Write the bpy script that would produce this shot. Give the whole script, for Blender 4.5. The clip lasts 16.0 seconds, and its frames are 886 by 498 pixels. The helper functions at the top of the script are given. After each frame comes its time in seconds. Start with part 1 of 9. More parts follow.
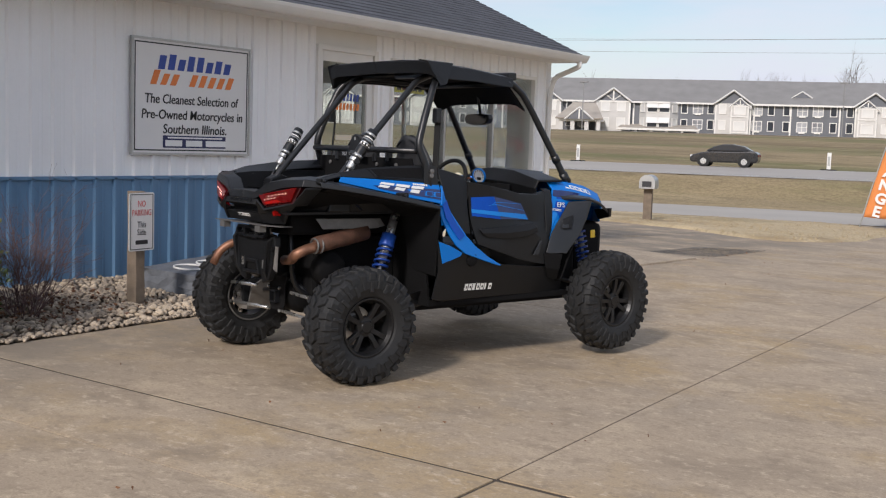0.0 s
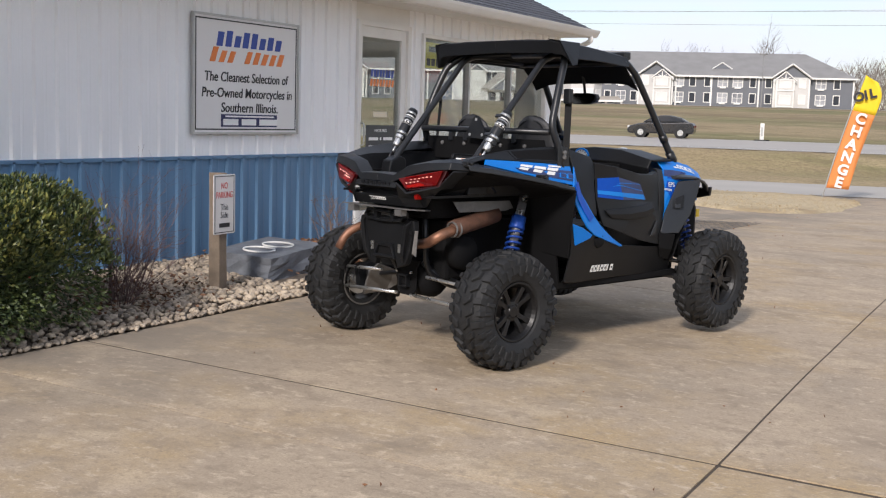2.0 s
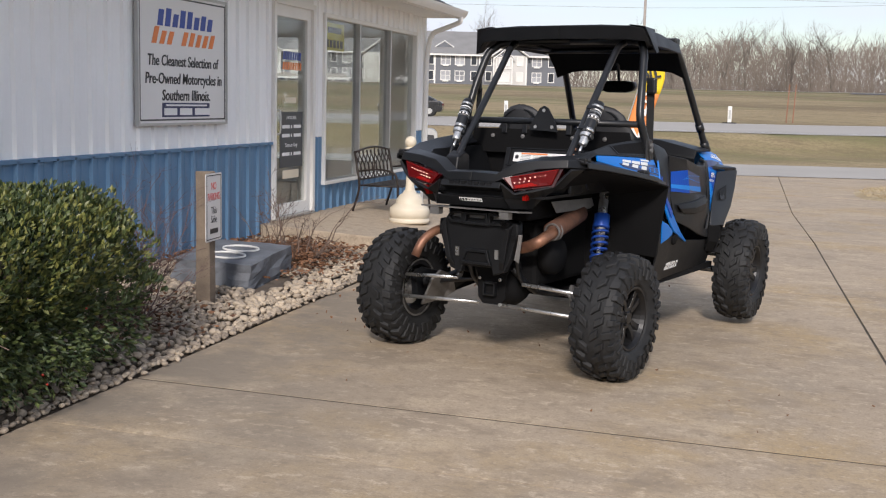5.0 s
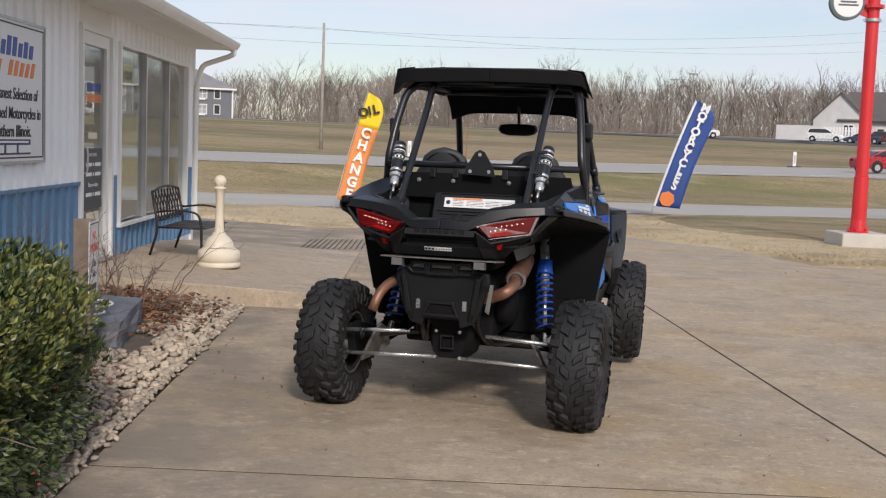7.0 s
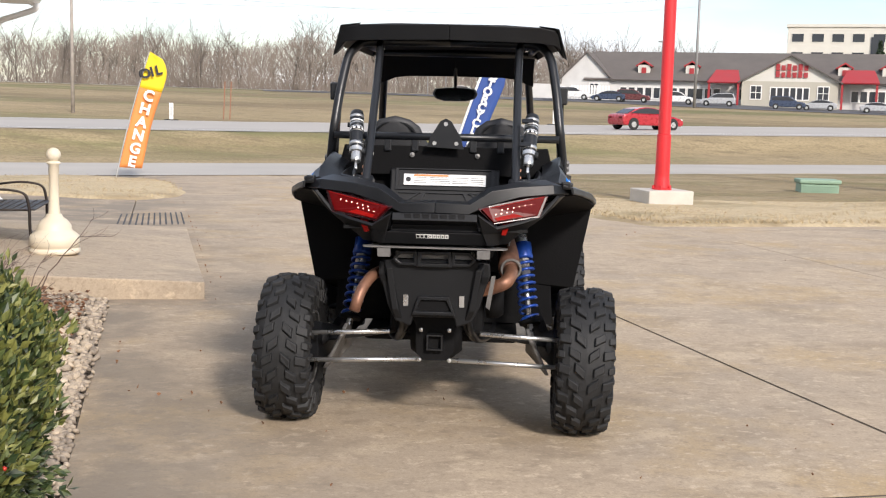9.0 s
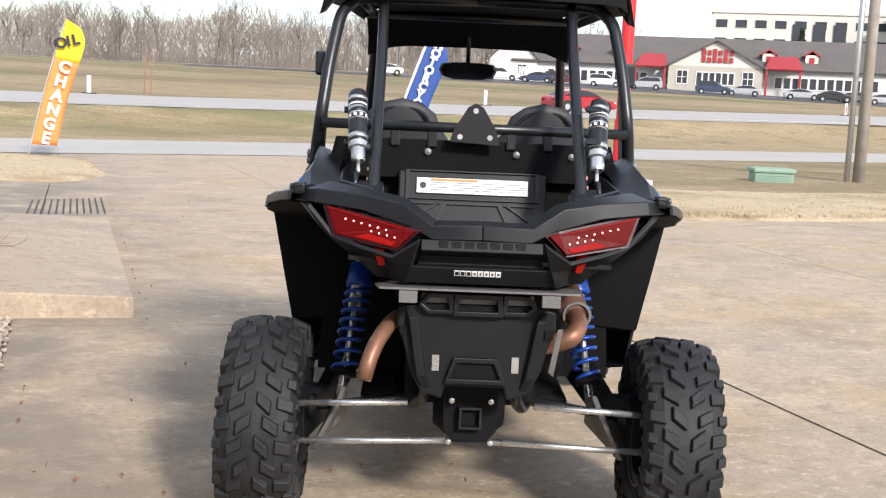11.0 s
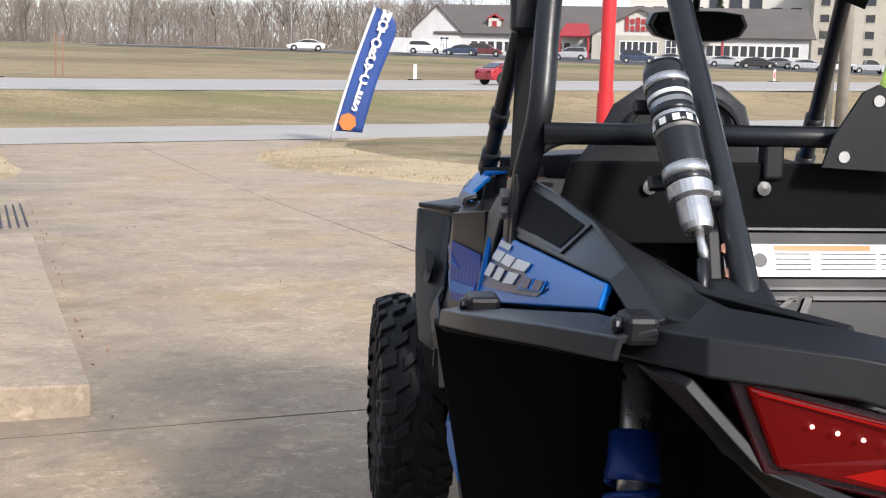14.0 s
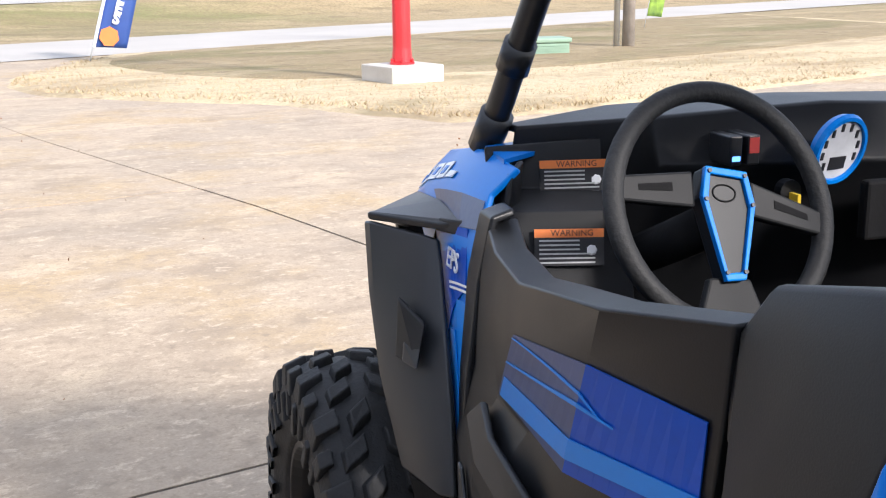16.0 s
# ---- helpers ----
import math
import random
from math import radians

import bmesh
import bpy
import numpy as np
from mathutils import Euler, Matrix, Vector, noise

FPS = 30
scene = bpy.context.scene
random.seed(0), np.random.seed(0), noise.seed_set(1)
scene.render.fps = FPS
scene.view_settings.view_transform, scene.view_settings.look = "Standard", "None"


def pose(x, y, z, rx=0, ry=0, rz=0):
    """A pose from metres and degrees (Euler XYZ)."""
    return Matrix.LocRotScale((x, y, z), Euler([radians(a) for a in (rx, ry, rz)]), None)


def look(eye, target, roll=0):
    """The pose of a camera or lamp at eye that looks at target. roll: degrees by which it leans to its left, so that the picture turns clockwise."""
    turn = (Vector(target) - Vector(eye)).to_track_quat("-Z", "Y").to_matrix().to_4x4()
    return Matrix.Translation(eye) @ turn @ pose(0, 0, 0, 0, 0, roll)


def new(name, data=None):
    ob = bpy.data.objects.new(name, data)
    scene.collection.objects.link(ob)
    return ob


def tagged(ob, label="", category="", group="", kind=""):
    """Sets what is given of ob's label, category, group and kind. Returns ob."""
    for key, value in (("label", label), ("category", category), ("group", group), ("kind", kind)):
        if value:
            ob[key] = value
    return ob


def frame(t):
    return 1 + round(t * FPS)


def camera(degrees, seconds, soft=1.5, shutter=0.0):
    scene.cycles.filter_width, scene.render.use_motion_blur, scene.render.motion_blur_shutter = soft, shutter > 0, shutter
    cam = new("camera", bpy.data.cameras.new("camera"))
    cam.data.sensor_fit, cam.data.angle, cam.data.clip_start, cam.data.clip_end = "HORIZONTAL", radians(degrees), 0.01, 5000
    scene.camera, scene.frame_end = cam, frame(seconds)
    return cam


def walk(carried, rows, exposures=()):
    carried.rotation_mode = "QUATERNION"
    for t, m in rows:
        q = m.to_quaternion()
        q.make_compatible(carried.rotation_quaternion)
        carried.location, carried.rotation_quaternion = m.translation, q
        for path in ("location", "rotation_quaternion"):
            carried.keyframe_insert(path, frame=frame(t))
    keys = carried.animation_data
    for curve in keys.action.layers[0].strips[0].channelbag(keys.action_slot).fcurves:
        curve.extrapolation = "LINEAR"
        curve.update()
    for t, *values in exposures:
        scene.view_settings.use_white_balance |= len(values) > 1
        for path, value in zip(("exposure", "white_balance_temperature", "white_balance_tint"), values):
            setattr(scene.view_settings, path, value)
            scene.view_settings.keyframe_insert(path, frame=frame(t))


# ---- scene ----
cam = camera(42.8, 16.0, soft=1.2)
PATH = [
    (0, (1.141, -0.006, 1.488), (0.03, 1.647, 1.3), 1.9),
    (0.5, (0.83, -0.132, 1.517), (-0.267, 1.527, 1.31), 1.2),
    (1, (0.547, -0.418, 1.482), (-0.478, 1.286, 1.266), 2.0),
    (1.5, (0.23, -0.575, 1.507), (-0.786, 1.13, 1.264), 1.6),
    (2, (-0.112, -0.685, 1.511), (-1.097, 1.04, 1.277), 1.7),
    (2.5, (-0.475, -0.844, 1.52), (-1.412, 0.911, 1.321), 4.0),
    (3, (-0.868, -0.967, 1.533), (-1.661, 0.85, 1.266), 2.8),
    (3.2, (-0.952, -0.935, 1.529), (-1.747, 0.885, 1.288), 3.0),
    (5.3, (-2.827, -0.945, 1.54), (-3.252, 0.992, 1.28), 2.2),
    (5.5, (-3.039, -0.938, 1.525), (-3.369, 1.019, 1.276), 3.4),
    (6, (-3.467, -0.948, 1.569), (-3.619, 1.026, 1.288), 2.2),
    (6.5, (-3.852, -0.873, 1.565), (-3.949, 1.111, 1.334), 0.3),
    (7, (-4.253, -0.79, 1.555), (-4.194, 1.201, 1.369), 2.1),
    (7.5, (-4.646, -0.639, 1.573), (-4.383, 1.328, 1.324), 0.7),
    (8, (-4.95, -0.39, 1.589), (-4.632, 1.572, 1.37), 0.4),
    (8.5, (-5.128, -0.046, 1.548), (-4.786, 1.91, 1.305), 2.7),
    (9, (-5.351, 0.265, 1.563), (-4.863, 2.189, 1.321), 1.5),
    (9.2, (-5.385, 0.455, 1.565), (-4.848, 2.364, 1.309), 1.0),
    (11.3, (-5.357, 2.219, 1.557), (-4.735, 4.099, 1.271), 2.7),
    (11.5, (-5.357, 2.395, 1.541), (-4.782, 4.285, 1.227), 3.3),
    (12, (-5.394, 2.856, 1.553), (-4.718, 4.714, 1.253), 3.1),
    (12.5, (-5.362, 3.298, 1.554), (-4.646, 5.151, 1.323), 2.3),
    (13, (-5.354, 3.762, 1.545), (-4.719, 5.636, 1.254), 4.0),
    (13.5, (-5.396, 4.162, 1.556), (-4.592, 5.966, 1.238), 1.8),
    (14, (-5.386, 4.586, 1.533), (-4.638, 6.414, 1.22), 1.3),
    (14.5, (-5.347, 5.008, 1.536), (-4.567, 6.809, 1.15), 0.4),
    (15, (-5.319, 5.45, 1.54), (-4.29, 7.119, 1.145), -1.3),
    (15.5, (-5.223, 5.844, 1.538), (-4.219, 7.519, 1.106), -2.6),
    (16, (-5.095, 6.24, 1.532), (-4.014, 7.853, 1.055), -0.7),
]
walk(cam, [(t, look(eye, target, roll)) for t, eye, target, roll in PATH],
     [(0, 0.05, 6500, 15), (0.5, 0.38, 6500, 15), (1, 0.3, 6500, 15), (2, 0.32, 6500, 15), (2.5, 0.2, 6500, 15), (3, 0.22, 6500, 15), (5.5, 0.25, 6500, 15), (6, 0.25, 6500, 15), (7.5, 0.0, 6500, 15), (8, 0.25, 6550, 14), (8.5, 0.68, 6600, 14),
      (9, 0.64, 6650, 14), (11.5, 0.98, 6350, 14), (12.5, 1.02, 6350, 14), (13, 0.72, 6350, 14), (13.5, 0.64, 6350, 14), (14.5, 0.95, 6350, 14), (15, 1.25, 6350, 14), (15.5, 1.28, 6350, 15), (16, 1.32, 6300, 15)])

# ---- world, sun, exposure ----
world = bpy.data.worlds.new("sky")
scene.world = world
world.use_nodes = True
wn, wl = world.node_tree.nodes, world.node_tree.links
wn.clear()
SUN_EL, SUN_AZ = radians(31), radians(170)      # the sun stands low over -y, a little towards +x
sky = wn.new("ShaderNodeTexSky")
sky.sky_type = "NISHITA"
sky.sun_disc = False
sky.sun_elevation, sky.sun_rotation = SUN_EL, SUN_AZ
sky.air_density, sky.dust_density = 1.0, 1.0
coord = wn.new("ShaderNodeTexCoord")
mapping = wn.new("ShaderNodeMapping")
mapping.inputs["Scale"].default_value = (1.0, 1.0, 5.0)
cloud = wn.new("ShaderNodeTexNoise")
cloud.inputs["Scale"].default_value, cloud.inputs["Detail"].default_value = 2.6, 8
cloud.inputs["Roughness"].default_value = 0.55
cramp = wn.new("ShaderNodeValToRGB")
cramp.color_ramp.elements[0].position, cramp.color_ramp.elements[1].position = 0.36, 0.62
mix = wn.new("ShaderNodeMix")
mix.data_type = "RGBA"
mix.inputs["B"].default_value = (6.2, 6.65, 7.35, 1)
back = wn.new("ShaderNodeBackground")
back.inputs["Strength"].default_value = 0.116
wout = wn.new("ShaderNodeOutputWorld")
wl.new(coord.outputs["Generated"], mapping.inputs["Vector"])
wl.new(mapping.outputs["Vector"], cloud.inputs["Vector"])
wl.new(cloud.outputs["Fac"], cramp.inputs["Fac"])
wl.new(cramp.outputs["Color"], mix.inputs["Factor"])
wl.new(sky.outputs["Color"], mix.inputs["A"])
wl.new(mix.outputs["Result"], back.inputs["Color"])
wl.new(back.outputs["Background"], wout.inputs["Surface"])

sun = new("sun", bpy.data.lights.new("sun", "SUN"))
sun.data.energy, sun.data.angle, sun.data.color = 2.6, radians(7), (1.0, 0.95, 0.87)
sun.matrix_world = look((40 * math.cos(SUN_EL) * math.sin(SUN_AZ), 40 * math.cos(SUN_EL) * math.cos(SUN_AZ), 40 * math.sin(SUN_EL)), (0, 0, 0))

# ---- helpers of this scene ----


def material(name, color, rough=0.6, metal=0.0, vary=0.25, scale=6.0, fine=90.0, bump=0.15, second=None, spec=0.5, coat=0.0, rand=0.0):
    """A node material: two scales of variation in colour, gloss and relief, in object space."""
    m = bpy.data.materials.new(name)
    m.use_nodes = True
    n, l = m.node_tree.nodes, m.node_tree.links
    b = n["Principled BSDF"]
    b.inputs["Metallic"].default_value = metal
    b.inputs["Specular IOR Level"].default_value = spec
    b.inputs["Coat Weight"].default_value = coat
    b.inputs["Coat Roughness"].default_value = 0.08
    tc = n.new("ShaderNodeTexCoord")
    big, small = n.new("ShaderNodeTexNoise"), n.new("ShaderNodeTexNoise")
    for t, s, d in ((big, scale, 6), (small, fine, 4)):
        t.inputs["Scale"].default_value, t.inputs["Detail"].default_value = s, d
        l.new(tc.outputs["Object"], t.inputs["Vector"])
    mixed = n.new("ShaderNodeMix")
    mixed.data_type = "RGBA"
    dark = second or tuple(c * (1 - vary) for c in color)
    light = tuple(min(1.0, c * (1 + vary * 0.6)) for c in color)
    mixed.inputs["A"].default_value, mixed.inputs["B"].default_value = (*dark, 1), (*light, 1)
    add = n.new("ShaderNodeMath")
    add.operation = "MULTIPLY_ADD"
    add.inputs[1].default_value = 0.45
    l.new(small.outputs["Fac"], add.inputs[0])
    sub = n.new("ShaderNodeMath")
    sub.operation = "MULTIPLY_ADD"
    sub.inputs[1].default_value, sub.inputs[2].default_value = 1.5, -0.48
    l.new(big.outputs["Fac"], sub.inputs[0])
    l.new(sub.outputs[0], add.inputs[2])
    fac = add
    if rand:
        info = n.new("ShaderNodeObjectInfo")
        r = n.new("ShaderNodeMath")
        r.operation = "MULTIPLY_ADD"
        r.inputs[1].default_value = rand
        l.new(info.outputs["Random"], r.inputs[0])
        isl = n.new("ShaderNodeNewGeometry")
        r2 = n.new("ShaderNodeMath")
        r2.operation = "MULTIPLY_ADD"
        r2.inputs[1].default_value = rand
        l.new(isl.outputs["Random Per Island"], r2.inputs[0])
        r2.inputs[2].default_value = -rand
        l.new(r2.outputs[0], r.inputs[2])
        fac = n.new("ShaderNodeMath")
        l.new(add.outputs[0], fac.inputs[0])
        l.new(r.outputs[0], fac.inputs[1])
    fac.use_clamp = True
    l.new(fac.outputs[0], mixed.inputs["Factor"])
    l.new(mixed.outputs["Result"], b.inputs["Base Color"])
    rr = n.new("ShaderNodeMapRange")
    rr.inputs["To Min"].default_value, rr.inputs["To Max"].default_value = max(0.02, rough - 0.12), min(1, rough + 0.1)
    l.new(big.outputs["Fac"], rr.inputs["Value"])
    l.new(rr.outputs["Result"], b.inputs["Roughness"])
    if bump:
        bp = n.new("ShaderNodeBump")
        bp.inputs["Strength"].default_value, bp.inputs["Distance"].default_value = bump, 0.02 if fine < 60 else 0.006
        l.new(small.outputs["Fac"], bp.inputs["Height"])
        l.new(bp.outputs["Normal"], b.inputs["Normal"])
    return m


def glass(name, tint=(0.8, 0.86, 0.84), base=0.04, dust=0.0):
    """Thin clear pane: mostly see-through, with a mirror share that grows at a slant and a film of dust."""
    m = bpy.data.materials.new(name)
    m.use_nodes = True
    n, l = m.node_tree.nodes, m.node_tree.links
    n.remove(n["Principled BSDF"])
    tr, gl, mx, lw = n.new("ShaderNodeBsdfTransparent"), n.new("ShaderNodeBsdfGlossy"), n.new("ShaderNodeMixShader"), n.new("ShaderNodeLayerWeight")
    tr.inputs["Color"].default_value = (*tint, 1)
    gl.inputs["Roughness"].default_value = 0.02
    lw.inputs["Blend"].default_value = 0.5
    steep, share = n.new("ShaderNodeMath"), n.new("ShaderNodeMath")
    steep.operation, share.operation = "POWER", "MULTIPLY_ADD"
    steep.inputs[1].default_value = 5.0
    share.inputs[1].default_value, share.inputs[2].default_value = 1 - base, base
    l.new(lw.outputs["Facing"], steep.inputs[0])
    l.new(steep.outputs[0], share.inputs[0])
    l.new(share.outputs[0], mx.inputs[0])
    l.new(tr.outputs[0], mx.inputs[1])
    l.new(gl.outputs[0], mx.inputs[2])
    film, mx2 = n.new("ShaderNodeBsdfDiffuse"), n.new("ShaderNodeMixShader")
    film.inputs["Color"].default_value = (0.6, 0.62, 0.6, 1)
    mx2.inputs[0].default_value = dust
    l.new(mx.outputs[0], mx2.inputs[1])
    l.new(film.outputs[0], mx2.inputs[2])
    l.new(mx2.outputs[0], n["Material Output"].inputs["Surface"])
    return m


def emitter(name, color, strength):
    m = material(name, color, 0.3, bump=0)
    b = m.node_tree.nodes["Principled BSDF"]
    b.inputs["Specular IOR Level"].default_value = 0.2
    b.inputs["Emission Color"].default_value, b.inputs["Emission Strength"].default_value = (*color, 1), strength
    return m


def thing(name, m=None, label="", category="", group="", kind=""):
    ob = new(name)
    ob.empty_display_size = 0.1
    if m is not None:
        ob.matrix_basis = m
    return tagged(ob, label, category, group, kind)


def part(name, bm, mat, parent=None, label="", bevel=0.0, smooth=False, m=None):
    """Links a bmesh as one mesh object under a thing or under a part."""
    me = bpy.data.meshes.new(name)
    bmesh.ops.recalc_face_normals(bm, faces=bm.faces)
    bm.to_mesh(me)
    bm.free()
    me.materials.append(mat)
    if smooth:
        me.shade_smooth()
    ob = new(name, me)
    ob.parent = parent
    if m is not None:
        ob.matrix_basis = m
    if bevel:
        mod = ob.modifiers.new("edges", "BEVEL")
        mod.width, mod.segments, mod.limit_method, mod.angle_limit = bevel, 2, "ANGLE", radians(28)
        mod.harden_normals = smooth
    if label:
        ob["label"] = label
    return ob


def tri_mesh(name, verts, faces, mat, parent=None, smooth=False):
    """A mesh from computed vertices, for large joined pieces."""
    me = bpy.data.meshes.new(name)
    me.from_pydata(verts, [], faces)
    me.materials.append(mat)
    if smooth:
        me.shade_smooth()
    ob = new(name, me)
    ob.parent = parent
    return ob


def box(bm, x0, x1, y0, y1, z0, z1, m=None):
    v = [bm.verts.new((x, y, z)) for x in (x0, x1) for y in (y0, y1) for z in (z0, z1)]
    for f in ((0, 1, 3, 2), (4, 6, 7, 5), (0, 4, 5, 1), (2, 3, 7, 6), (0, 2, 6, 4), (1, 5, 7, 3)):
        bm.faces.new([v[i] for i in f])
    if m is not None:
        for p in v:
            p.co = m @ p.co
    return bm


def a_box(x0, x1, y0, y1, z0, z1):
    return box(bmesh.new(), x0, x1, y0, y1, z0, z1)


def plate(bm, pts, shift):
    """A solid from a planar outline of 3D points, pushed by the vector shift."""
    s = Vector(shift)
    a = [bm.verts.new(Vector(p)) for p in pts]
    b = [bm.verts.new(Vector(p) + s) for p in pts]
    n = len(a)
    bm.faces.new(a)
    bm.faces.new(b[::-1])
    for i in range(n):
        bm.faces.new((a[i], b[i], b[(i + 1) % n], a[(i + 1) % n]))
    return bm


def shell(bm, rows, thick, closed=False):
    """A bent sheet through rows of points (equal counts), thickened inwards along its normals."""
    grid = [[bm.verts.new(Vector(p)) for p in r] for r in rows]
    faces = []
    for i in range(len(grid) - 1):
        for j in range(len(grid[0]) - 1):
            faces.append(bm.faces.new((grid[i][j], grid[i][j + 1], grid[i + 1][j + 1], grid[i + 1][j])))
    bmesh.ops.recalc_face_normals(bm, faces=faces)
    bmesh.ops.solidify(bm, geom=faces, thickness=thick)
    return bm


def bend(points, steps=5, cut=0.35):
    """Rounds the corners of a polyline."""
    pts = [Vector(p) for p in points]
    out = [pts[0]]
    for a, b, c in zip(pts, pts[1:], pts[2:]):
        p, q = b.lerp(a, cut), b.lerp(c, cut)
        for k in range(steps + 1):
            t = k / steps
            out.append(p.lerp(b, t).lerp(b.lerp(q, t), t))
    out.append(pts[-1])
    return out


def tube(bm, points, r, sides=12, taper=None, close=False):
    """A round bar along points; taper: the radius at its end."""
    pts = [Vector(p) for p in points]
    d = (pts[1] - pts[0]).normalized()
    up = Vector((0, 0, 1)) if abs(d.z) < 0.9 else Vector((1, 0, 0))
    rings = []
    n = len(pts)
    for i, p in enumerate(pts):
        if close:
            d = (pts[(i + 1) % n] - pts[i - 1]).normalized()
        else:
            d = (pts[min(i + 1, n - 1)] - pts[max(i - 1, 0)]).normalized()
        side = d.cross(up).normalized()
        up = side.cross(d).normalized()
        rad = r if taper is None else r + (taper - r) * i / (n - 1)
        rings.append([bm.verts.new(p + rad * (math.cos(a) * side + math.sin(a) * up)) for a in (2 * math.pi * k / sides for k in range(sides))])
    for i in range(n if close else n - 1):
        a, b = rings[i], rings[(i + 1) % n]
        for k in range(sides):
            bm.faces.new((a[k], a[(k + 1) % sides], b[(k + 1) % sides], b[k]))
    if not close:
        bm.faces.new(rings[0][::-1])
        bm.faces.new(rings[-1])
    return bm


def lathe(bm, profile, sides=32, axis="z", m=None):
    """Turns (radius, height) pairs round an axis; ends with radius 0 are closed."""
    rings = []
    for r, h in profile:
        if r < 1e-6:
            rings.append([bm.verts.new((0, 0, h))])
        else:
            rings.append([bm.verts.new((r * math.cos(a), r * math.sin(a), h)) for a in (2 * math.pi * k / sides for k in range(sides))])
    made = [v for ring in rings for v in ring]
    for a, b in zip(rings, rings[1:]):
        for k in range(sides):
            j = (k + 1) % sides
            if len(a) == 1 and len(b) == 1:
                continue
            if len(a) == 1:
                bm.faces.new((a[0], b[k], b[j]))
            elif len(b) == 1:
                bm.faces.new((a[k], a[j], b[0]))
            else:
                bm.faces.new((a[k], a[j], b[j], b[k]))
    turn = {"z": Matrix(), "y": pose(0, 0, 0, -90), "x": pose(0, 0, 0, 0, 90)}[axis]
    if m is not None:
        turn = m @ turn
    for v in made:
        v.co = turn @ v.co
    return bm


def letters(text, size, mat, parent, m, name="lettering", deep=0.002, wide=None, slant=0.0, bold=0.0):
    """Raised lettering in the built-in font, as a mesh."""
    cu = bpy.data.curves.new(name, "FONT")
    cu.body, cu.size, cu.extrude, cu.offset, cu.shear = text, size, deep, bold, slant
    cu.align_x, cu.align_y, cu.resolution_u = "CENTER", "CENTER", 3
    tmp = new("tmp", cu)
    bpy.context.view_layer.update()
    me = bpy.data.meshes.new_from_object(tmp.evaluated_get(bpy.context.evaluated_depsgraph_get()))
    bpy.data.objects.remove(tmp)
    bpy.data.curves.remove(cu)
    if wide:
        xs = [v.co.x for v in me.vertices]
        k, mid = wide / (max(xs) - min(xs)), (max(xs) + min(xs)) / 2
        for v in me.vertices:
            v.co.x = (v.co.x - mid) * k
    me.materials.clear()
    me.materials.append(mat)
    ob = new(name, me)
    ob.parent = parent
    ob.matrix_basis = m
    return ob


def face_frame(o, right, up):
    """A pose whose x runs along right, y along up and z out of the face."""
    r = Vector(right).normalized()
    u = Vector(up)
    u = (u - r * u.dot(r)).normalized()
    n = r.cross(u)
    return Matrix(((r.x, u.x, n.x, o[0]), (r.y, u.y, n.y, o[1]), (r.z, u.z, n.z, o[2]), (0, 0, 0, 1)))


def ramp(x, pairs):
    """Straight lines between (x, value) pairs."""
    if x <= pairs[0][0]:
        return pairs[0][1]
    for (a, p), (b, q) in zip(pairs, pairs[1:]):
        if x <= b:
            return p + (q - p) * (x - a) / (b - a)
    return pairs[-1][1]


PROFILE = [(-400, 0), (14, -0.02), (33, -0.46), (43, -0.53), (48.2, -0.85), (52.7, -0.52), (55.6, 0.33), (77, 0.5), (82, 0.45), (100, 1.5), (140, 3.3), (190, 4.3), (400, 4.8), (3000, 6)]


def gz(x, y):
    """Height of the land: a lot that falls gently from the building, a ditch, the highway and a long rise."""
    v = y - 0.22 * x
    near = -0.0165 * (max(-9, min(7, x)) + 5.6)
    east = 0.011 * max(0.0, min(90, x)) * ramp(v, [(48, 0), (60, 1), (120, 0.6)])
    return ramp(v, PROFILE) + near * ramp(v, [(20, 1), (32, 0)]) + east


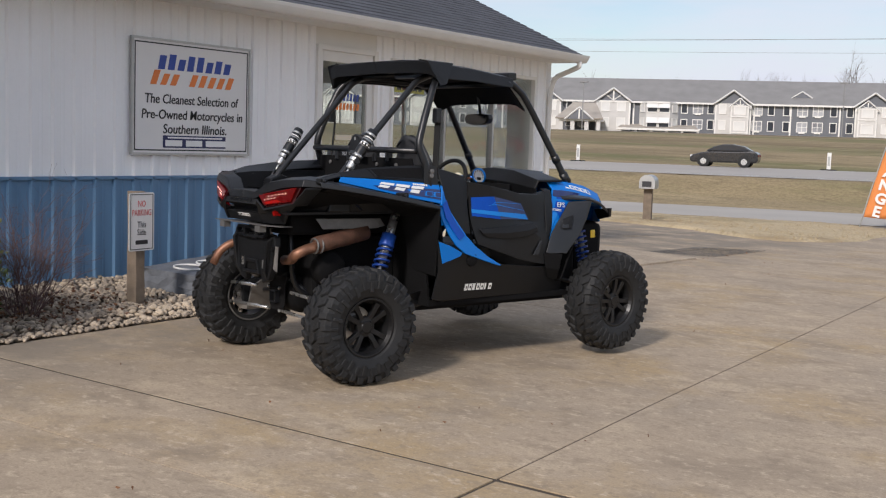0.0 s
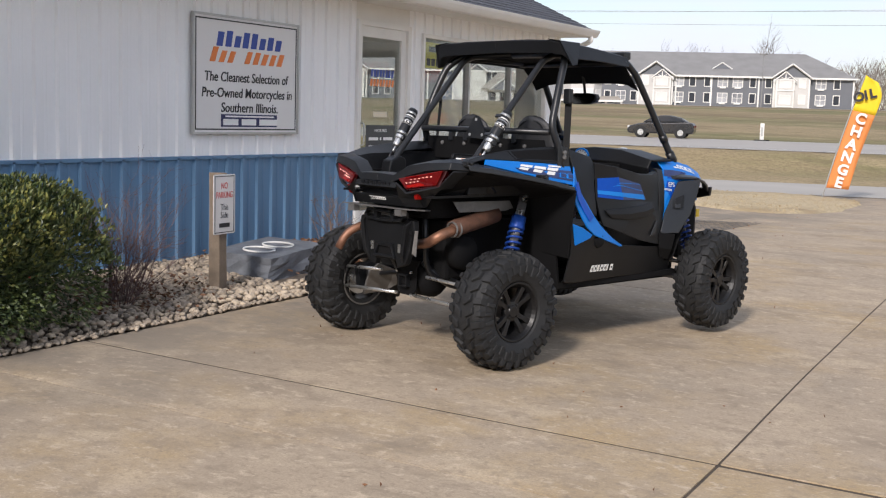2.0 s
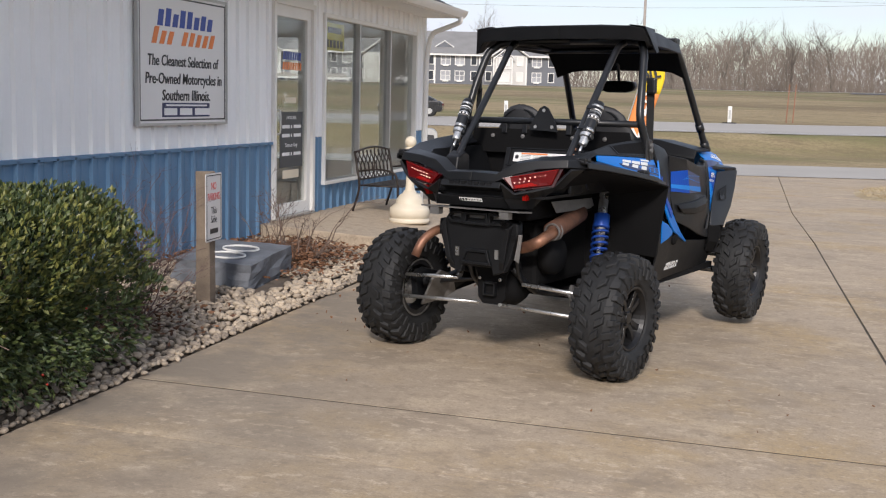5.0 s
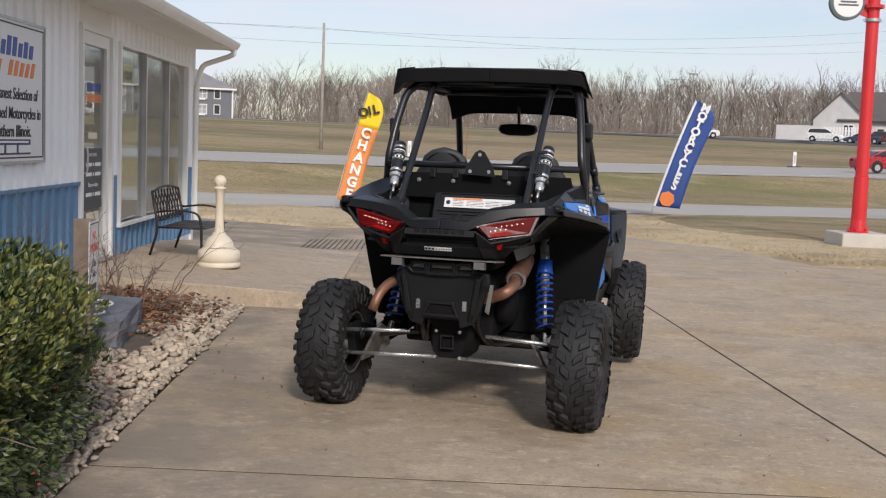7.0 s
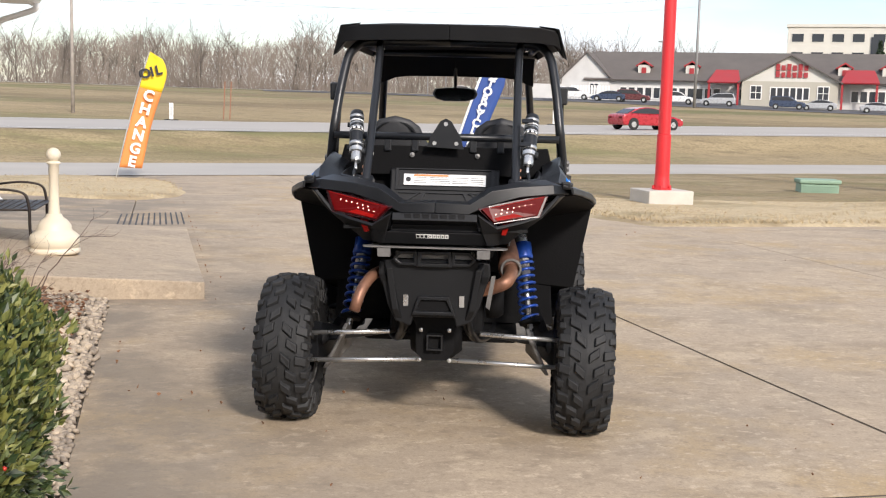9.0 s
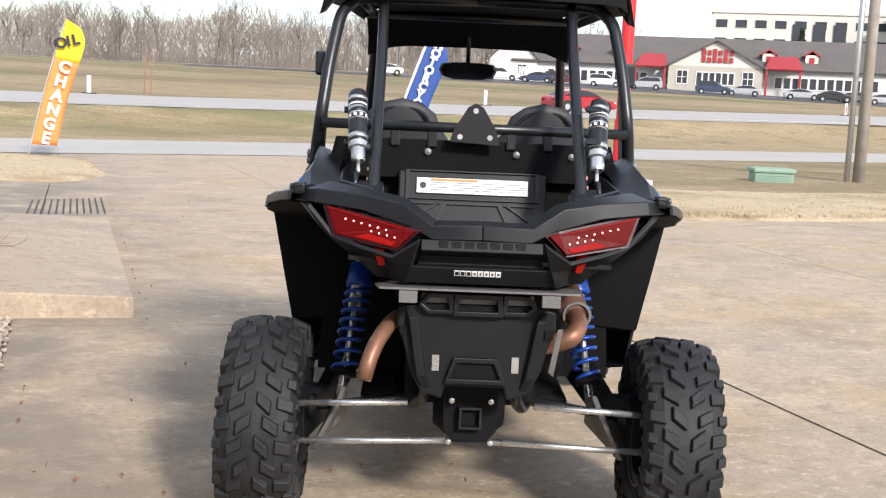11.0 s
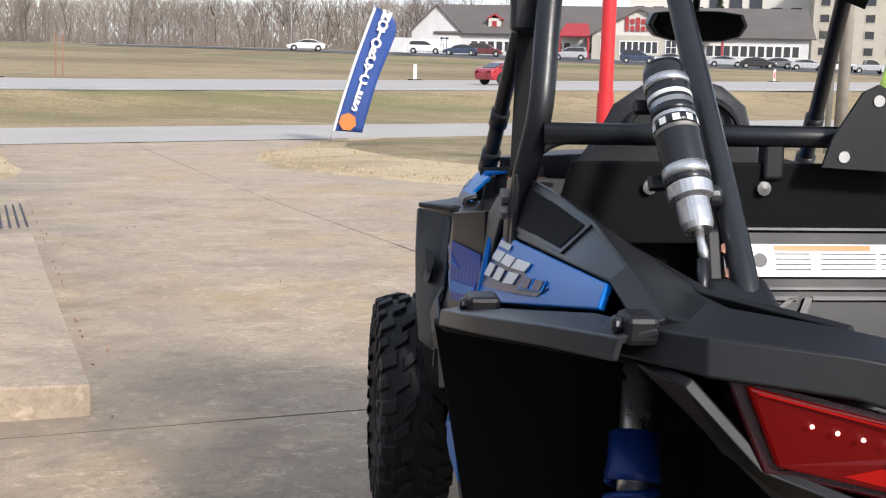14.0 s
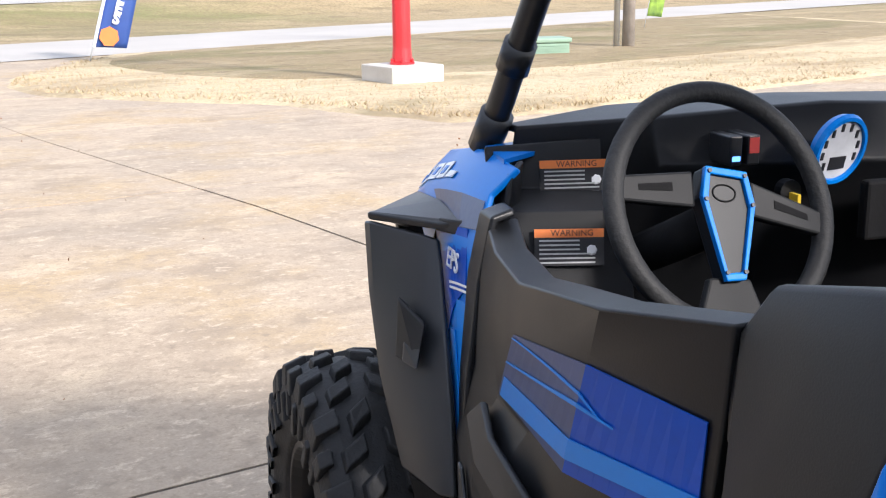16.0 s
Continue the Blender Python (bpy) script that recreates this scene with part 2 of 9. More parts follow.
# ---- materials ----
def layered(name, base, layers, rough=0.9, grit_scale=85.0, grit_tint=0.6, grit=0.45, bump=0.35, deep=0.005, edge=None):
    """A ground material: a base colour under drifts, stains and speckle of several sizes.
    layers: tint, scale, low, high, stretch along x and y, shift, amount; edge: a stain that fades from x0 to x1."""
    m = bpy.data.materials.new(name)
    m.use_nodes = True
    n, l = m.node_tree.nodes, m.node_tree.links
    b = n["Principled BSDF"]
    b.inputs["Roughness"].default_value = rough
    b.inputs["Specular IOR Level"].default_value = 0.3
    tc = n.new("ShaderNodeTexCoord")

    def cloudy(scale, lo, hi, stretch, shift, detail=8):
        mp = n.new("ShaderNodeMapping")
        mp.inputs["Scale"].default_value = (*stretch, 1)
        mp.inputs["Location"].default_value = (shift, shift * 0.7, 0)
        t = n.new("ShaderNodeTexNoise")
        t.inputs["Scale"].default_value, t.inputs["Detail"].default_value, t.inputs["Roughness"].default_value = scale, detail, 0.66
        r = n.new("ShaderNodeMapRange")
        r.inputs["From Min"].default_value, r.inputs["From Max"].default_value = lo, hi
        l.new(tc.outputs["Object"], mp.inputs["Vector"])
        l.new(mp.outputs["Vector"], t.inputs["Vector"])
        l.new(t.outputs["Fac"], r.inputs["Value"])
        return r.outputs["Result"], t.outputs["Fac"]

    def over(below, tint, fac, amount):
        k = n.new("ShaderNodeMath")
        k.operation = "MULTIPLY"
        k.use_clamp = True
        k.inputs[1].default_value = amount
        l.new(fac, k.inputs[0])
        mx = n.new("ShaderNodeMix")
        mx.data_type = "RGBA"
        l.new(k.outputs[0], mx.inputs["Factor"])
        if isinstance(below, tuple):
            mx.inputs["A"].default_value = (*below, 1)
        else:
            l.new(below, mx.inputs["A"])
        mx.inputs["B"].default_value = (*tint, 1)
        return mx.outputs["Result"]

    col = base
    for tint, scale, lo, hi, stretch, shift, amount in layers:
        col = over(col, tint, cloudy(scale, lo, hi, stretch, shift)[0], amount)
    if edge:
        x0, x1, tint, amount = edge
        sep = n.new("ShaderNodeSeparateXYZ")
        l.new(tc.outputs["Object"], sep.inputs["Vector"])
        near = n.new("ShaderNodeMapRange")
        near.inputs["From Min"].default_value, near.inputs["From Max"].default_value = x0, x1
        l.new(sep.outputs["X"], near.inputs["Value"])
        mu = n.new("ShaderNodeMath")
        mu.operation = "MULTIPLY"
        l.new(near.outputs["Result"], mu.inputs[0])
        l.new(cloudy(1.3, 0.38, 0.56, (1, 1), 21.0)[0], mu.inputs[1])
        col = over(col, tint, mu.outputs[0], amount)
    fine_r, fine = cloudy(grit_scale, 0.42, 0.68, (1, 1), 2.0, 3)
    col = over(col, tuple(q * grit_tint for q in base), fine_r, grit)
    l.new(col, b.inputs["Base Color"])
    bp = n.new("ShaderNodeBump")
    bp.inputs["Strength"].default_value, bp.inputs["Distance"].default_value = bump, deep
    l.new(fine, bp.inputs["Height"])
    l.new(bp.outputs["Normal"], b.inputs["Normal"])
    return m


def tone(c, r, g, b):
    return (c[0] * r, c[1] * g, c[2] * b)


CC = (0.433, 0.343, 0.247)
STAINS = [
    (tone(CC, 0.76, 0.8, 0.86), 0.42, 0.48, 0.6, (1, 1), 0.0, 0.6),
    (tone(CC, 1.02, 0.93, 0.7), 0.5, 0.5, 0.63, (1, 1), 7.3, 0.85),
    (tone(CC, 1.3, 1.31, 1.27), 1.5, 0.52, 0.64, (1.0, 1.5), 3.1, 0.6),
    (tone(CC, 0.62, 0.62, 0.63), 1.2, 0.53, 0.66, (0.9, 1.3), 12.7, 0.65),
    (tone(CC, 0.62, 0.62, 0.63), 6.0, 0.53, 0.66, (1, 1.2), 5.5, 0.6),
    (tone(CC, 1.38, 1.4, 1.42), 10.0, 0.56, 0.64, (1, 1.5), 1.9, 0.7),
    (tone(CC, 0.62, 0.62, 0.62), 24.0, 0.54, 0.64, (1, 1.2), 9.5, 0.6),
    (tone(CC, 1.35, 1.36, 1.38), 32.0, 0.57, 0.67, (1, 1.2), 4.4, 0.5),
    (tone(CC, 0.42, 0.42, 0.44), 3.2, 0.68, 0.74, (1, 1), 15.0, 0.6)]
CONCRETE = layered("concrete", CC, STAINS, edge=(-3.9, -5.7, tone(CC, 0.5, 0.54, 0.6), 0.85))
SLAB = layered("walk concrete", tone(CC, 1.05, 1.07, 1.1), STAINS[:1] + STAINS[2:3] + STAINS[4:8])
ASPHALT = material("road surface", (0.40, 0.37, 0.335), 0.9, vary=0.12, scale=0.15, fine=25, bump=0.1)
LANE = material("frontage road", (0.41, 0.38, 0.34), 0.9, vary=0.15, scale=0.3, fine=25, bump=0.1)
STRAW = layered("dry grass", (0.56, 0.45, 0.285), [
    ((0.27, 0.195, 0.11), 0.3, 0.5, 0.62, (0.6, 1), 1.0, 0.65), ((0.24, 0.2, 0.1), 0.22, 0.52, 0.62, (0.6, 1), 8.0, 0.7),
    ((0.62, 0.5, 0.33), 1.6, 0.52, 0.66, (1, 1), 4.0, 0.6), ((0.26, 0.19, 0.12), 4.0, 0.54, 0.66, (1, 1), 6.0, 0.6)], 0.95, 22.0, 0.5, 0.6, 0.8, 0.03)
FIELD = layered("field grass", (0.33, 0.255, 0.145), [
    ((0.19, 0.14, 0.08), 0.06, 0.46, 0.58, (0.3, 1), 1.0, 0.8), ((0.13, 0.15, 0.05), 0.045, 0.5, 0.6, (0.25, 1), 8.0, 0.8),
    ((0.46, 0.36, 0.21), 0.3, 0.52, 0.66, (0.4, 1.5), 4.0, 0.6), ((0.17, 0.13, 0.075), 1.2, 0.53, 0.66, (0.5, 1), 6.0, 0.6)], 0.95, 6.0, 0.5, 0.6, 0.8, 0.06)
SIDING_W = material("white siding", (0.9, 0.905, 0.915), 0.5, vary=0.06, scale=1.2, fine=30, bump=0.03)
SIDING_B = material("blue siding", (0.11, 0.225, 0.37), 0.5, vary=0.1, scale=1.5, fine=30, bump=0.03)
WHITE = material("white paint", (0.78, 0.77, 0.74), 0.5, vary=0.08, scale=3, bump=0.04)
SHINGLE = material("shingles", (0.085, 0.09, 0.105), 0.95, vary=0.35, scale=3, fine=30, bump=0.6, rand=0.3)
DARK = material("dark interior", (0.05, 0.05, 0.055), 0.8, vary=0.3)
GLASS = glass("window glass", (0.93, 0.95, 0.94), 0.045, 0.03)
DOOR_GLASS = glass("door glass", (0.92, 0.94, 0.93), 0.045, 0.03)
CREAM = material("cream plastic", (0.72, 0.64, 0.5), 0.5, vary=0.12, scale=4, bump=0.05)
IRON = material("bronze iron", (0.045, 0.035, 0.03), 0.5, 0.6, vary=0.3, bump=0.1)
POST = material("weathered wood", (0.215, 0.168, 0.125), 0.9, vary=0.45, scale=9, fine=80, bump=0.5)
STONE = material("grey stone", (0.155, 0.168, 0.19), 0.7, vary=0.45, scale=7, fine=60, bump=0.6)
PEBBLE = material("river pebbles", (0.53, 0.435, 0.325), 0.85, vary=0.45, scale=14, fine=70, bump=0.3, second=(0.23, 0.19, 0.15), rand=0.55)
# soil of the planting bed; its dark colour also stands for shade inside the hedge
SOIL_AND_SHADE = material("soil", (0.13, 0.1, 0.075), 0.95, vary=0.4, scale=8, bump=0.6)
BLACK_INK = material("black print", (0.015, 0.015, 0.018), 0.5, vary=0.1, bump=0)
RED_INK = material("red print", (0.55, 0.06, 0.05), 0.5, vary=0.1, bump=0)
BLUE_INK = material("blue print", (0.03, 0.07, 0.33), 0.5, vary=0.1, bump=0)
NAVY_INK = material("navy print", (0.02, 0.025, 0.1), 0.5, vary=0.1, bump=0)
ORANGE_INK = material("orange print", (0.8, 0.22, 0.05), 0.5, vary=0.1, bump=0)
WHITE_INK = material("white print", (0.8, 0.8, 0.8), 0.5, vary=0.04, bump=0)
SIGN_WHITE = material("sign face", (0.76, 0.75, 0.74), 0.4, vary=0.05, scale=2, bump=0.02)
STEEL = material("galvanised steel", (0.5, 0.5, 0.49), 0.45, 0.7, vary=0.2, bump=0.08)
RED_PAINT = material("red pole paint", (0.62, 0.025, 0.03), 0.4, vary=0.12, scale=2, bump=0.03)

# ---- ground ----
def sheet(name, xs, ys, height, mat, label, category="ground", lift=0.0, kind="structure"):
    verts = [(x, y, height(x, y) + lift) for y in ys for x in xs]
    n = len(xs)
    faces = [(j * n + i, j * n + i + 1, (j + 1) * n + i + 1, (j + 1) * n + i) for j in range(len(ys) - 1) for i in range(n - 1)]
    ob = tri_mesh(name, verts, faces, mat, smooth=True)
    return tagged(ob, label, category, kind=kind)


def spread(a, b, steps):
    return [a + (b - a) * k / steps for k in range(steps + 1)]


LOT_X0, LOT_X1, LOT_Y0, LOT_Y1 = -16.0, 26.0, -22.0, 40.0


def land(x, y):
    inside = LOT_X0 < x < LOT_X1 and LOT_Y0 < y < 34.5 + 0.22 * x
    return gz(x, y) - (0.09 if inside else 0.0) - (0.02 if 34.4 < y - 0.22 * x < 43 else 0)


xs = [-3000, -1200, -500] + spread(-300, 300, 60) + [500, 1200, 3000]
xs = sorted(set(xs + spread(-30, 40, 70)))
ys = sorted(set([-3000, -800, -200, -60] + spread(-40, 110, 150) + spread(110, 300, 30) + [420, 800, 1500, 3000]))
sheet("ground", xs, ys, land, FIELD, "winter grass field, tan and patchy green, rising to trees", "ground")


def strip(name, v0, v1, mat, label, x0=-400, x1=400, lift=0.015, rows=5):
    """A road along the line y = 0.22 x + v."""
    xs2 = sorted(set(spread(x0, x1, 40) + spread(-30, 40, 70)))
    vs = spread(v0, v1, rows)
    verts = [(x, 0.22 * x + v, gz(x, 0.22 * x + v) + lift) for v in vs for x in xs2]
    n = len(xs2)
    faces = [(j * n + i, j * n + i + 1, (j + 1) * n + i + 1, (j + 1) * n + i) for j in range(rows) for i in range(n - 1)]
    return tagged(tri_mesh(name, verts, faces, mat, smooth=True), label, "road", kind="structure")


strip("road", 34.6, 42.7, LANE, "pale worn asphalt frontage road")
strip("highway", 56.0, 77.0, ASPHALT, "grey highway with dirty shoulders")
for v, w in ((57.5, 0.15), (75.6, 0.15)):
    strip("edge_line", v, v + w, WHITE, "worn white road edge line", lift=0.025, rows=1)

# concrete lot, slab by slab
lot = thing("pavement", None, "stained tan concrete lot of large slabs with dark joints", "pavement", kind="structure")
XL = [-16, -11.9, -7.8, -5.75, -1.55, 2.5, 6.5, 10.5, 14.5, 18.5, 22.5, 26]
YL = [-22, -17.5, -13, -8.8, -4.2, -0.6, 3.6, 4.49, 9.48, 14.6, 19.6, 24.6, 30, 42]
GAP = 0.008
WIDE = {4.49: 2.2, 3.6: 0.5, 9.48: 1.0}


def drift(y):
    """The long joints wander a little with the distance."""
    return ramp(y, [(3.5, 0.035), (4.6, 0.015), (6.7, -0.065), (9.5, -0.135), (12, -0.19), (19, -0.34)])

FILLER = material("joint dirt", (0.085, 0.065, 0.046), 0.95, vary=0.5, scale=5, bump=0.3)
sheet("joint_filler", spread(-5.75, 6.5, 6), spread(-6, 13.5, 8), gz, FILLER, "dark dirt filling the joints between slabs", "pavement", lift=-0.0105)
rng = random.Random(4)
for i in range(len(XL) - 1):
    for j in range(len(YL) - 1):
        x0, x1, y0, y1 = XL[i] + GAP, XL[i + 1] - GAP, YL[j] + WIDE.get(YL[j], 1.6) * GAP, YL[j + 1] - WIDE.get(YL[j + 1], 1.6) * GAP
        if x1 < -5.7 and y0 < 14.5:
            continue
        bm = bmesh.new()
        n = 10
        h = rng.uniform(-0.003, 0.003)
        def top(x, y):
            return min(y, 34.7 + 0.22 * x)
        grid = [[bm.verts.new((x, top(x, y), gz(x, top(x, y)) + h - (0.006 if a in (0, n) or b in (0, n) else 0))) for a, x in enumerate(spread(x0 + (drift(y) if -4 < x0 < 2 else 0), x1 + (drift(y) if -4 < x1 < 2 else 0), n))] for b, y in enumerate(spread(y0, y1, n))]
        for b in range(n):
            for a in range(n):
                bm.faces.new((grid[b][a], grid[b][a + 1], grid[b + 1][a + 1], grid[b + 1][a]))
        edge = grid[0] + [r[-1] for r in grid[1:]] + grid[-1][-2::-1] + [r[0] for r in grid[-2:0:-1]]
        low = [bm.verts.new((v.co.x, v.co.y, v.co.z - 0.12)) for v in edge]
        for a in range(len(edge)):
            c = (a + 1) % len(edge)
            bm.faces.new((edge[a], edge[c], low[c], low[a]))
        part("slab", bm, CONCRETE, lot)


def patch(name, outline, mat, label, lift=0.05):
    """A slightly mounded grass island from its outline."""
    bm = bmesh.new()
    c = Vector((sum(p[0] for p in outline) / len(outline), sum(p[1] for p in outline) / len(outline), 0))
    rings = []
    for k, up in ((1.02, -0.06), (1.0, 0.02), (0.985, lift), (0.93, lift + 0.02), (0.8, lift + 0.02), (0.5, lift + 0.02)):
        ring = []
        for i, p in enumerate(outline):
            q = c + (Vector((*p, 0)) - c) * k
            j = 0.06 * noise.noise(Vector((q.x * 1.3, q.y * 1.3, 3)))
            q = q + (q - c).normalized() * j * 2
            ring.append(bm.verts.new((q.x, q.y, gz(q.x, q.y) + up + j * 0.3)))
        rings.append(ring)
    m = len(outline)
    for a, b in zip(rings, rings[1:]):
        for i in range(m):
            bm.faces.new((a[i], a[(i + 1) % m], b[(i + 1) % m], b[i]))
    bm.faces.new(rings[-1])
    ob = part(name, bm, mat, smooth=True)
    return tagged(ob, label, "grass", kind="structure")


def rounded(points, r=1.2, steps=6, sub=1.0):
    pts = [Vector((*p, 0)) for p in points]
    out = []
    n = len(pts)
    for i in range(n):
        a, b, c = pts[i - 1], pts[i], pts[(i + 1) % n]
        p, q = b + (a - b).normalized() * r, b + (c - b).normalized() * r
        for k in range(steps + 1):
            t = k / steps
            out.append(p.lerp(b, t).lerp(b.lerp(q, t), t))
        d, e = pts[(i + 1) % n] - b, (pts[(i + 1) % n] - b).length
        far = b + d.normalized() * (e - r)
        cnt = int((far - q).length / sub)
        out += [q.lerp(far, k / cnt) for k in range(1, cnt)]
    return [(p.x, p.y) for p in out]


ISLAND = [(2.5, 17.3), (4.2, 17.5), (7.5, 18.0), (14, 18.1), (26, 18.3), (33.6, 41.7), (4.1, 35.2), (2.5, 33.0), (1.3, 30.7), (0.2, 28.7), (-0.3, 26.8), (-0.3, 25), (0.5, 23.2), (1.1, 22.2), (2.0, 20.9), (2.3, 18.6)]
VERGE = [(-6.6, 22.3), (-5.7, 22.2), (-5.0, 23.0), (-4.85, 25.5), (-5.0, 28.5), (-5.5, 31.0), (-7.4, 32.6), (-13.4, 31.3), (-19, 30.1), (-12.4, 26.1), (-8.4, 24.0)]
patch("grass_island", rounded(ISLAND, 0.45, 4), STRAW, "dry straw-coloured grass island with brown soil edge")
BANK = layered("brown grass bank", (0.30, 0.23, 0.13), [
    ((0.42, 0.34, 0.21), 0.5, 0.5, 0.64, (0.5, 1), 3.0, 0.8), ((0.16, 0.155, 0.06), 0.35, 0.5, 0.62, (0.5, 1), 7.0, 0.7), ((0.17, 0.125, 0.075), 2.4, 0.52, 0.66, (1, 1), 5.0, 0.7)], 0.95, 22.0, 0.5, 0.6, 0.8, 0.03)
patch("grass_bank", rounded([(3.4, 24.6), (5.0, 23.5), (9.5, 23.3), (16, 24.0), (27, 26), (33.0, 40.9), (5.0, 34.8), (3.3, 33.0), (2.5, 30.5), (2.4, 27.2)], 0.45, 4), BANK, "brown and olive winter grass behind the straw edge", 0.075)
patch("grass_verge", rounded(VERGE, 0.45, 4), STRAW, "dry grass verge beside the driveway")

# entry walk: a raised slab that falls to the lot
bm = bmesh.new()


def walk_top(x, y):
    edge = ramp(y, [(9.7, 0.14), (12.7, 0.025), (30, 0.012)])
    g = gz(x, y)
    k = max(0.0, min(1.0, (-4.98 - x) / 2.4))
    return g + edge + (0.225 - edge) * k * ramp(y, [(13.5, 1), (17, 0.0)])


nx, ny = 12, 30
gx, gy = spread(-7.42, -4.98, nx), spread(9.7, 15.75, ny)
grid = [[bm.verts.new((x, y, walk_top(x, y))) for x in gx] for y in gy]
for b in range(ny):
    for a in range(nx):
        bm.faces.new((grid[b][a], grid[b][a + 1], grid[b + 1][a + 1], grid[b + 1][a]))
border = [grid[0][a] for a in range(nx + 1)] + [grid[b][nx] for b in range(1, ny + 1)]
low = [bm.verts.new((v.co.x, v.co.y, v.co.z - 0.3)) for v in border]
for a in range(len(border) - 1):
    bm.faces.new((border[a], border[a + 1], low[a + 1], low[a]))
tagged(part("entry_walk", bm, SLAB, bevel=0.012), "raised pale concrete entry walk with worn edge", "walkway", kind="structure")

# grooves of the drive ramp
bm = bmesh.new()
for k in range(12):
    x = -5.9 + 0.082 * k
    y0, y1 = 16.15 + 0.03 * k, 18.3 + 0.06 * k
    for s in range(8):
        a, b = y0 + (y1 - y0) * s / 8, y0 + (y1 - y0) * (s + 1) / 8
        q = [bm.verts.new((x + d, y, gz(x, y) + 0.006)) for y in (a, b) for d in (-0.012, 0.012)]
        bm.faces.new((q[0], q[1], q[3], q[2]))
tagged(part("ramp_grooves", bm, DARK), "dark parallel grooves cut into the concrete ramp", "grooves", kind="structure")

# pebble bed
sheet("planting_bed", spread(-7.4, -5.76, 12), spread(-12, 9.7, 60), lambda x, y: gz(x, y) + 0.02 + 0.03 * noise.noise(Vector((x * 2, y * 2, 0))) + ramp(x, [(-7.4, 0.06), (-5.95, 0.005), (-5.76, -0.06)]), SOIL_AND_SHADE, "dark soil of a planting bed along the wall", "planting bed")

# ---- the building ----
WX, CORNER = -7.4, 15.45
SILL = 1.07          # top of the blue siding


def siding(name, y0, y1, z0, z1, mat, parent):
    """One ribbed metal panel, its face towards +x."""
    bm = bmesh.new()
    pitch, prof = 0.2286, ((0.0, 0.0), (0.012, 0.026), (0.038, 0.026), (0.055, 0.0), (0.11, 0.0), (0.117, 0.004), (0.135, 0.004), (0.142, 0.0))
    line = [(y0, 0.0)]
    k = math.floor(y0 / pitch)
    while k * pitch < y1:
        line += [(k * pitch + a, b) for a, b in prof if y0 < k * pitch + a < y1]
        k += 1
    line.append((y1, 0.0))
    a = [bm.verts.new((WX + d, y, z0)) for y, d in line]
    b = [bm.verts.new((WX + d, y, z1)) for y, d in line]
    for i in range(len(line) - 1):
        bm.faces.new((a[i], a[i + 1], b[i + 1], b[i]))
    return part(name, bm, mat, parent)


DOOR_Y0, DOOR_Y1, DOOR_Z0, DOOR_Z1 = 10.03, 11.03, 0.27, 2.5
WIN_Y0, WIN_Y1, WIN_Z0, WIN_Z1 = 11.43, 15.0, 0.57, 2.47
EAVE = 2.76
SOUTH = -14.0

wall = thing("wall_front", None, "shop wall of ribbed metal siding, white above blue", "wall", kind="structure")
bm = bmesh.new()
T = 0.15
for y0, y1, z0, z1 in ((SOUTH, DOOR_Y0, -0.1, EAVE), (DOOR_Y0, DOOR_Y1, DOOR_Z1, EAVE), (DOOR_Y0, DOOR_Y1, -0.1, DOOR_Z0), (DOOR_Y1, WIN_Y0, -0.1, EAVE),
                       (WIN_Y0, WIN_Y1, -0.1, WIN_Z0), (WIN_Y0, WIN_Y1, WIN_Z1, EAVE), (WIN_Y1, CORNER, -0.1, EAVE)):
    box(bm, WX - T, WX - 0.004, y0, y1, z0, z1)
part("wall_core", bm, WHITE, wall)
edges = [SOUTH + 0.9144 * k for k in range(27)]
edges = [y for y in edges if y < DOOR_Y0 - 0.3] + [DOOR_Y0 - 0.06]
for y0, y1 in zip(edges, edges[1:]):
    siding("siding_panel", y0, y1, SILL, EAVE, SIDING_W, wall)
    siding("siding_panel", y0, y1, 0.06, SILL - 0.012, SIDING_B, wall)
siding("siding_panel", DOOR_Y1 + 0.07, WIN_Y0 - 0.04, 1.1, EAVE, SIDING_W, wall)
siding("siding_panel", DOOR_Y1 + 0.07, WIN_Y0 - 0.04, 0.15, 1.09, SIDING_B, wall)
siding("siding_panel", WIN_Y0 - 0.04, CORNER, WIN_Z1 + 0.04, EAVE, SIDING_W, wall)
siding("siding_panel", WIN_Y0 - 0.04, WIN_Y1 + 0.04, 0.15, WIN_Z0 - 0.03, SIDING_B, wall)
siding("siding_panel", WIN_Y1 + 0.04, CORNER, 0.15, 1.09, SIDING_B, wall)
siding("siding_panel", WIN_Y1 + 0.04, CORNER, 1.1, WIN_Z1 + 0.04, SIDING_W, wall)
part("drip_trim", a_box(WX, WX + 0.026, SOUTH, DOOR_Y0 - 0.06, SILL - 0.03, SILL), SIDING_B, wall, "blue drip trim")
part("corner_trim", a_box(WX - 0.06, WX + 0.03, CORNER - 0.1, CORNER + 0.03, 0.05, EAVE), WHITE, wall, "white corner trim")
part("base_trim", a_box(WX, WX + 0.022, SOUTH, DOOR_Y0 - 0.06, 0.03, 0.1), DARK, wall)

# end wall with its own window, back and far walls, inner floor and ceiling
endw = thing("wall_end", None, "white siding end wall of the shop with a wide window", "wall", kind="structure")
bm = bmesh.new()
for x0, x1, z0, z1 in ((-8.0, WX - T, -0.1, EAVE), (-15.0, -14.4, -0.1, EAVE), (-14.4, -8.0, -0.1, 0.6), (-14.4, -8.0, 2.45, EAVE)):
    box(bm, x0, x1, CORNER - T, CORNER, z0, z1)
part("wall_core", bm, WHITE, endw)
bm = bmesh.new()
for x in (-14.4, -12.3, -10.1, -8.05):
    box(bm, x, x + 0.05, CORNER - 0.1, CORNER - 0.04, 0.6, 2.45)
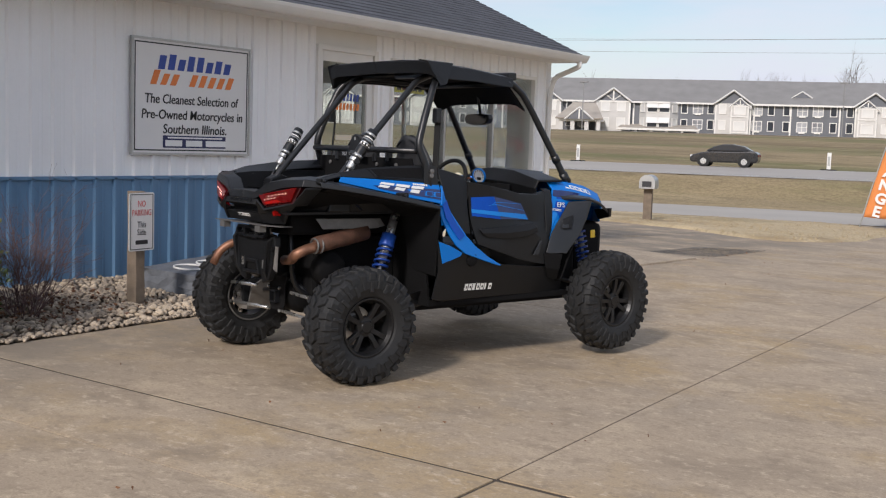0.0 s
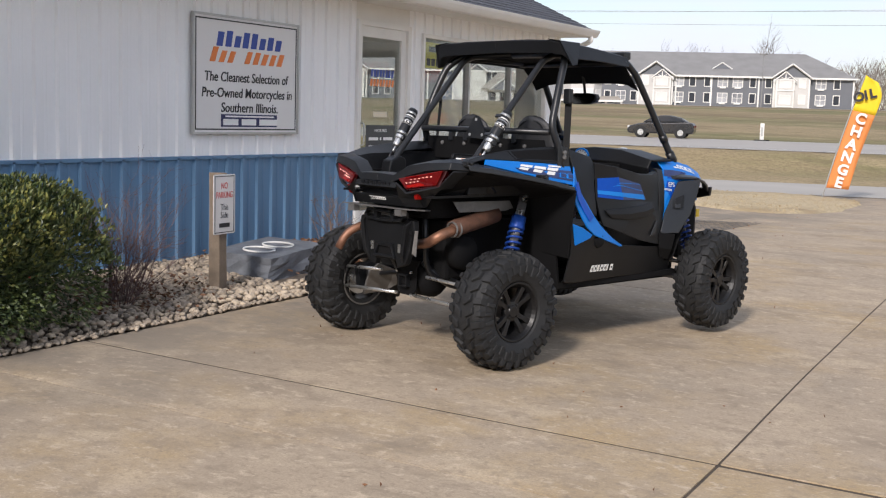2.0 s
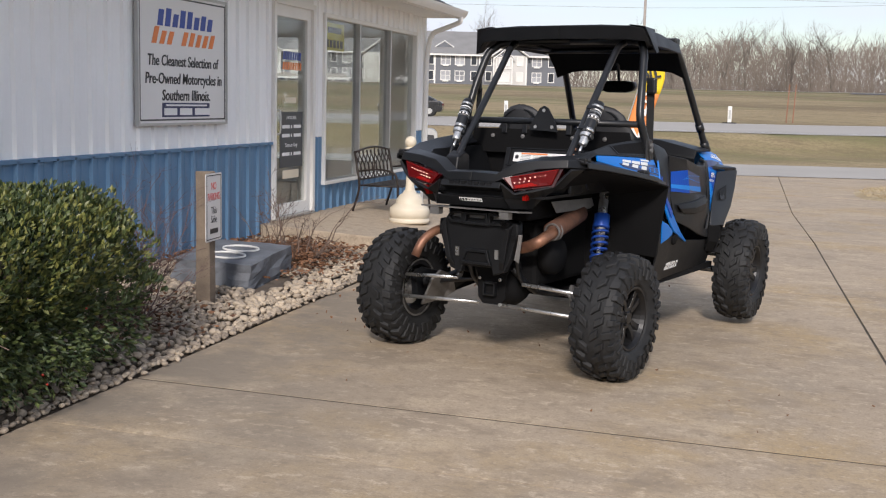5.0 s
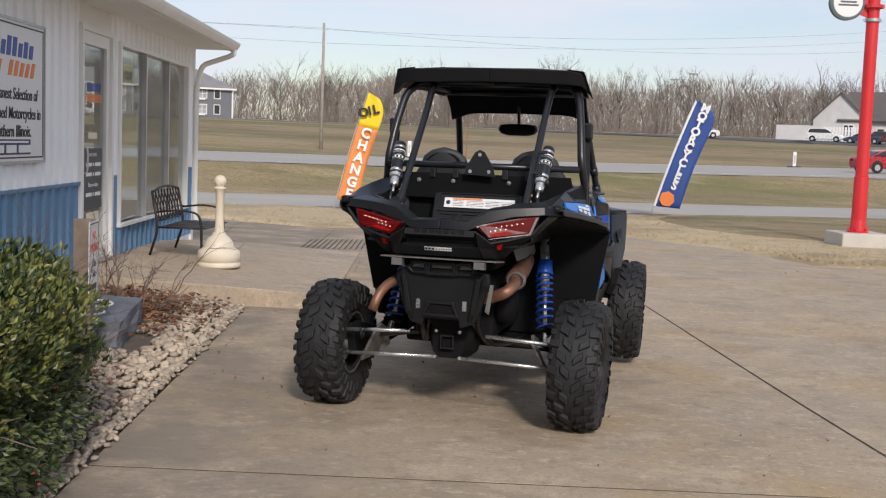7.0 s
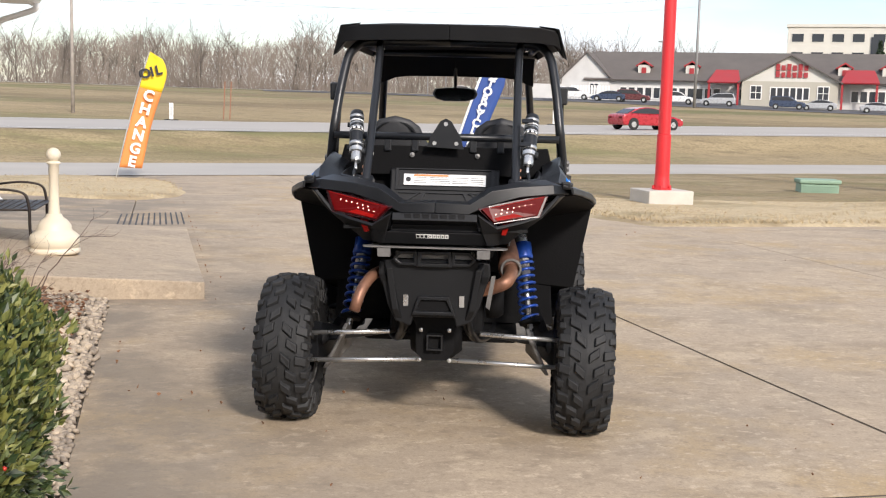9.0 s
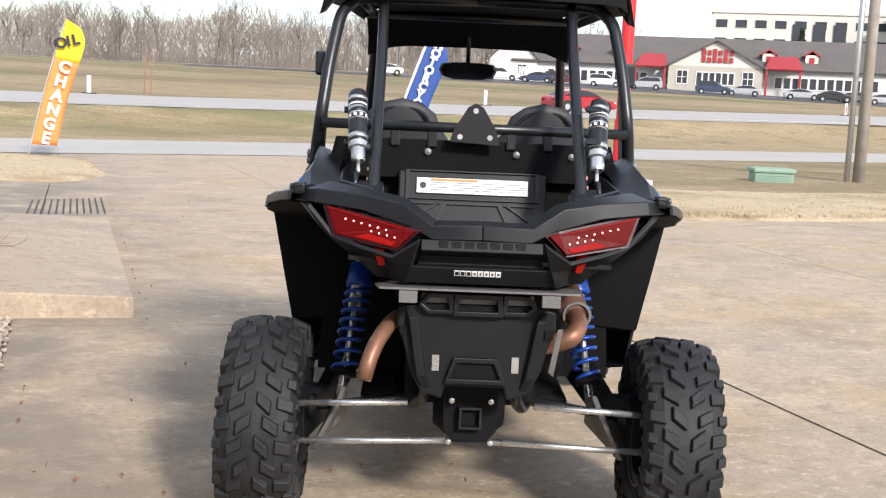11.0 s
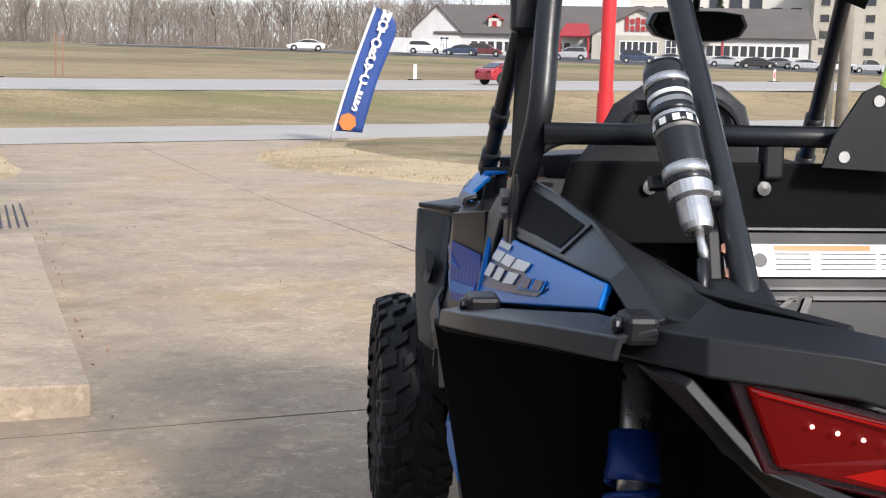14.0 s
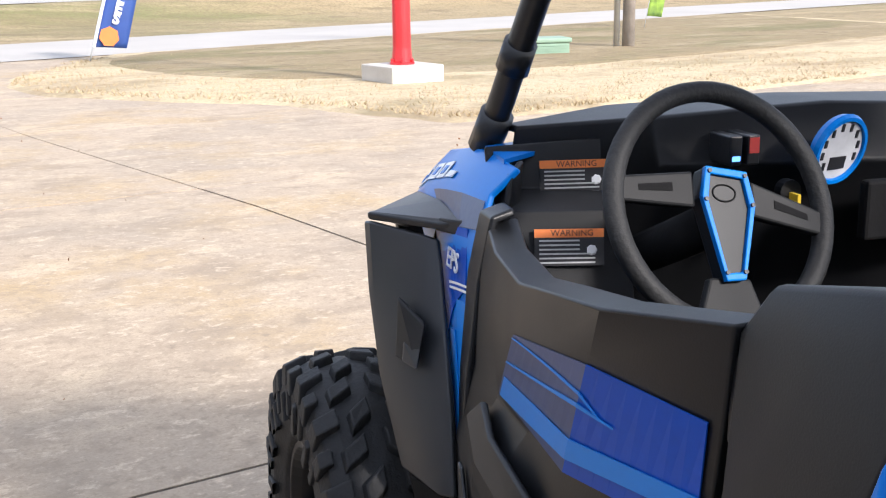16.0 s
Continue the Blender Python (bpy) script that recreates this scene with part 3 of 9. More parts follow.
part("window_frame", bm, WHITE, endw)
gp = part("pane", a_box(-14.4, -8.0, CORNER - 0.075, CORNER - 0.069, 0.6, 2.45), GLASS, endw)
gp.visible_shadow = False
for nm, b6 in (("wall_back", (-15.15, -15.0, SOUTH, CORNER, -0.1, EAVE)), ("wall_south", (-15.0, WX - T, SOUTH - 0.15, SOUTH, -0.1, EAVE)), ("wall_inner", (-15.0, -7.56, 8.6, 8.7, 0.2, EAVE))):
    tagged(part(nm, a_box(*b6), WHITE), "plain shop wall", "wall", kind="structure")
tagged(part("floor", a_box(-15.0, WX - T, SOUTH, CORNER - T, 0.16, 0.25), SLAB), "dull concrete shop floor", "floor", kind="structure")
tagged(part("ceiling", a_box(-15.0, WX - T, SOUTH, CORNER - T, EAVE - 0.06, EAVE - 0.005), WHITE), "plain white shop ceiling", "ceiling", kind="structure")

# front window
win = thing("window_1", None, "wide three-pane shop window in a white frame", "window", kind="structure")
fr = 0.045
bm = bmesh.new()
box(bm, WX - 0.09, WX + 0.035, WIN_Y0 - 0.04, WIN_Y1 + 0.04, WIN_Z1 - 0.01, WIN_Z1 + 0.04)
box(bm, WX - 0.09, WX + 0.035, WIN_Y0 - 0.04, WIN_Y0 + 0.01, WIN_Z0, WIN_Z1 - 0.01)
box(bm, WX - 0.09, WX + 0.035, WIN_Y1 - 0.01, WIN_Y1 + 0.04, WIN_Z0, WIN_Z1 - 0.01)
part("window_frame", bm, WHITE, win, bevel=0.004)
part("window_sill", a_box(WX - 0.09, WX + 0.05, WIN_Y0 - 0.05, WIN_Y1 + 0.05, WIN_Z0 - 0.04, WIN_Z0), WHITE, win, bevel=0.004)
cuts = [WIN_Y0 + 0.01, 12.62, 13.85, WIN_Y1 - 0.01]
for y in cuts[1:3]:
    part("mullion", a_box(WX - 0.07, WX + 0.02, y - 0.022, y + 0.022, WIN_Z0, WIN_Z1 - 0.01), STEEL, win, bevel=0.003)
for a, b in zip(cuts, cuts[1:]):
    p = part("pane", a_box(WX - 0.035, WX - 0.029, a, b, WIN_Z0, WIN_Z1 - 0.01), GLASS, win)
    p.visible_shadow = False

POSTER = material("yellow poster", (0.55, 0.5, 0.08), 0.5, vary=0.15, scale=5, bump=0)
pos = part("poster", a_box(WX - 0.046, WX - 0.042, 11.55, 12.2, 2.1, 2.42), POSTER, win, "faded yellow sign behind the glass")
for k in range(5):
    part("print_bar", a_box(WX - 0.0418, WX - 0.041, 11.6 + 0.115 * k, 11.69 + 0.115 * k, 2.13, 2.22), BLACK_INK, pos)
part("print_bar", a_box(WX - 0.0418, WX - 0.041, 11.65, 12.1, 2.3, 2.37), BLACK_INK, pos)

# door
door = thing("door_1", None, "glazed aluminium shop door with white frame, closed", "door", kind="structure")
bm = bmesh.new()
box(bm, WX - 0.1, WX + 0.04, DOOR_Y0 - 0.06, DOOR_Y0, DOOR_Z0 - 0.02, DOOR_Z1 + 0.06)
box(bm, WX - 0.1, WX + 0.04, DOOR_Y1, DOOR_Y1 + 0.07, DOOR_Z0 - 0.02, DOOR_Z1 + 0.06)
box(bm, WX - 0.1, WX + 0.04, DOOR_Y0, DOOR_Y1, DOOR_Z1, DOOR_Z1 + 0.06)
part("door_frame", bm, WHITE, door, bevel=0.004)
bm = bmesh.new()
box(bm, WX - 0.06, WX + 0.005, DOOR_Y0, DOOR_Y0 + 0.07, DOOR_Z0, DOOR_Z1)
box(bm, WX - 0.06, WX + 0.005, DOOR_Y1 - 0.1, DOOR_Y1, DOOR_Z0, DOOR_Z1)
box(bm, WX - 0.06, WX + 0.005, DOOR_Y0 + 0.07, DOOR_Y1 - 0.1, DOOR_Z0, DOOR_Z0 + 0.12)
box(bm, WX - 0.06, WX + 0.005, DOOR_Y0 + 0.07, DOOR_Y1 - 0.1, DOOR_Z1 - 0.12, DOOR_Z1)
part("door_leaf", bm, WHITE, door, bevel=0.004)
p = part("pane", a_box(WX - 0.03, WX - 0.024, DOOR_Y0 + 0.07, DOOR_Y1 - 0.1, DOOR_Z0 + 0.12, DOOR_Z1 - 0.12), DOOR_GLASS, door)
p.visible_shadow = False
part("threshold", a_box(WX - 0.1, WX + 0.06, DOOR_Y0, DOOR_Y1, DOOR_Z0 - 0.03, DOOR_Z0 - 0.002), STEEL, door)
bm = bmesh.new()
tube(bm, bend([(WX + 0.01, DOOR_Y0 + 0.05, 1.15), (WX + 0.06, DOOR_Y0 + 0.05, 1.15), (WX + 0.06, DOOR_Y0 + 0.05, 1.4), (WX + 0.01, DOOR_Y0 + 0.05, 1.4)]), 0.009, 8)
part("door_handle", bm, STEEL, door)
# printed marks on the door glass: a two-colour emblem and lines of small writing as bars
for row, (mat, z, n, w, h) in enumerate(((BLUE_INK, 1.98, 8, 0.5, 0.085), (ORANGE_INK, 1.87, 8, 0.52, 0.08))):
    for k in range(n):
        y = 10.56 - w / 2 + w * (k + 0.5) / n
        bm = plate(bmesh.new(), [(WX - 0.022, y - w / n * 0.42, z - h / 2), (WX - 0.022, y + w / n * 0.25, z - h / 2), (WX - 0.022, y + w / n * 0.45, z + h / 2), (WX - 0.022, y - w / n * 0.22, z + h / 2)], (0.002, 0, 0))
        part("emblem_bar", bm, mat, door)
part("notice", a_box(WX - 0.0225, WX - 0.0205, 10.38, 10.68, 1.475, 1.535), CREAM, door, "small pale printed notice")
BOARD = material("dark hours board", (0.055, 0.06, 0.065), 0.5, vary=0.15, scale=5, bump=0)
board = part("hours_board", a_box(WX - 0.0225, WX - 0.0205, 10.24, 10.86, 0.78, 1.38), BOARD, door, "dark opening hours board inside the glass")
for word, z, h, w in (("HOURS", 1.315, 0.05, 0.26), ("Saturday", 1.02, 0.06, 0.34)):
    letters(word, h, WHITE_INK, board, face_frame((WX - 0.02, 10.55, z), (0, 1, 0), (0, 0, 1)), "lettering", 0.0008, wide=w)
for z in (1.22, 1.125, 0.925):
    for k, (y, w) in enumerate(((10.4, 0.2), (10.55, 0.03), (10.71, 0.2))):
        part("print_bar", a_box(WX - 0.02, WX - 0.019, y - w / 2, y + w / 2, z - 0.018, z + 0.018), WHITE_INK, board)
part("notice", a_box(WX - 0.0225, WX - 0.0205, 10.32, 10.76, 0.66, 0.75), CREAM, door, "small pale printed notice")

# roof, soffit, gutter
roof = thing("roof", None, "dark grey asphalt shingle roof with white gutter", "roof", kind="structure")
PITCH = 0.46
EX, RX = -6.86, -11.2
bm = bmesh.new()
zr = EAVE + 0.1
plate(bm, [(EX, SOUTH - 0.4, zr), (EX, CORNER + 0.1, zr), (RX, CORNER + 0.1, zr + (EX - RX) * PITCH), (RX, SOUTH - 0.4, zr + (EX - RX) * PITCH)], (0, 0, -0.05))
plate(bm, [(2 * RX - EX, SOUTH - 0.4, zr), (2 * RX - EX, CORNER + 0.1, zr), (RX, CORNER + 0.1, zr + (EX - RX) * PITCH), (RX, SOUTH - 0.4, zr + (EX - RX) * PITCH)], (0, 0, -0.05))
part("roof_deck", bm, SHINGLE, roof)
bm = bmesh.new()
rows = 34
sl = math.hypot(1, PITCH)
for r in range(rows):
    x = EX - 0.127 * r
    z = zr + (EX - x) * PITCH
    plate(bm, [(x, SOUTH - 0.4, z + 0.014), (x, CORNER + 0.1, z + 0.014), (x - 0.13, CORNER + 0.1, z + 0.13 * PITCH + 0.004), (x - 0.13, SOUTH - 0.4, z + 0.13 * PITCH + 0.004)], (0, 0, -0.012))
part("shingle_courses", bm, SHINGLE, roof)
part("soffit", a_box(EX - 0.02, WX, SOUTH, CORNER + 0.08, EAVE - 0.005, EAVE + 0.02), WHITE, roof)
part("fascia", a_box(EX - 0.03, EX, SOUTH, CORNER + 0.1, EAVE - 0.02, EAVE + 0.1), WHITE, roof, bevel=0.004)
bm = bmesh.new()
prof = [(0.0, 0.0), (0.05, 0.0), (0.075, 0.03), (0.1, 0.07), (0.11, 0.105), (0.098, 0.105), (0.09, 0.075), (0.065, 0.035), (0.045, 0.01), (0.0, 0.01)]
plate(bm, [(EX + a, SOUTH, EAVE - 0.01 + b) for a, b in prof], (0, CORNER + 0.1 - SOUTH, 0))
part("gutter", bm, WHITE, roof)
bm = bmesh.new()
plate(bm, [(EX, CORNER, EAVE + 0.02), (RX, CORNER, EAVE + 0.02 + (EX - RX) * PITCH), (2 * RX - EX, CORNER, EAVE + 0.02)], (0, -0.12, 0))
part("gable", bm, SIDING_W, roof)
bm = bmesh.new()
tube(bm, bend([(EX + 0.05, CORNER - 0.12, EAVE), (EX + 0.05, CORNER - 0.12, EAVE - 0.08), (WX + 0.06, CORNER - 0.04, EAVE - 0.26), (WX + 0.06, CORNER - 0.04, 0.35), (WX + 0.16, CORNER - 0.02, 0.25)], cut=0.25), 0.038, 10)
part("downspout", bm, WHITE, roof)

# sign board on the wall
sign = thing("sign_board", None, "white framed shop sign with black slogan text on the siding", "sign")
SY0, SY1, SZ0, SZ1, SX = 7.28, 8.85, 1.285, 2.385, WX + 0.02
part("board", a_box(SX, SX + 0.02, SY0, SY1, SZ0, SZ1), SIGN_WHITE, sign)
bm = bmesh.new()
for y0, y1, z0, z1 in ((SY0 - 0.012, SY1 + 0.012, SZ0 - 0.012, SZ0 + 0.01), (SY0 - 0.012, SY1 + 0.012, SZ1 - 0.01, SZ1 + 0.012), (SY0 - 0.012, SY0 + 0.01, SZ0 + 0.01, SZ1 - 0.01), (SY1 - 0.01, SY1 + 0.012, SZ0 + 0.01, SZ1 - 0.01)):
    box(bm, SX - 0.004, SX + 0.032, y0, y1, z0, z1)
part("frame", bm, STEEL, sign)
bm = bmesh.new()
for y0, y1, z0, z1 in ((SY0 + 0.025, SY1 - 0.025, SZ0 + 0.03, SZ0 + 0.042), (SY0 + 0.025, SY1 - 0.025, SZ1 - 0.042, SZ1 - 0.03), (SY0 + 0.025, SY0 + 0.037, SZ0 + 0.042, SZ1 - 0.042), (SY1 - 0.037, SY1 - 0.025, SZ0 + 0.042, SZ1 - 0.042)):
    box(bm, SX + 0.02, SX + 0.0225, y0, y1, z0, z1)
part("border", bm, BLACK_INK, sign)
SC = (SY0 + SY1) / 2


def on_sign(y, z):
    return face_frame((SX + 0.0225, y, z), (0, 1, 0), (0, 0, 1))


def slanted(y, z, w, h, lean, mat, name, x=SX + 0.0205, parent=None):
    bm = plate(bmesh.new(), [(x, y - w / 2, z - h / 2), (x, y + w / 2, z - h / 2), (x, y + w / 2 + lean, z + h / 2), (x, y - w / 2 + lean, z + h / 2)], (0.003, 0, 0))
    return part(name, bm, mat, parent)


for k, h in enumerate((0.135, 0.15, 0.11, 0.15, 0.15, 0.11, 0.13, 0.11)):
    slanted(SC - 0.43 + 0.125 * k, 2.16 + (h - 0.11) / 2, 0.085, h, 0.03, BLUE_INK, "emblem_bar", parent=sign)
for k, h in enumerate((0.14, 0.11, 0.11, 0.0, 0.12, 0.12, 0.11, 0.11, 0.12)):
    if h:
        slanted(SC - 0.53 + 0.125 * k, 2.01 + (h - 0.11) / 2, 0.075, h, 0.055, ORANGE_INK, "emblem_bar", parent=sign)
letters("The Cleanest Selection of", 0.13, BLACK_INK, sign, on_sign(SC, 1.815), "slogan", wide=1.26, slant=0.1, bold=0.001)
letters("Pre-Owned Motorcycles in", 0.13, BLACK_INK, sign, on_sign(SC + 0.01, 1.665), "slogan", wide=1.36, slant=0.1, bold=0.001)
letters("Southern Illinois.", 0.13, BLACK_INK, sign, on_sign(SC + 0.03, 1.525), "slogan", wide=0.86, slant=0.1, bold=0.001)
part("number_panel", a_box(SX + 0.02, SX + 0.0225, SC - 0.4, SC + 0.45, 1.345, 1.465), NAVY_INK, sign)
part("print_bar", a_box(SX + 0.0225, SX + 0.0245, SC - 0.34, SC + 0.4, 1.437, 1.452), WHITE_INK, sign)
for k in range(3):
    part("print_bar", a_box(SX + 0.0225, SX + 0.0245, SC - 0.37 + 0.27 * k, SC - 0.15 + 0.27 * k + (0.06 if k == 2 else 0), 1.36, 1.42), WHITE_INK, sign)

# no-parking sign on a wooden post
nps = thing("no_parking_sign", pose(-6.33, 6.45, gz(-6.33, 6.45) + 0.02, 0, 0, 4), "small white metal sign on a weathered wooden post", "sign")
bm = bmesh.new()
box(bm, -0.055, 0.055, -0.05, 0.05, -0.3, 0.98)
bmesh.ops.subdivide_edges(bm, edges=[e for e in bm.edges if abs(e.verts[0].co.z - e.verts[1].co.z) > 0.5], cuts=8)
for v in bm.verts:
    v.co += 0.008 * noise.noise_vector(v.co * 6)
part("post", bm, POST, nps, bevel=0.006)
bm = bmesh.new()
plate(bm, [(0.06, y, z) for y, z in rounded([(-0.145, 0.48), (0.145, 0.48), (0.145, 0.97), (-0.145, 0.97)], 0.02, 4, 1)], (0.004, 0, 0))
part("plate", bm, SIGN_WHITE, nps)
bm = bmesh.new()
for y0, y1, z0, z1 in ((-0.13, 0.13, 0.492, 0.498), (-0.13, 0.13, 0.952, 0.958), (-0.13, -0.124, 0.498, 0.952), (0.124, 0.13, 0.498, 0.952)):
    box(bm, 0.064, 0.0655, y0, y1, z0, z1)
part("border", bm, BLACK_INK, nps)
for txt, z, w, mat in (("NO", 0.875, 0.085, RED_INK), ("PARKING", 0.8, 0.215, RED_INK), ("This", 0.7, 0.1, BLACK_INK), ("Side", 0.635, 0.1, BLACK_INK)):
    letters(txt, 0.075, mat, nps, face_frame((0.0645, 0, z), (0, 1, 0), (0, 0, 1)), "lettering", 0.001, wide=w)
part("print_bar", a_box(0.064, 0.066, -0.07, 0.07, 0.535, 0.57), BLACK_INK, nps)

# carved stone block
bm = bmesh.new()
box(bm, -0.33, 0.33, -0.46, 0.46, -0.05, 0.27)
bmesh.ops.subdivide_edges(bm, edges=bm.edges[:], cuts=5, use_grid_fill=True)
for v in bm.verts:
    side = v.co.z < 0.26
    v.co += (0.05 if side else 0.008) * noise.noise_vector(v.co * 5) + (0.025 if side else 0) * noise.noise_vector(v.co * 14)
stone = thing("stone_block", pose(-6.62, 7.5, gz(-6.6, 7.5), 3, 2, 4), "rough grey quarried stone with pale ring markings", "stone")
part("block", bm, STONE, stone)
for y in (-0.2, 0.1):
    bm = bmesh.new()
    tube(bm, [(0.02 + 0.15 * math.cos(a), y + 0.12 * math.sin(a), 0.281) for a in (2 * math.pi * k / 28 for k in range(28))], 0.009, 6, close=True)
    part("ring_mark", bm, WHITE, stone)

# bollard-shaped ash receptacle
ash = thing("ash_receptacle", pose(-6.29, 11.31, walk_top(-6.29, 11.31) + 0.004) @ Matrix.Scale(0.915, 4), "cream plastic smokers' post with round knob and bell base", "ash receptacle")
base = part("base", lathe(bmesh.new(), [(0, 0), (0.235, 0), (0.25, 0.015), (0.25, 0.05), (0.238, 0.055), (0.238, 0.07), (0.248, 0.075), (0.246, 0.17), (0.235, 0.19), (0.175, 0.235), (0.17, 0.25), (0.165, 0.29), (0.12, 0.345), (0.085, 0.37), (0.075, 0.4), (0, 0.4)]), CREAM, ash, smooth=True)
part("lock_hole", lathe(bmesh.new(), [(0, 0), (0.016, 0), (0.016, 0.006), (0, 0.006)], 12, "x", pose(0.2375 * 0.5, -0.2375 * 0.866, 0.12, 0, 0, -60)), DARK, base)
part("stem", lathe(bmesh.new(), [(0.062, 0.38), (0.05, 0.5), (0.045, 0.8), (0.052, 0.81), (0.052, 0.9), (0.07, 0.91), (0.072, 0.925), (0.05, 0.935), (0.03, 0.945)], 24), CREAM, ash, smooth=True)
part("knob", lathe(bmesh.new(), [(0, 0.93)] + [(0.072 * math.sin(a), 1.0 - 0.072 * math.cos(a)) for a in (math.pi * k / 12 for k in range(1, 12))] + [(0, 1.072)], 24), CREAM, ash, smooth=True)

# garden bench with cast back
bench = thing("garden_bench", pose(-6.78, 12.22, walk_top(-6.78, 12.22) - 0.01, 0, 0, -3) @ Matrix.Diagonal((1.06, 1, 0.84, 1)), "dark bronze metal garden bench with lattice back", "bench")
BW = 1.1


def bbar(pts, r, name="bar", parent=None, sides=8):
    return part(name, tube(bmesh.new(), pts, r, sides), IRON, parent or bench, smooth=True)


for y in (-BW / 2, BW / 2):
    bbar(bend([(0.27, y, 0), (0.25, y, 0.2), (0.25, y, 0.44), (0.22, y, 0.62), (0.02, y, 0.66), (-0.22, y, 0.62)], cut=0.4), 0.014, "arm_leg")
    bbar(bend([(-0.3, y, 0), (-0.2, y, 0.4), (-0.27, y, 0.88)], cut=0.3), 0.014, "back_leg")
    bbar([(0.25, y, 0.42), (-0.2, y, 0.42)], 0.012, "side_rail")
for k in range(7):
    x = -0.19 + 0.072 * k
    part("seat_slat", a_box(x, x + 0.055, -BW / 2, BW / 2, 0.415, 0.43), IRON, bench, bevel=0.003)
back_top = [(-0.27 - 0.0 * abs(s), s * BW / 2, 0.88 + 0.06 * math.cos(s * math.pi / 2)) for s in spread(-1, 1, 14)]
bbar(back_top, 0.015, "top_rail")
bbar([(-0.22, -BW / 2, 0.5), (-0.22, BW / 2, 0.5)], 0.012, "back_rail")
lat = part("back_lattice", tube(bmesh.new(), [(-0.245, 0, 0.5), (-0.245, 0, 0.93)], 0.007, 6), IRON, bench)
for k in range(9):
    y = -BW / 2 + BW * (k + 0.5) / 9
    for s in (-1, 1):
        pts = [(-0.225 - 0.045 * t, y + s * 0.075 * math.sin(t * math.pi * 1.5), 0.5 + 0.4 * t) for t in spread(0, 1, 8)]
        part("lattice_bar", tube(bmesh.new(), pts, 0.007, 6), IRON, bench)

# ---- the side-by-side off-road vehicle ----
PLASTIC = material("black plastic", (0.008, 0.0084, 0.0096), 0.48, vary=0.25, scale=5, fine=420, bump=0.05, spec=0.3)
PLASTIC_G = material("charcoal plastic", (0.009, 0.0098, 0.0115), 0.4, vary=0.2, scale=5, fine=420, bump=0.05, spec=0.32)
FLARE_G = material("weathered charcoal plastic", (0.019, 0.021, 0.0245), 0.42, vary=0.25, scale=6, fine=420, bump=0.05, spec=0.45)
GUARD = material("dark moulded plastic", (0.0095, 0.01, 0.0112), 0.55, vary=0.25, scale=6, fine=420, bump=0.05, spec=0.22)
LINER = material("matt black liner", (0.006, 0.006, 0.0066), 0.85, vary=0.3, scale=5, bump=0.15, spec=0.18)
CAGE = material("black powder coat", (0.011, 0.012, 0.014), 0.36, vary=0.2, scale=8, fine=200, bump=0.06)
RUBBER = material("tyre rubber", (0.019, 0.0195, 0.0205), 0.64, vary=0.35, scale=12, fine=120, bump=0.3, spec=0.35)
RIM = material("satin black wheel", (0.014, 0.014, 0.015), 0.35, 0.3, vary=0.2, bump=0.05)
BLUE = material("blue gloss plastic", (0.0, 0.17, 0.6), 0.33, vary=0.12, scale=3, bump=0.02, spec=0.28)
DEEP = material("deep blue decal", (0.0, 0.068, 0.43), 0.36, vary=0.2, scale=5, bump=0.0, spec=0.3)
SMOKE = material("smoke-grey decal fade", (0.04, 0.065, 0.17), 0.34, vary=0.35, scale=7, bump=0.0, spec=0.4)
SKYB = material("light blue decal", (0.005, 0.21, 0.68), 0.4, vary=0.1, bump=0.0, spec=0.4)
ALU = material("bright aluminium", (0.62, 0.62, 0.61), 0.3, 0.85, vary=0.12, scale=20, bump=0.05)
RUST = material("heat-stained steel", (0.30, 0.15, 0.09), 0.5, 0.55, vary=0.4, scale=12, bump=0.15, second=(0.12, 0.06, 0.045))
SCALE = material("scaly rust", (0.13, 0.062, 0.04), 0.75, 0.2, vary=0.6, scale=18, fine=160, bump=0.4)
DULL = material("cast metal", (0.2, 0.195, 0.19), 0.55, 0.6, vary=0.35, scale=15, bump=0.2)
SPRING = material("blue spring steel", (0.012, 0.06, 0.32), 0.35, 0.2, vary=0.2, bump=0.03)
LENS = emitter("red lamp lens", (0.085, 0.0008, 0.0008), 0.24)
REFLEX = emitter("bright red reflex", (0.3, 0.006, 0.004), 0.06)
LENS_D = material("dark red lens", (0.03, 0.001, 0.002), 0.3, vary=0.25, scale=20, bump=0.0)
LED = emitter("lit brake diode", (1.0, 0.55, 0.45), 3.0)
DECAL = material("white decal", (0.8, 0.8, 0.78), 0.4, vary=0.03, bump=0)
SEATM = material("seat vinyl", (0.03, 0.031, 0.034), 0.55, vary=0.3, scale=9, fine=220, bump=0.25)
WEBBING = material("belt webbing", (0.007, 0.007, 0.0075), 0.85, vary=0.2, fine=300, bump=0.3)
DIAL = material("dial face", (0.55, 0.56, 0.58), 0.35, vary=0.2, scale=30, bump=0)
YELLOW = material("yellow tag", (0.75, 0.5, 0.03), 0.5, vary=0.1, bump=0)
BLUE_GLOW = emitter("blue switch lamp", (0.1, 0.3, 1.0), 1.5)

A = radians(17.0)
V_UP = Vector((-0.003, 0, 1)).normalized()
V_FW = Vector((math.sin(A), math.cos(A), 0))
V_FW = (V_FW - V_UP * V_FW.dot(V_UP)).normalized()
V_LF = V_UP.cross(V_FW)
VM = Matrix(((V_FW.x, V_LF.x, V_UP.x, -3.959), (V_FW.y, V_LF.y, V_UP.y, 5.830), (V_FW.z, V_LF.z, V_UP.z, 0.0), (0, 0, 0, 1)))
car = thing("off_road_vehicle", VM, "blue and black two-seat off-road buggy with roll cage, parked", "off-road vehicle")


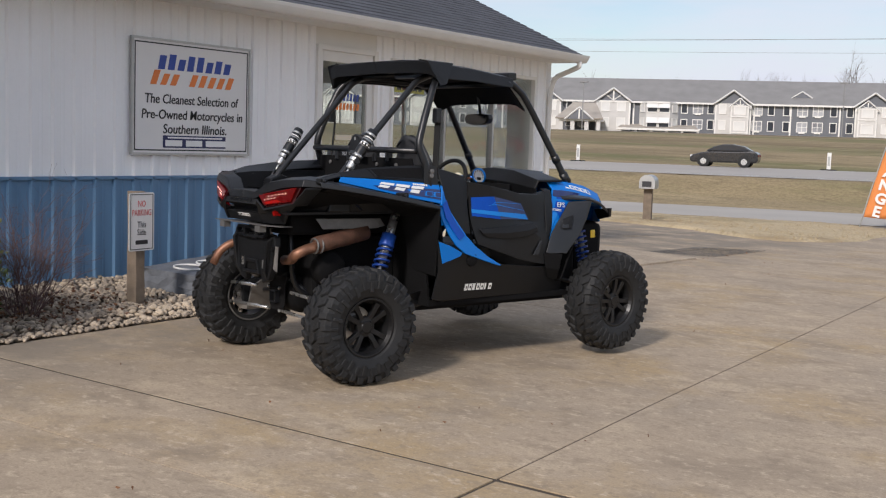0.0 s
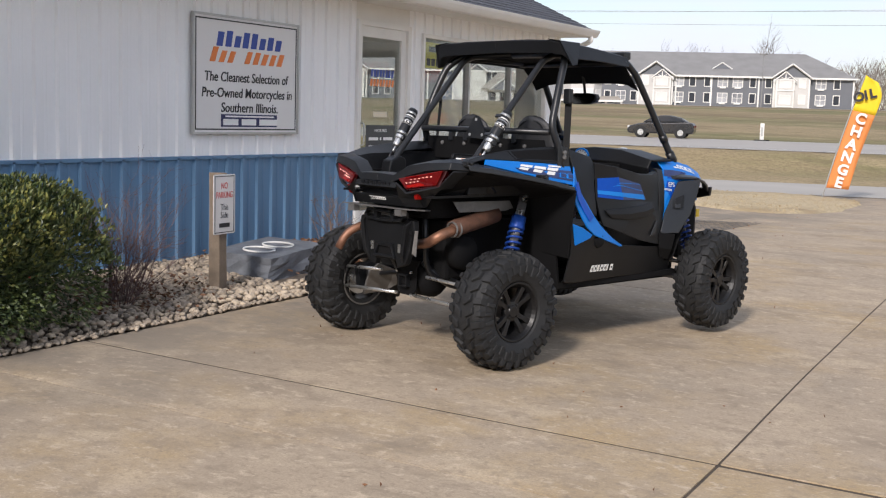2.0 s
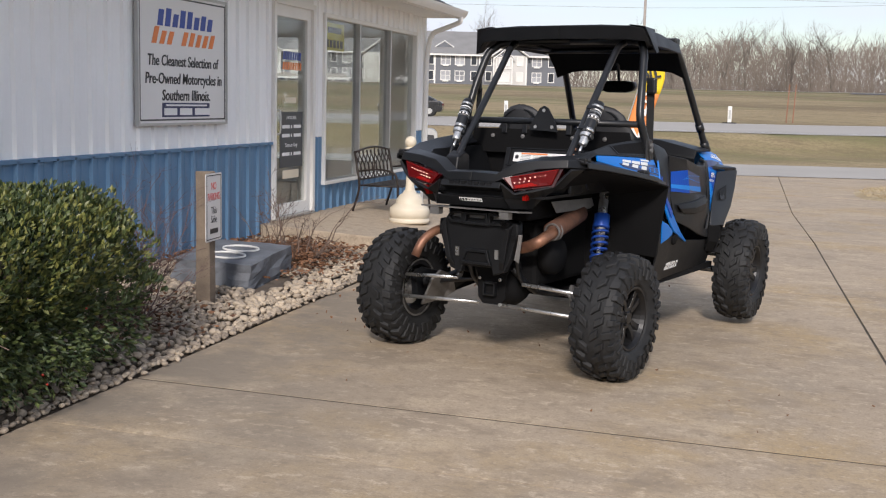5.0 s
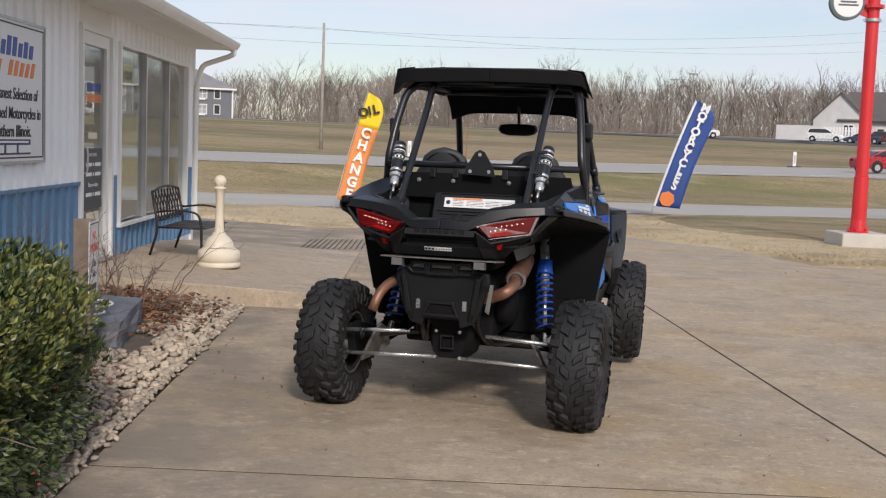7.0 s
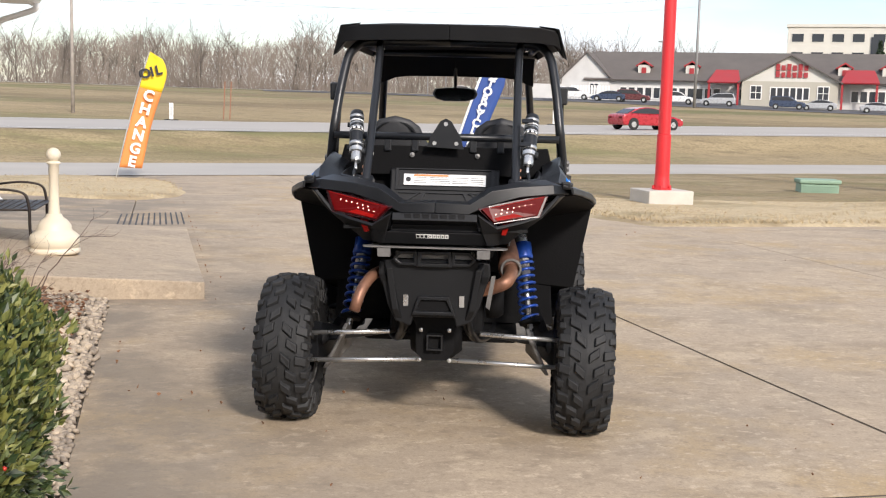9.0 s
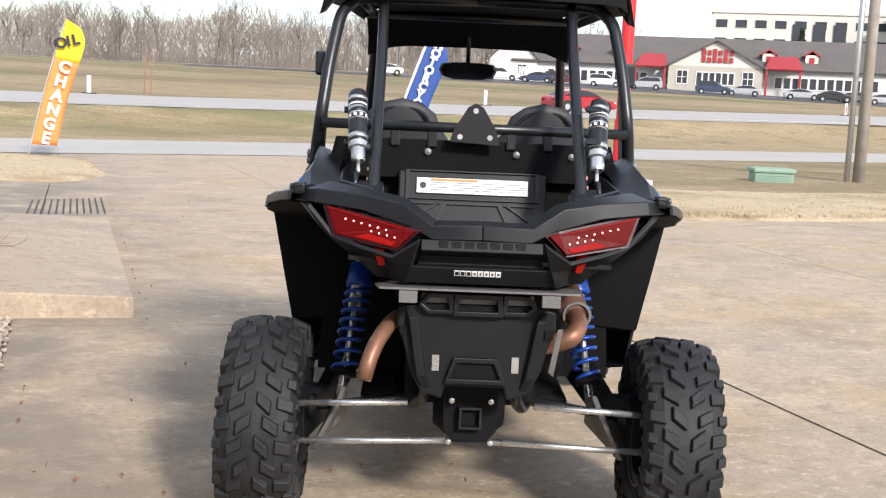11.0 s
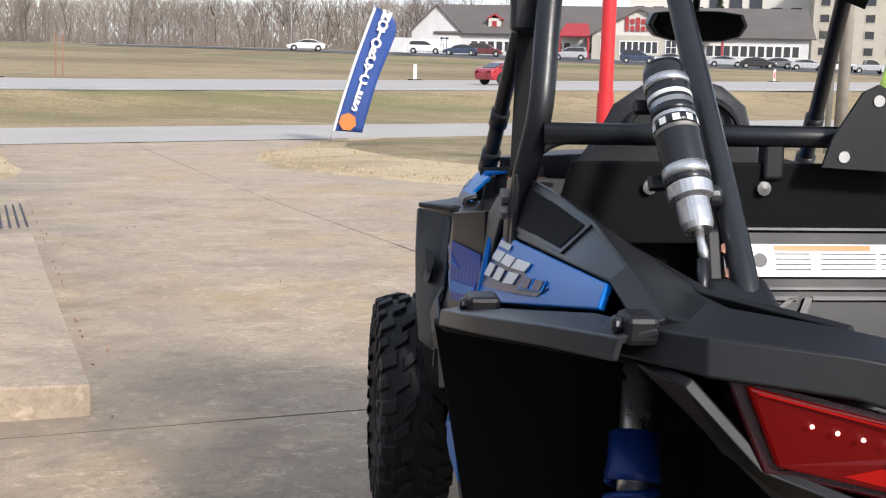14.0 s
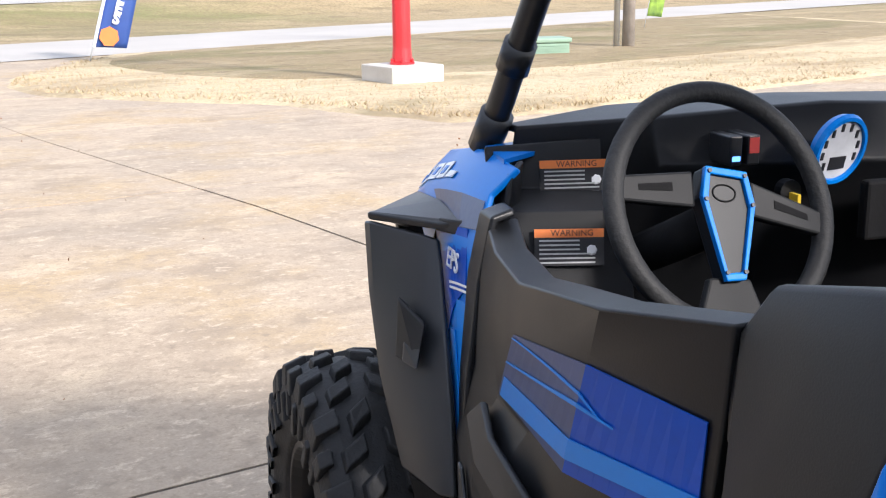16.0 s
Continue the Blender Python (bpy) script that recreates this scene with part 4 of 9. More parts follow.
def sy(pts, s):
    """Points of the left side, or their mirror on the right."""
    return [(p[0], p[1] * s, p[2]) for p in pts]


def panel(name, rows, mat, s, thick=0.014, parent=None, label="", bevel=0.004):
    bm = shell(bmesh.new(), [sy(r, s) for r in rows], thick)
    ob = part(name, bm, mat, parent or car, label, bevel, smooth=True)
    ob.data.set_sharp_from_angle(angle=radians(24))
    return ob


def slab(name, pts, shift, mat, s=1, parent=None, label="", bevel=0.004):
    bm = plate(bmesh.new(), sy(pts, s), (shift[0], shift[1] * s, shift[2]))
    return part(name, bm, mat, parent or car, label, bevel)


def pipe(name, pts, r, mat, s=1, parent=None, label="", cut=0.35, sides=14, round_it=True):
    p = sy(pts, s)
    return part(name, tube(bmesh.new(), bend(p, cut=cut) if round_it and len(p) > 2 else p, r, sides), mat, parent or car, label, smooth=True)


# wheels
R_TYRE = 0.378


def tyre_mesh(w, seed):
    """Tyre with carcass and chevron lugs; its axle along y, outside towards +y."""
    bm = bmesh.new()
    h = w / 2
    prof = [(0.185, -h * 0.72), (0.2, -h * 0.86), (0.25, -h * 0.99), (0.3, -h * 0.98), (0.335, -h * 0.86), (0.35, -h * 0.6), (0.355, 0), (0.35, h * 0.6), (0.335, h * 0.86), (0.3, h * 0.98), (0.25, h * 0.99), (0.2, h * 0.86), (0.185, h * 0.72)]
    prof = [(r * 1.016, y) for r, y in prof]
    lathe(bm, prof, 56, "y")
    rg = random.Random(seed)

    def lug(a0, a1, y0, y1, skew, base, top, shrink=0.12):
        q = []
        for rad, sh in ((base, 0.0), (top, shrink)):
            for yy, sa in ((y0 + (y1 - y0) * sh * 0.5, 0.0), (y1 - (y1 - y0) * sh * 0.5, skew)):
                drop = 0.02 * max(0.0, abs(yy) / h - 0.5) * 2.2
                for aa in (a0 + (a1 - a0) * sh, a1 - (a1 - a0) * sh):
                    r, a = rad - drop, aa + sa
                    q.append(bm.verts.new((r * math.cos(a), yy, r * math.sin(a))))
        for f in ((4, 5, 7, 6), (0, 1, 5, 4), (2, 6, 7, 3), (0, 4, 6, 2), (1, 3, 7, 5)):
            bm.faces.new([q[i] for i in f])

    n = 15
    st = 2 * math.pi / n
    for k in range(n):
        a = st * k
        for s in (-1, 1):
            o = a + (st * 0.5 if s > 0 else 0)
            j = rg.uniform(-0.02, 0.02) * st
            lug(o + j, o + st * 0.40, s * h * 0.04, s * h * 0.44, st * 0.24, 0.345, R_TYRE, 0.17)
            lug(o + st * 0.56, o + st * 0.93, s * h * 0.22, s * h * 0.66, st * 0.2, 0.343, R_TYRE - 0.001, 0.17)
            lug(o + st * 0.12, o + st * 0.50, s * h * 0.55, s * h * 1.0, st * 0.08, 0.335, R_TYRE - 0.003, 0.15)
            lug(o + st * 0.66, o + st * 0.98, s * h * 0.76, s * h * 1.02, st * 0.04, 0.325, R_TYRE - 0.008, 0.15)
            lug(o + st * 0.7, o + st * 0.92, s * h * 0.93, s * h * 1.05, 0.0, 0.28, 0.33, 0.2)
            lug(o + st * 0.18, o + st * 0.46, s * h * 0.94, s * h * 1.06, 0.0, 0.26, 0.32, 0.2)
    return bm


def rim_mesh(w):
    bm = bmesh.new()
    h = w / 2
    lathe(bm, [(0.15, -h * 0.74), (0.186, -h * 0.78), (0.192, -h * 0.74), (0.165, -h * 0.5), (0.16, h * 0.3), (0.175, h * 0.55), (0.192, h * 0.74), (0.19, h * 0.8), (0.178, h * 0.8), (0.165, h * 0.62), (0.152, h * 0.3), (0.15, -h * 0.5), (0.15, -h * 0.74)], 40, "y")
    lathe(bm, [(0, h * 0.62), (0.035, h * 0.62), (0.04, h * 0.56), (0.062, h * 0.54), (0.068, h * 0.46), (0.068, h * 0.3), (0, h * 0.3)], 24, "y")
    for k in range(8):
        m = pose(0, 0, 0, 0, 45 * k + (8 if k % 2 else -8), 0)
        q = []
        for x, wd, y in ((0.055, 0.017, h * 0.54), (0.11, 0.014, h * 0.6), (0.172, 0.02, h * 0.62)):
            q.append([bm.verts.new(m @ Vector((x, yy, z))) for yy, z in ((y, -wd), (y, wd), (y - 0.03, wd), (y - 0.03, -wd))])
        for a, b in zip(q, q[1:]):
            for i in range(4):
                bm.faces.new((a[i], a[(i + 1) % 4], b[(i + 1) % 4], b[i]))
        bm.faces.new(q[0][::-1])
        bm.faces.new(q[-1])
    for k in range(4):
        lathe(bm, [(0, 0.012), (0.009, 0.012), (0.009, 0)], 8, "y", pose(0.046 * math.cos(k * 1.571 + 0.4), h * 0.55, 0.046 * math.sin(k * 1.571 + 0.4)))
    return bm


for x, wd, yc in ((-0.01, 0.275, 0.748), (2.27, 0.25, 0.755)):
    for s in (1, -1):
        wheel = new("wheel")
        wheel.parent = car
        toe = 3 if x > 1 else 0
        wheel.matrix_basis = pose(x - (0.04 if x > 1 and s > 0 else 0), s * yc, (0.326 + 0.014 * s if x < 1 else 0.386 if s > 0 else 0.334), 1.5 * s, 20 * s + 11 * x, (0 if s > 0 else 180) + toe)
        part("tyre", tyre_mesh(wd, 3), RUBBER, wheel, "knobbly mud tyre", bevel=0.004)
        part("rim", rim_mesh(wd), RIM, wheel, "black spoked rim", smooth=False, bevel=0.002)
        part("brake_disc", lathe(bmesh.new(), [(0.03, -0.055), (0.115, -0.055), (0.115, -0.05), (0.03, -0.05), (0.03, -0.055)], 32, "y"), ALU, wheel)
        part("hub", lathe(bmesh.new(), [(0, -0.15), (0.03, -0.15), (0.045, -0.11), (0.06, -0.1), (0.06, -0.02), (0, -0.02)], 20, "y"), DULL, wheel)
        lip = part("rim_ring", lathe(bmesh.new(), [(0.178, -wd * 0.41), (0.188, -wd * 0.41), (0.188, -wd * 0.385), (0.178, -wd * 0.385), (0.178, -wd * 0.41)], 40, "y"), DULL, wheel)

# rear suspension
for s in (1, -1):
    slab("trailing_arm", [(1.0, 0.40, 0.40), (1.0, 0.46, 0.52), (0.25, 0.54, 0.40), (0.02, 0.6, 0.46), (-0.1, 0.60, 0.42), (-0.08, 0.6, 0.27), (0.2, 0.54, 0.28)], (0, 0.045, 0.01), PLASTIC_G, s)
    slab("arm_gusset", [(0.16, 0.46, 0.31), (0.12, 0.46, 0.42), (-0.03, 0.455, 0.47), (-0.10, 0.47, 0.42), (-0.08, 0.56, 0.24), (0.1, 0.52, 0.26)], (0, 0.02, 0), DULL, s)
    pipe("radius_rod", [(-0.2, 0.225, 0.468), (-0.17, 0.66, 0.44)], 0.0115, ALU, s, label="bare aluminium rod")
    pipe("radius_rod", [(-0.18, 0.085, 0.326), (-0.17, 0.66, 0.302)], 0.0115, ALU, s, label="bare aluminium rod")
    pipe("axle_shaft", [(0.02, 0.12, 0.45), (0.0, 0.68, 0.365)], 0.016, CAGE, s)
    part("axle_boot", lathe(bmesh.new(), [(0.02, 0), (0.045, 0.02), (0.036, 0.035), (0.05, 0.05), (0.04, 0.065), (0.055, 0.08), (0.055, 0.12), (0.02, 0.125)], 20, "y", pose(0.0, s * 0.56, 0.383, 9 * s, 0, 0 if s > 0 else 180)), RUBBER, car, smooth=True)
    # coil-over shock
    bot, topp = Vector((0.25, 0.488 * s, 0.41)), Vector((0.52, 0.409 * s, 1.042))
    ax = (topp - bot).normalized()
    turn = ax.to_track_quat("Z", "Y").to_matrix().to_4x4()
    L = (topp - bot).length
    shock = new("shock_absorber")
    shock.parent = car
    shock.matrix_basis = Matrix.Translation(bot) @ turn
    part("rod", lathe(bmesh.new(), [(0, 0.02), (0.013, 0.02), (0.013, L * 0.55), (0, L * 0.55)], 14), ALU, shock, smooth=True)
    part("body", lathe(bmesh.new(), [(0, L * 0.42), (0.03, L * 0.42), (0.03, L * 0.98), (0, L * 0.98)], 20), ALU, shock, smooth=True)
    part("collar", lathe(bmesh.new(), [(0.03, L * 0.57), (0.052, L * 0.57), (0.054, L * 0.59), (0.05, L * 0.62), (0.05, L * 0.7), (0.03, L * 0.71)], 20), SPRING, shock, smooth=True)
    part("perch", lathe(bmesh.new(), [(0.012, 0.03), (0.056, 0.03), (0.058, 0.045), (0.03, 0.06), (0.012, 0.06)], 24), LINER, shock, smooth=True)
    part("clevis", box(bmesh.new(), -0.012, 0.012, -0.02, 0.02, -0.05, 0.03), ALU, shock, bevel=0.004)
    turns = [(0.047 * math.cos(t), 0.047 * math.sin(t), z) for t, z in ((2 * math.pi * 8 * k / 160, 0.05 + (L * 0.57 - 0.05) * ((k / 160) ** 0.85)) for k in range(161))]
    part("coil_spring", tube(bmesh.new(), turns, 0.0085, 8), SPRING, shock, "blue coil spring", smooth=True)
    # front arms and shock
    for z0, z1 in ((0.34, 0.33), (0.47, 0.45)):
        for x0 in (2.08, 2.36):
            pipe("control_arm", [(x0, 0.3, z0), (2.28, 0.67, z1 - 0.03)], 0.016, CAGE if x0 > 2.2 else DULL, s)
    fs = Matrix.Translation((2.22, 0.58 * s, 0.47)) @ Vector((0.0, -0.14 * s, 0.5)).to_track_quat("Z", "Y").to_matrix().to_4x4()
    fsh = new("front_shock")
    fsh.parent = car
    fsh.matrix_basis = fs
    part("body", lathe(bmesh.new(), [(0, 0), (0.014, 0), (0.014, 0.25), (0.028, 0.26), (0.028, 0.52), (0, 0.52)], 16), DULL, fsh, smooth=True)
    part("coil_spring", tube(bmesh.new(), [(0.045 * math.cos(t), 0.045 * math.sin(t), z) for t, z in ((2 * math.pi * 9 * k / 150, 0.04 + 0.36 * k / 150) for k in range(151))], 0.008, 8), SPRING, fsh, smooth=True)
    part("reservoir", lathe(bmesh.new(), [(0, 0), (0.028, 0), (0.028, 0.2), (0, 0.2)], 16, "z", pose(0.07, 0, 0.28)), ALU, fsh, smooth=True)

# drive unit, belly and frame
part("belly_pan", box(bmesh.new(), 0.35, 2.35, -0.42, 0.42, 0.31, 0.36), LINER, car, bevel=0.02)
part("engine_block", box(bmesh.new(), 0.0, 0.7, -0.24, 0.24, 0.42, 0.82), LINER, car, bevel=0.03)
part("gear_case", lathe(bmesh.new(), [(0, -0.13), (0.1, -0.13), (0.14, -0.08), (0.14, 0.08), (0.1, 0.13), (0, 0.13)], 24, "y", pose(0.0, 0, 0.44)), LINER, car, smooth=True)
part("clutch_cover", lathe(bmesh.new(), [(0, 0), (0.1, 0), (0.12, 0.03), (0.12, 0.09), (0, 0.1)], 24, "y", pose(0.1, -0.34, 0.62)), LINER, car, smooth=True)
part("hitch_plate", plate(bmesh.new(), [(-0.162, y, z) for y, z in ((-0.1, 0.5), (-0.095, 0.36), (-0.06, 0.32), (0.06, 0.32), (0.095, 0.36), (0.1, 0.5), (0.13, 0.56), (-0.13, 0.56))], (-0.012, 0, 0)), LINER, car, bevel=0.004)
for y, z in ((-0.072, 0.47), (0.068, 0.47), (-0.075, 0.318), (0.075, 0.318)):
    part("bolt", lathe(bmesh.new(), [(0, 0), (0.011, 0), (0.011, 0.012), (0, 0.014)], 6, "x", pose(-0.146, y, z, 0, 0, 180)), ALU, car)
bm = bmesh.new()
for y0, y1, z0, z1 in ((-0.04, 0.04, 0.45, 0.458), (-0.04, 0.04, 0.378, 0.386), (-0.04, -0.032, 0.386, 0.45), (0.032, 0.04, 0.386, 0.45)):
    box(bm, -0.21, -0.162, y0, y1, z0, z1)
part("hitch_receiver", bm, CAGE, car)
part("hitch_socket", box(bmesh.new(), -0.181, -0.175, -0.032, 0.032, 0.386, 0.45), LINER, car)
for s in (1, -1):
    pipe("frame_rail", [(-0.14, 0.12, 0.55), (0.02, 0.2, 0.38), (0.5, 0.3, 0.34), (2.3, 0.3, 0.36)], 0.02, CAGE, s)
    pipe("frame_upright", [(-0.2, 0.2, 0.9), (-0.15, 0.16, 0.5), (0.02, 0.2, 0.4)], 0.018, CAGE, s)

# exhausts
pipe("exhaust_tip", [(-0.12, 0.27, 0.76), (-0.28, 0.30, 0.76), (-0.38, 0.345, 0.70), (-0.42, 0.373, 0.60)], 0.027, RUST, 1, label="heat-browned exhaust tip", cut=0.45)
pipe("exhaust_pipe", [(-0.13, -0.1, 0.66), (-0.16, -0.24, 0.68), (-0.2, -0.34, 0.72), (-0.14, -0.37, 0.755), (-0.02, -0.37, 0.78)], 0.034, RUST, 1, label="heat-browned exhaust pipe")
pipe("muffler", [(-0.06, -0.36, 0.78), (0.1, -0.36, 0.815), (0.36, -0.34, 0.86)], 0.055, SCALE, 1, label="dark scaly rusted muffler")
for x in (-0.07, -0.03):
    part("clamp", tube(bmesh.new(), [(x + 0.1 * 0, -0.37 + 0.047 * math.cos(t), 0.778 + 0.047 * math.sin(t)) for t in (2 * math.pi * k / 20 for k in range(20))], 0.007, 6, close=True), DULL, car)
slab("heat_shield", [(-0.05, -0.345, 0.955), (0.46, -0.37, 0.95), (0.5, -0.37, 0.90), (0.42, -0.375, 0.885), (0.0, -0.355, 0.885)], (0, -0.004, 0), DULL, 1, label="thin dull metal shield")
slab("heat_shield", [(-0.31, -0.25, 0.62), (-0.31, -0.275, 0.77), (-0.3, -0.295, 0.77), (-0.29, -0.27, 0.6)], (-0.004, 0, 0), DULL, 1)

part("engine_cover", box(bmesh.new(), -0.2, 0.72, -0.28, 0.28, 0.84, 0.975), LINER, car, bevel=0.02)
# rear fascia: rim of the bed, lamps, bumper
rim_pts = [(-0.40, 0.0, 1.125), (-0.41, 0.165, 1.12), (-0.37, 0.27, 1.185), (-0.34, 0.4, 1.205), (-0.28, 0.56, 1.215), (-0.12, 0.66, 1.2)]
inner = [(-0.30, 0.0, 1.13), (-0.31, 0.15, 1.127), (-0.28, 0.25, 1.195), (-0.26, 0.38, 1.222), (-0.2, 0.5, 1.235), (-0.06, 0.56, 1.23)]
lower = [(-0.41, 0.0, 1.075), (-0.415, 0.16, 1.072), (-0.385, 0.24, 1.11), (-0.35, 0.4, 1.155), (-0.3, 0.565, 1.17), (-0.13, 0.66, 1.165)]
for s in (1, -1):
    panel("bed_rim", [lower, rim_pts, inner], PLASTIC_G, s, 0.02)
    # tail lamp: smoked edge, red lens, lit diodes
    OT, IN, IL, OL = Vector((-0.305, 0.52, 1.163)), Vector((-0.403, 0.213, 1.1)), Vector((-0.395, 0.278, 1.038)), Vector((-0.325, 0.485, 1.07))
    lamp = slab("tail_lamp", [OT + Vector((0.02, 0.02, 0.012)), Vector((-0.37, 0.25, 1.112)), IN + Vector((0.0, -0.015, 0.002)), IL + Vector((0, 0, -0.012)), OL + Vector((0.0, 0.012, -0.012))], (0.05, 0.0, 0), LENS_D, s, label="lit red tail lamp")
    slab("lens", [OT + Vector((-0.012, 0, 0)), Vector((-0.392, 0.25, 1.106)), IN + Vector((-0.012, 0.006, 0)), IL + Vector((-0.012, 0, 0)), OL + Vector((-0.012, 0, 0))], (0.012, 0, 0), LENS, s, lamp)
    def on_lens(f, row, out):
        return OT.lerp(Vector((-0.4, 0.235, 1.104)), f).lerp(OL.lerp(IL, f), row) + Vector((-0.0125 - out, 0, 0))

    for row, n, f0, f1 in ((0.3, 6, 0.22, 0.74), (0.52, 4, 0.56, 0.88)):
        for k in range(n):
            p = on_lens(f0 + (f1 - f0) * k / (n - 1), row, 0.0055)
            part("diode", lathe(bmesh.new(), [(0, -0.004), (0.002, -0.003), (0.0028, 0), (0, 0.003)], 8, "x", pose(p.x, p.y * s, p.z)), LED, lamp)
    slab("lamp_reflex", [on_lens(f, r, 0.002) for f, r in ((0.34, 0.9), (0.52, 0.66), (0.93, 0.72), (0.9, 0.93))], (0.0015, 0, 0), REFLEX, s, lamp, bevel=0)
    slab("lamp_rim", [on_lens(f, r, 0.003) for f, r in ((0.03, 0.03), (0.9, 0.03), (0.9, 0.06), (0.03, 0.06))], (0.002, 0, 0), REFLEX, s, lamp, bevel=0)
    # fascia beside and under the lamps
    panel("rear_fascia", [[(-0.18, 0.61, 1.17), (-0.2, 0.55, 1.12), (-0.22, 0.50, 1.06)], [(-0.28, 0.575, 1.165), (-0.295, 0.53, 1.10), (-0.295, 0.478, 1.052)], [(-0.315, 0.49, 1.07), (-0.30, 0.45, 1.03), (-0.295, 0.41, 1.0)], [(-0.37, 0.40, 1.045), (-0.31, 0.385, 1.0), (-0.27, 0.345, 0.935)], [(-0.41, 0.29, 1.02), (-0.31, 0.31, 0.995), (-0.25, 0.30, 0.925)], [(-0.415, 0.2, 1.08), (-0.41, 0.22, 0.99), (-0.37, 0.24, 0.925)]], PLASTIC, s, 0.016)
    # no lamp: REFLEX lends this reflector a faint glow in place of returned light
    slab("reflector", [(-0.375, 0.357, 1.03), (-0.378, 0.322, 1.024), (-0.36, 0.317, 0.974), (-0.358, 0.337, 0.974)], (0.05, 0, 0), REFLEX, s, label="small red reflector", bevel=0)
panel("rear_fascia", [[(-0.41, -0.2, 1.075), (-0.41, 0.2, 1.075)], [(-0.43, -0.2, 1.04), (-0.43, 0.2, 1.04)], [(-0.36, -0.2, 1.015), (-0.36, 0.2, 1.015)], [(-0.35, -0.21, 0.985), (-0.35, 0.21, 0.985)], [(-0.40, -0.23, 0.982), (-0.40, 0.23, 0.982)], [(-0.36, -0.26, 0.92), (-0.36, 0.26, 0.92)]], PLASTIC, 1, 0.016)
FN = Vector((-0.062, 0, -0.04)).normalized()


def on_tail(y, z, out=0.0):
    """A spot on the lower tail face."""
    return Vector((-0.40 + 0.04 * (0.982 - z) / 0.062, y, z)) + FN * out


# pale emblem: four framed cells, then four solid ones
for k in range(8):
    y = 0.078 - 0.0195 * k
    w, h = 0.0085, 0.0095
    cell = part("brand_bar", plate(bmesh.new(), [on_tail(y + w, 0.963 - h), on_tail(y - w, 0.963 - h), on_tail(y - w, 0.963 + h), on_tail(y + w, 0.963 + h)], FN * 0.002), DECAL, car)
    i, j = (0.006, 0.0065) if k < 3 else (0.003, 0.0035)
    part("bar_gap", plate(bmesh.new(), [on_tail(y + i, 0.963 - j), on_tail(y - i, 0.963 - j), on_tail(y - i, 0.963 + j), on_tail(y + i, 0.963 + j)], FN * 0.0028), PLASTIC, cell)
for k in range(7):
    y = 0.125 - 0.042 * k
    part("embossed_bar", box(bmesh.new(), -0.4245, -0.41, y - 0.015, y + 0.015, 1.05, 1.07), PLASTIC, car)
part("tail_lip", plate(bmesh.new(), [(-0.43, -0.33, 0.915), (-0.43, 0.33, 0.915), (-0.3, 0.35, 0.905), (-0.2, 0.3, 0.9), (-0.2, -0.3, 0.9), (-0.3, -0.35, 0.905)], (0, 0, -0.007)), DULL, car, "worn bare metal lip")
# bumper guard
gx = -0.345
guard = part("bumper_guard", plate(bmesh.new(), [(gx + 0.03, y, z) for y, z in ((-0.265, 0.83), (-0.27, 0.77), (-0.245, 0.70), (-0.225, 0.62), (-0.185, 0.54), (-0.11, 0.515), (-0.1, 0.56), (0.1, 0.56), (0.11, 0.515), (0.185, 0.54), (0.225, 0.62), (0.245, 0.70), (0.27, 0.77), (0.265, 0.83), (0.18, 0.845), (-0.18, 0.845))], (0.05, 0, 0)), GUARD, car, bevel=0.008)
frame_out = [(-0.205, 0.835), (-0.17, 0.885), (0.17, 0.885), (0.205, 0.835), (0.175, 0.80), (-0.175, 0.80)]


def ring(outer, k, x, depth, mat, name, parent):
    bm = bmesh.new()
    cy, cz = sum(p[0] for p in outer) / len(outer), sum(p[1] for p in outer) / len(outer)
    o = [bm.verts.new((x, *p)) for p in outer]
    i = [bm.verts.new((x, cy + (p[0] - cy) * k[0], cz + (p[1] - cz) * k[1])) for p in outer]
    n = len(o)
    fs = [bm.faces.new((o[a], o[(a + 1) % n], i[(a + 1) % n], i[a])) for a in range(n)]
    ex = bmesh.ops.extrude_face_region(bm, geom=fs)
    for v in ex["geom"]:
        if isinstance(v, bmesh.types.BMVert):
            v.co.x += depth
    return part(name, bm, mat, parent, bevel=0.003)


ring([(-0.2, 0.845), (-0.17, 0.885), (-0.085, 0.885), (-0.08, 0.815), (-0.17, 0.815)], (0.72, 0.58), gx, 0.04, PLASTIC_G, "guard_opening", guard)
ring([(0.2, 0.845), (0.17, 0.885), (0.085, 0.885), (0.08, 0.815), (0.17, 0.815)], (0.72, 0.58), gx, 0.04, PLASTIC_G, "guard_opening", guard)
ring([(-0.08, 0.885), (0.08, 0.885), (0.085, 0.81), (-0.085, 0.81)], (0.78, 0.55), gx - 0.004, 0.04, PLASTIC_G, "guard_opening", guard)
part("guard_back", box(bmesh.new(), gx + 0.045, gx + 0.05, -0.19, 0.19, 0.815, 0.88), DULL, guard)
ring([(-0.075, 0.665), (0.075, 0.665), (0.105, 0.575), (-0.105, 0.575)], (0.82, 0.62), gx + 0.008, 0.03, PLASTIC_G, "guard_opening", guard)
part("guard_window", box(bmesh.new(), gx + 0.024, gx + 0.028, -0.07, 0.07, 0.59, 0.655), LINER, guard)
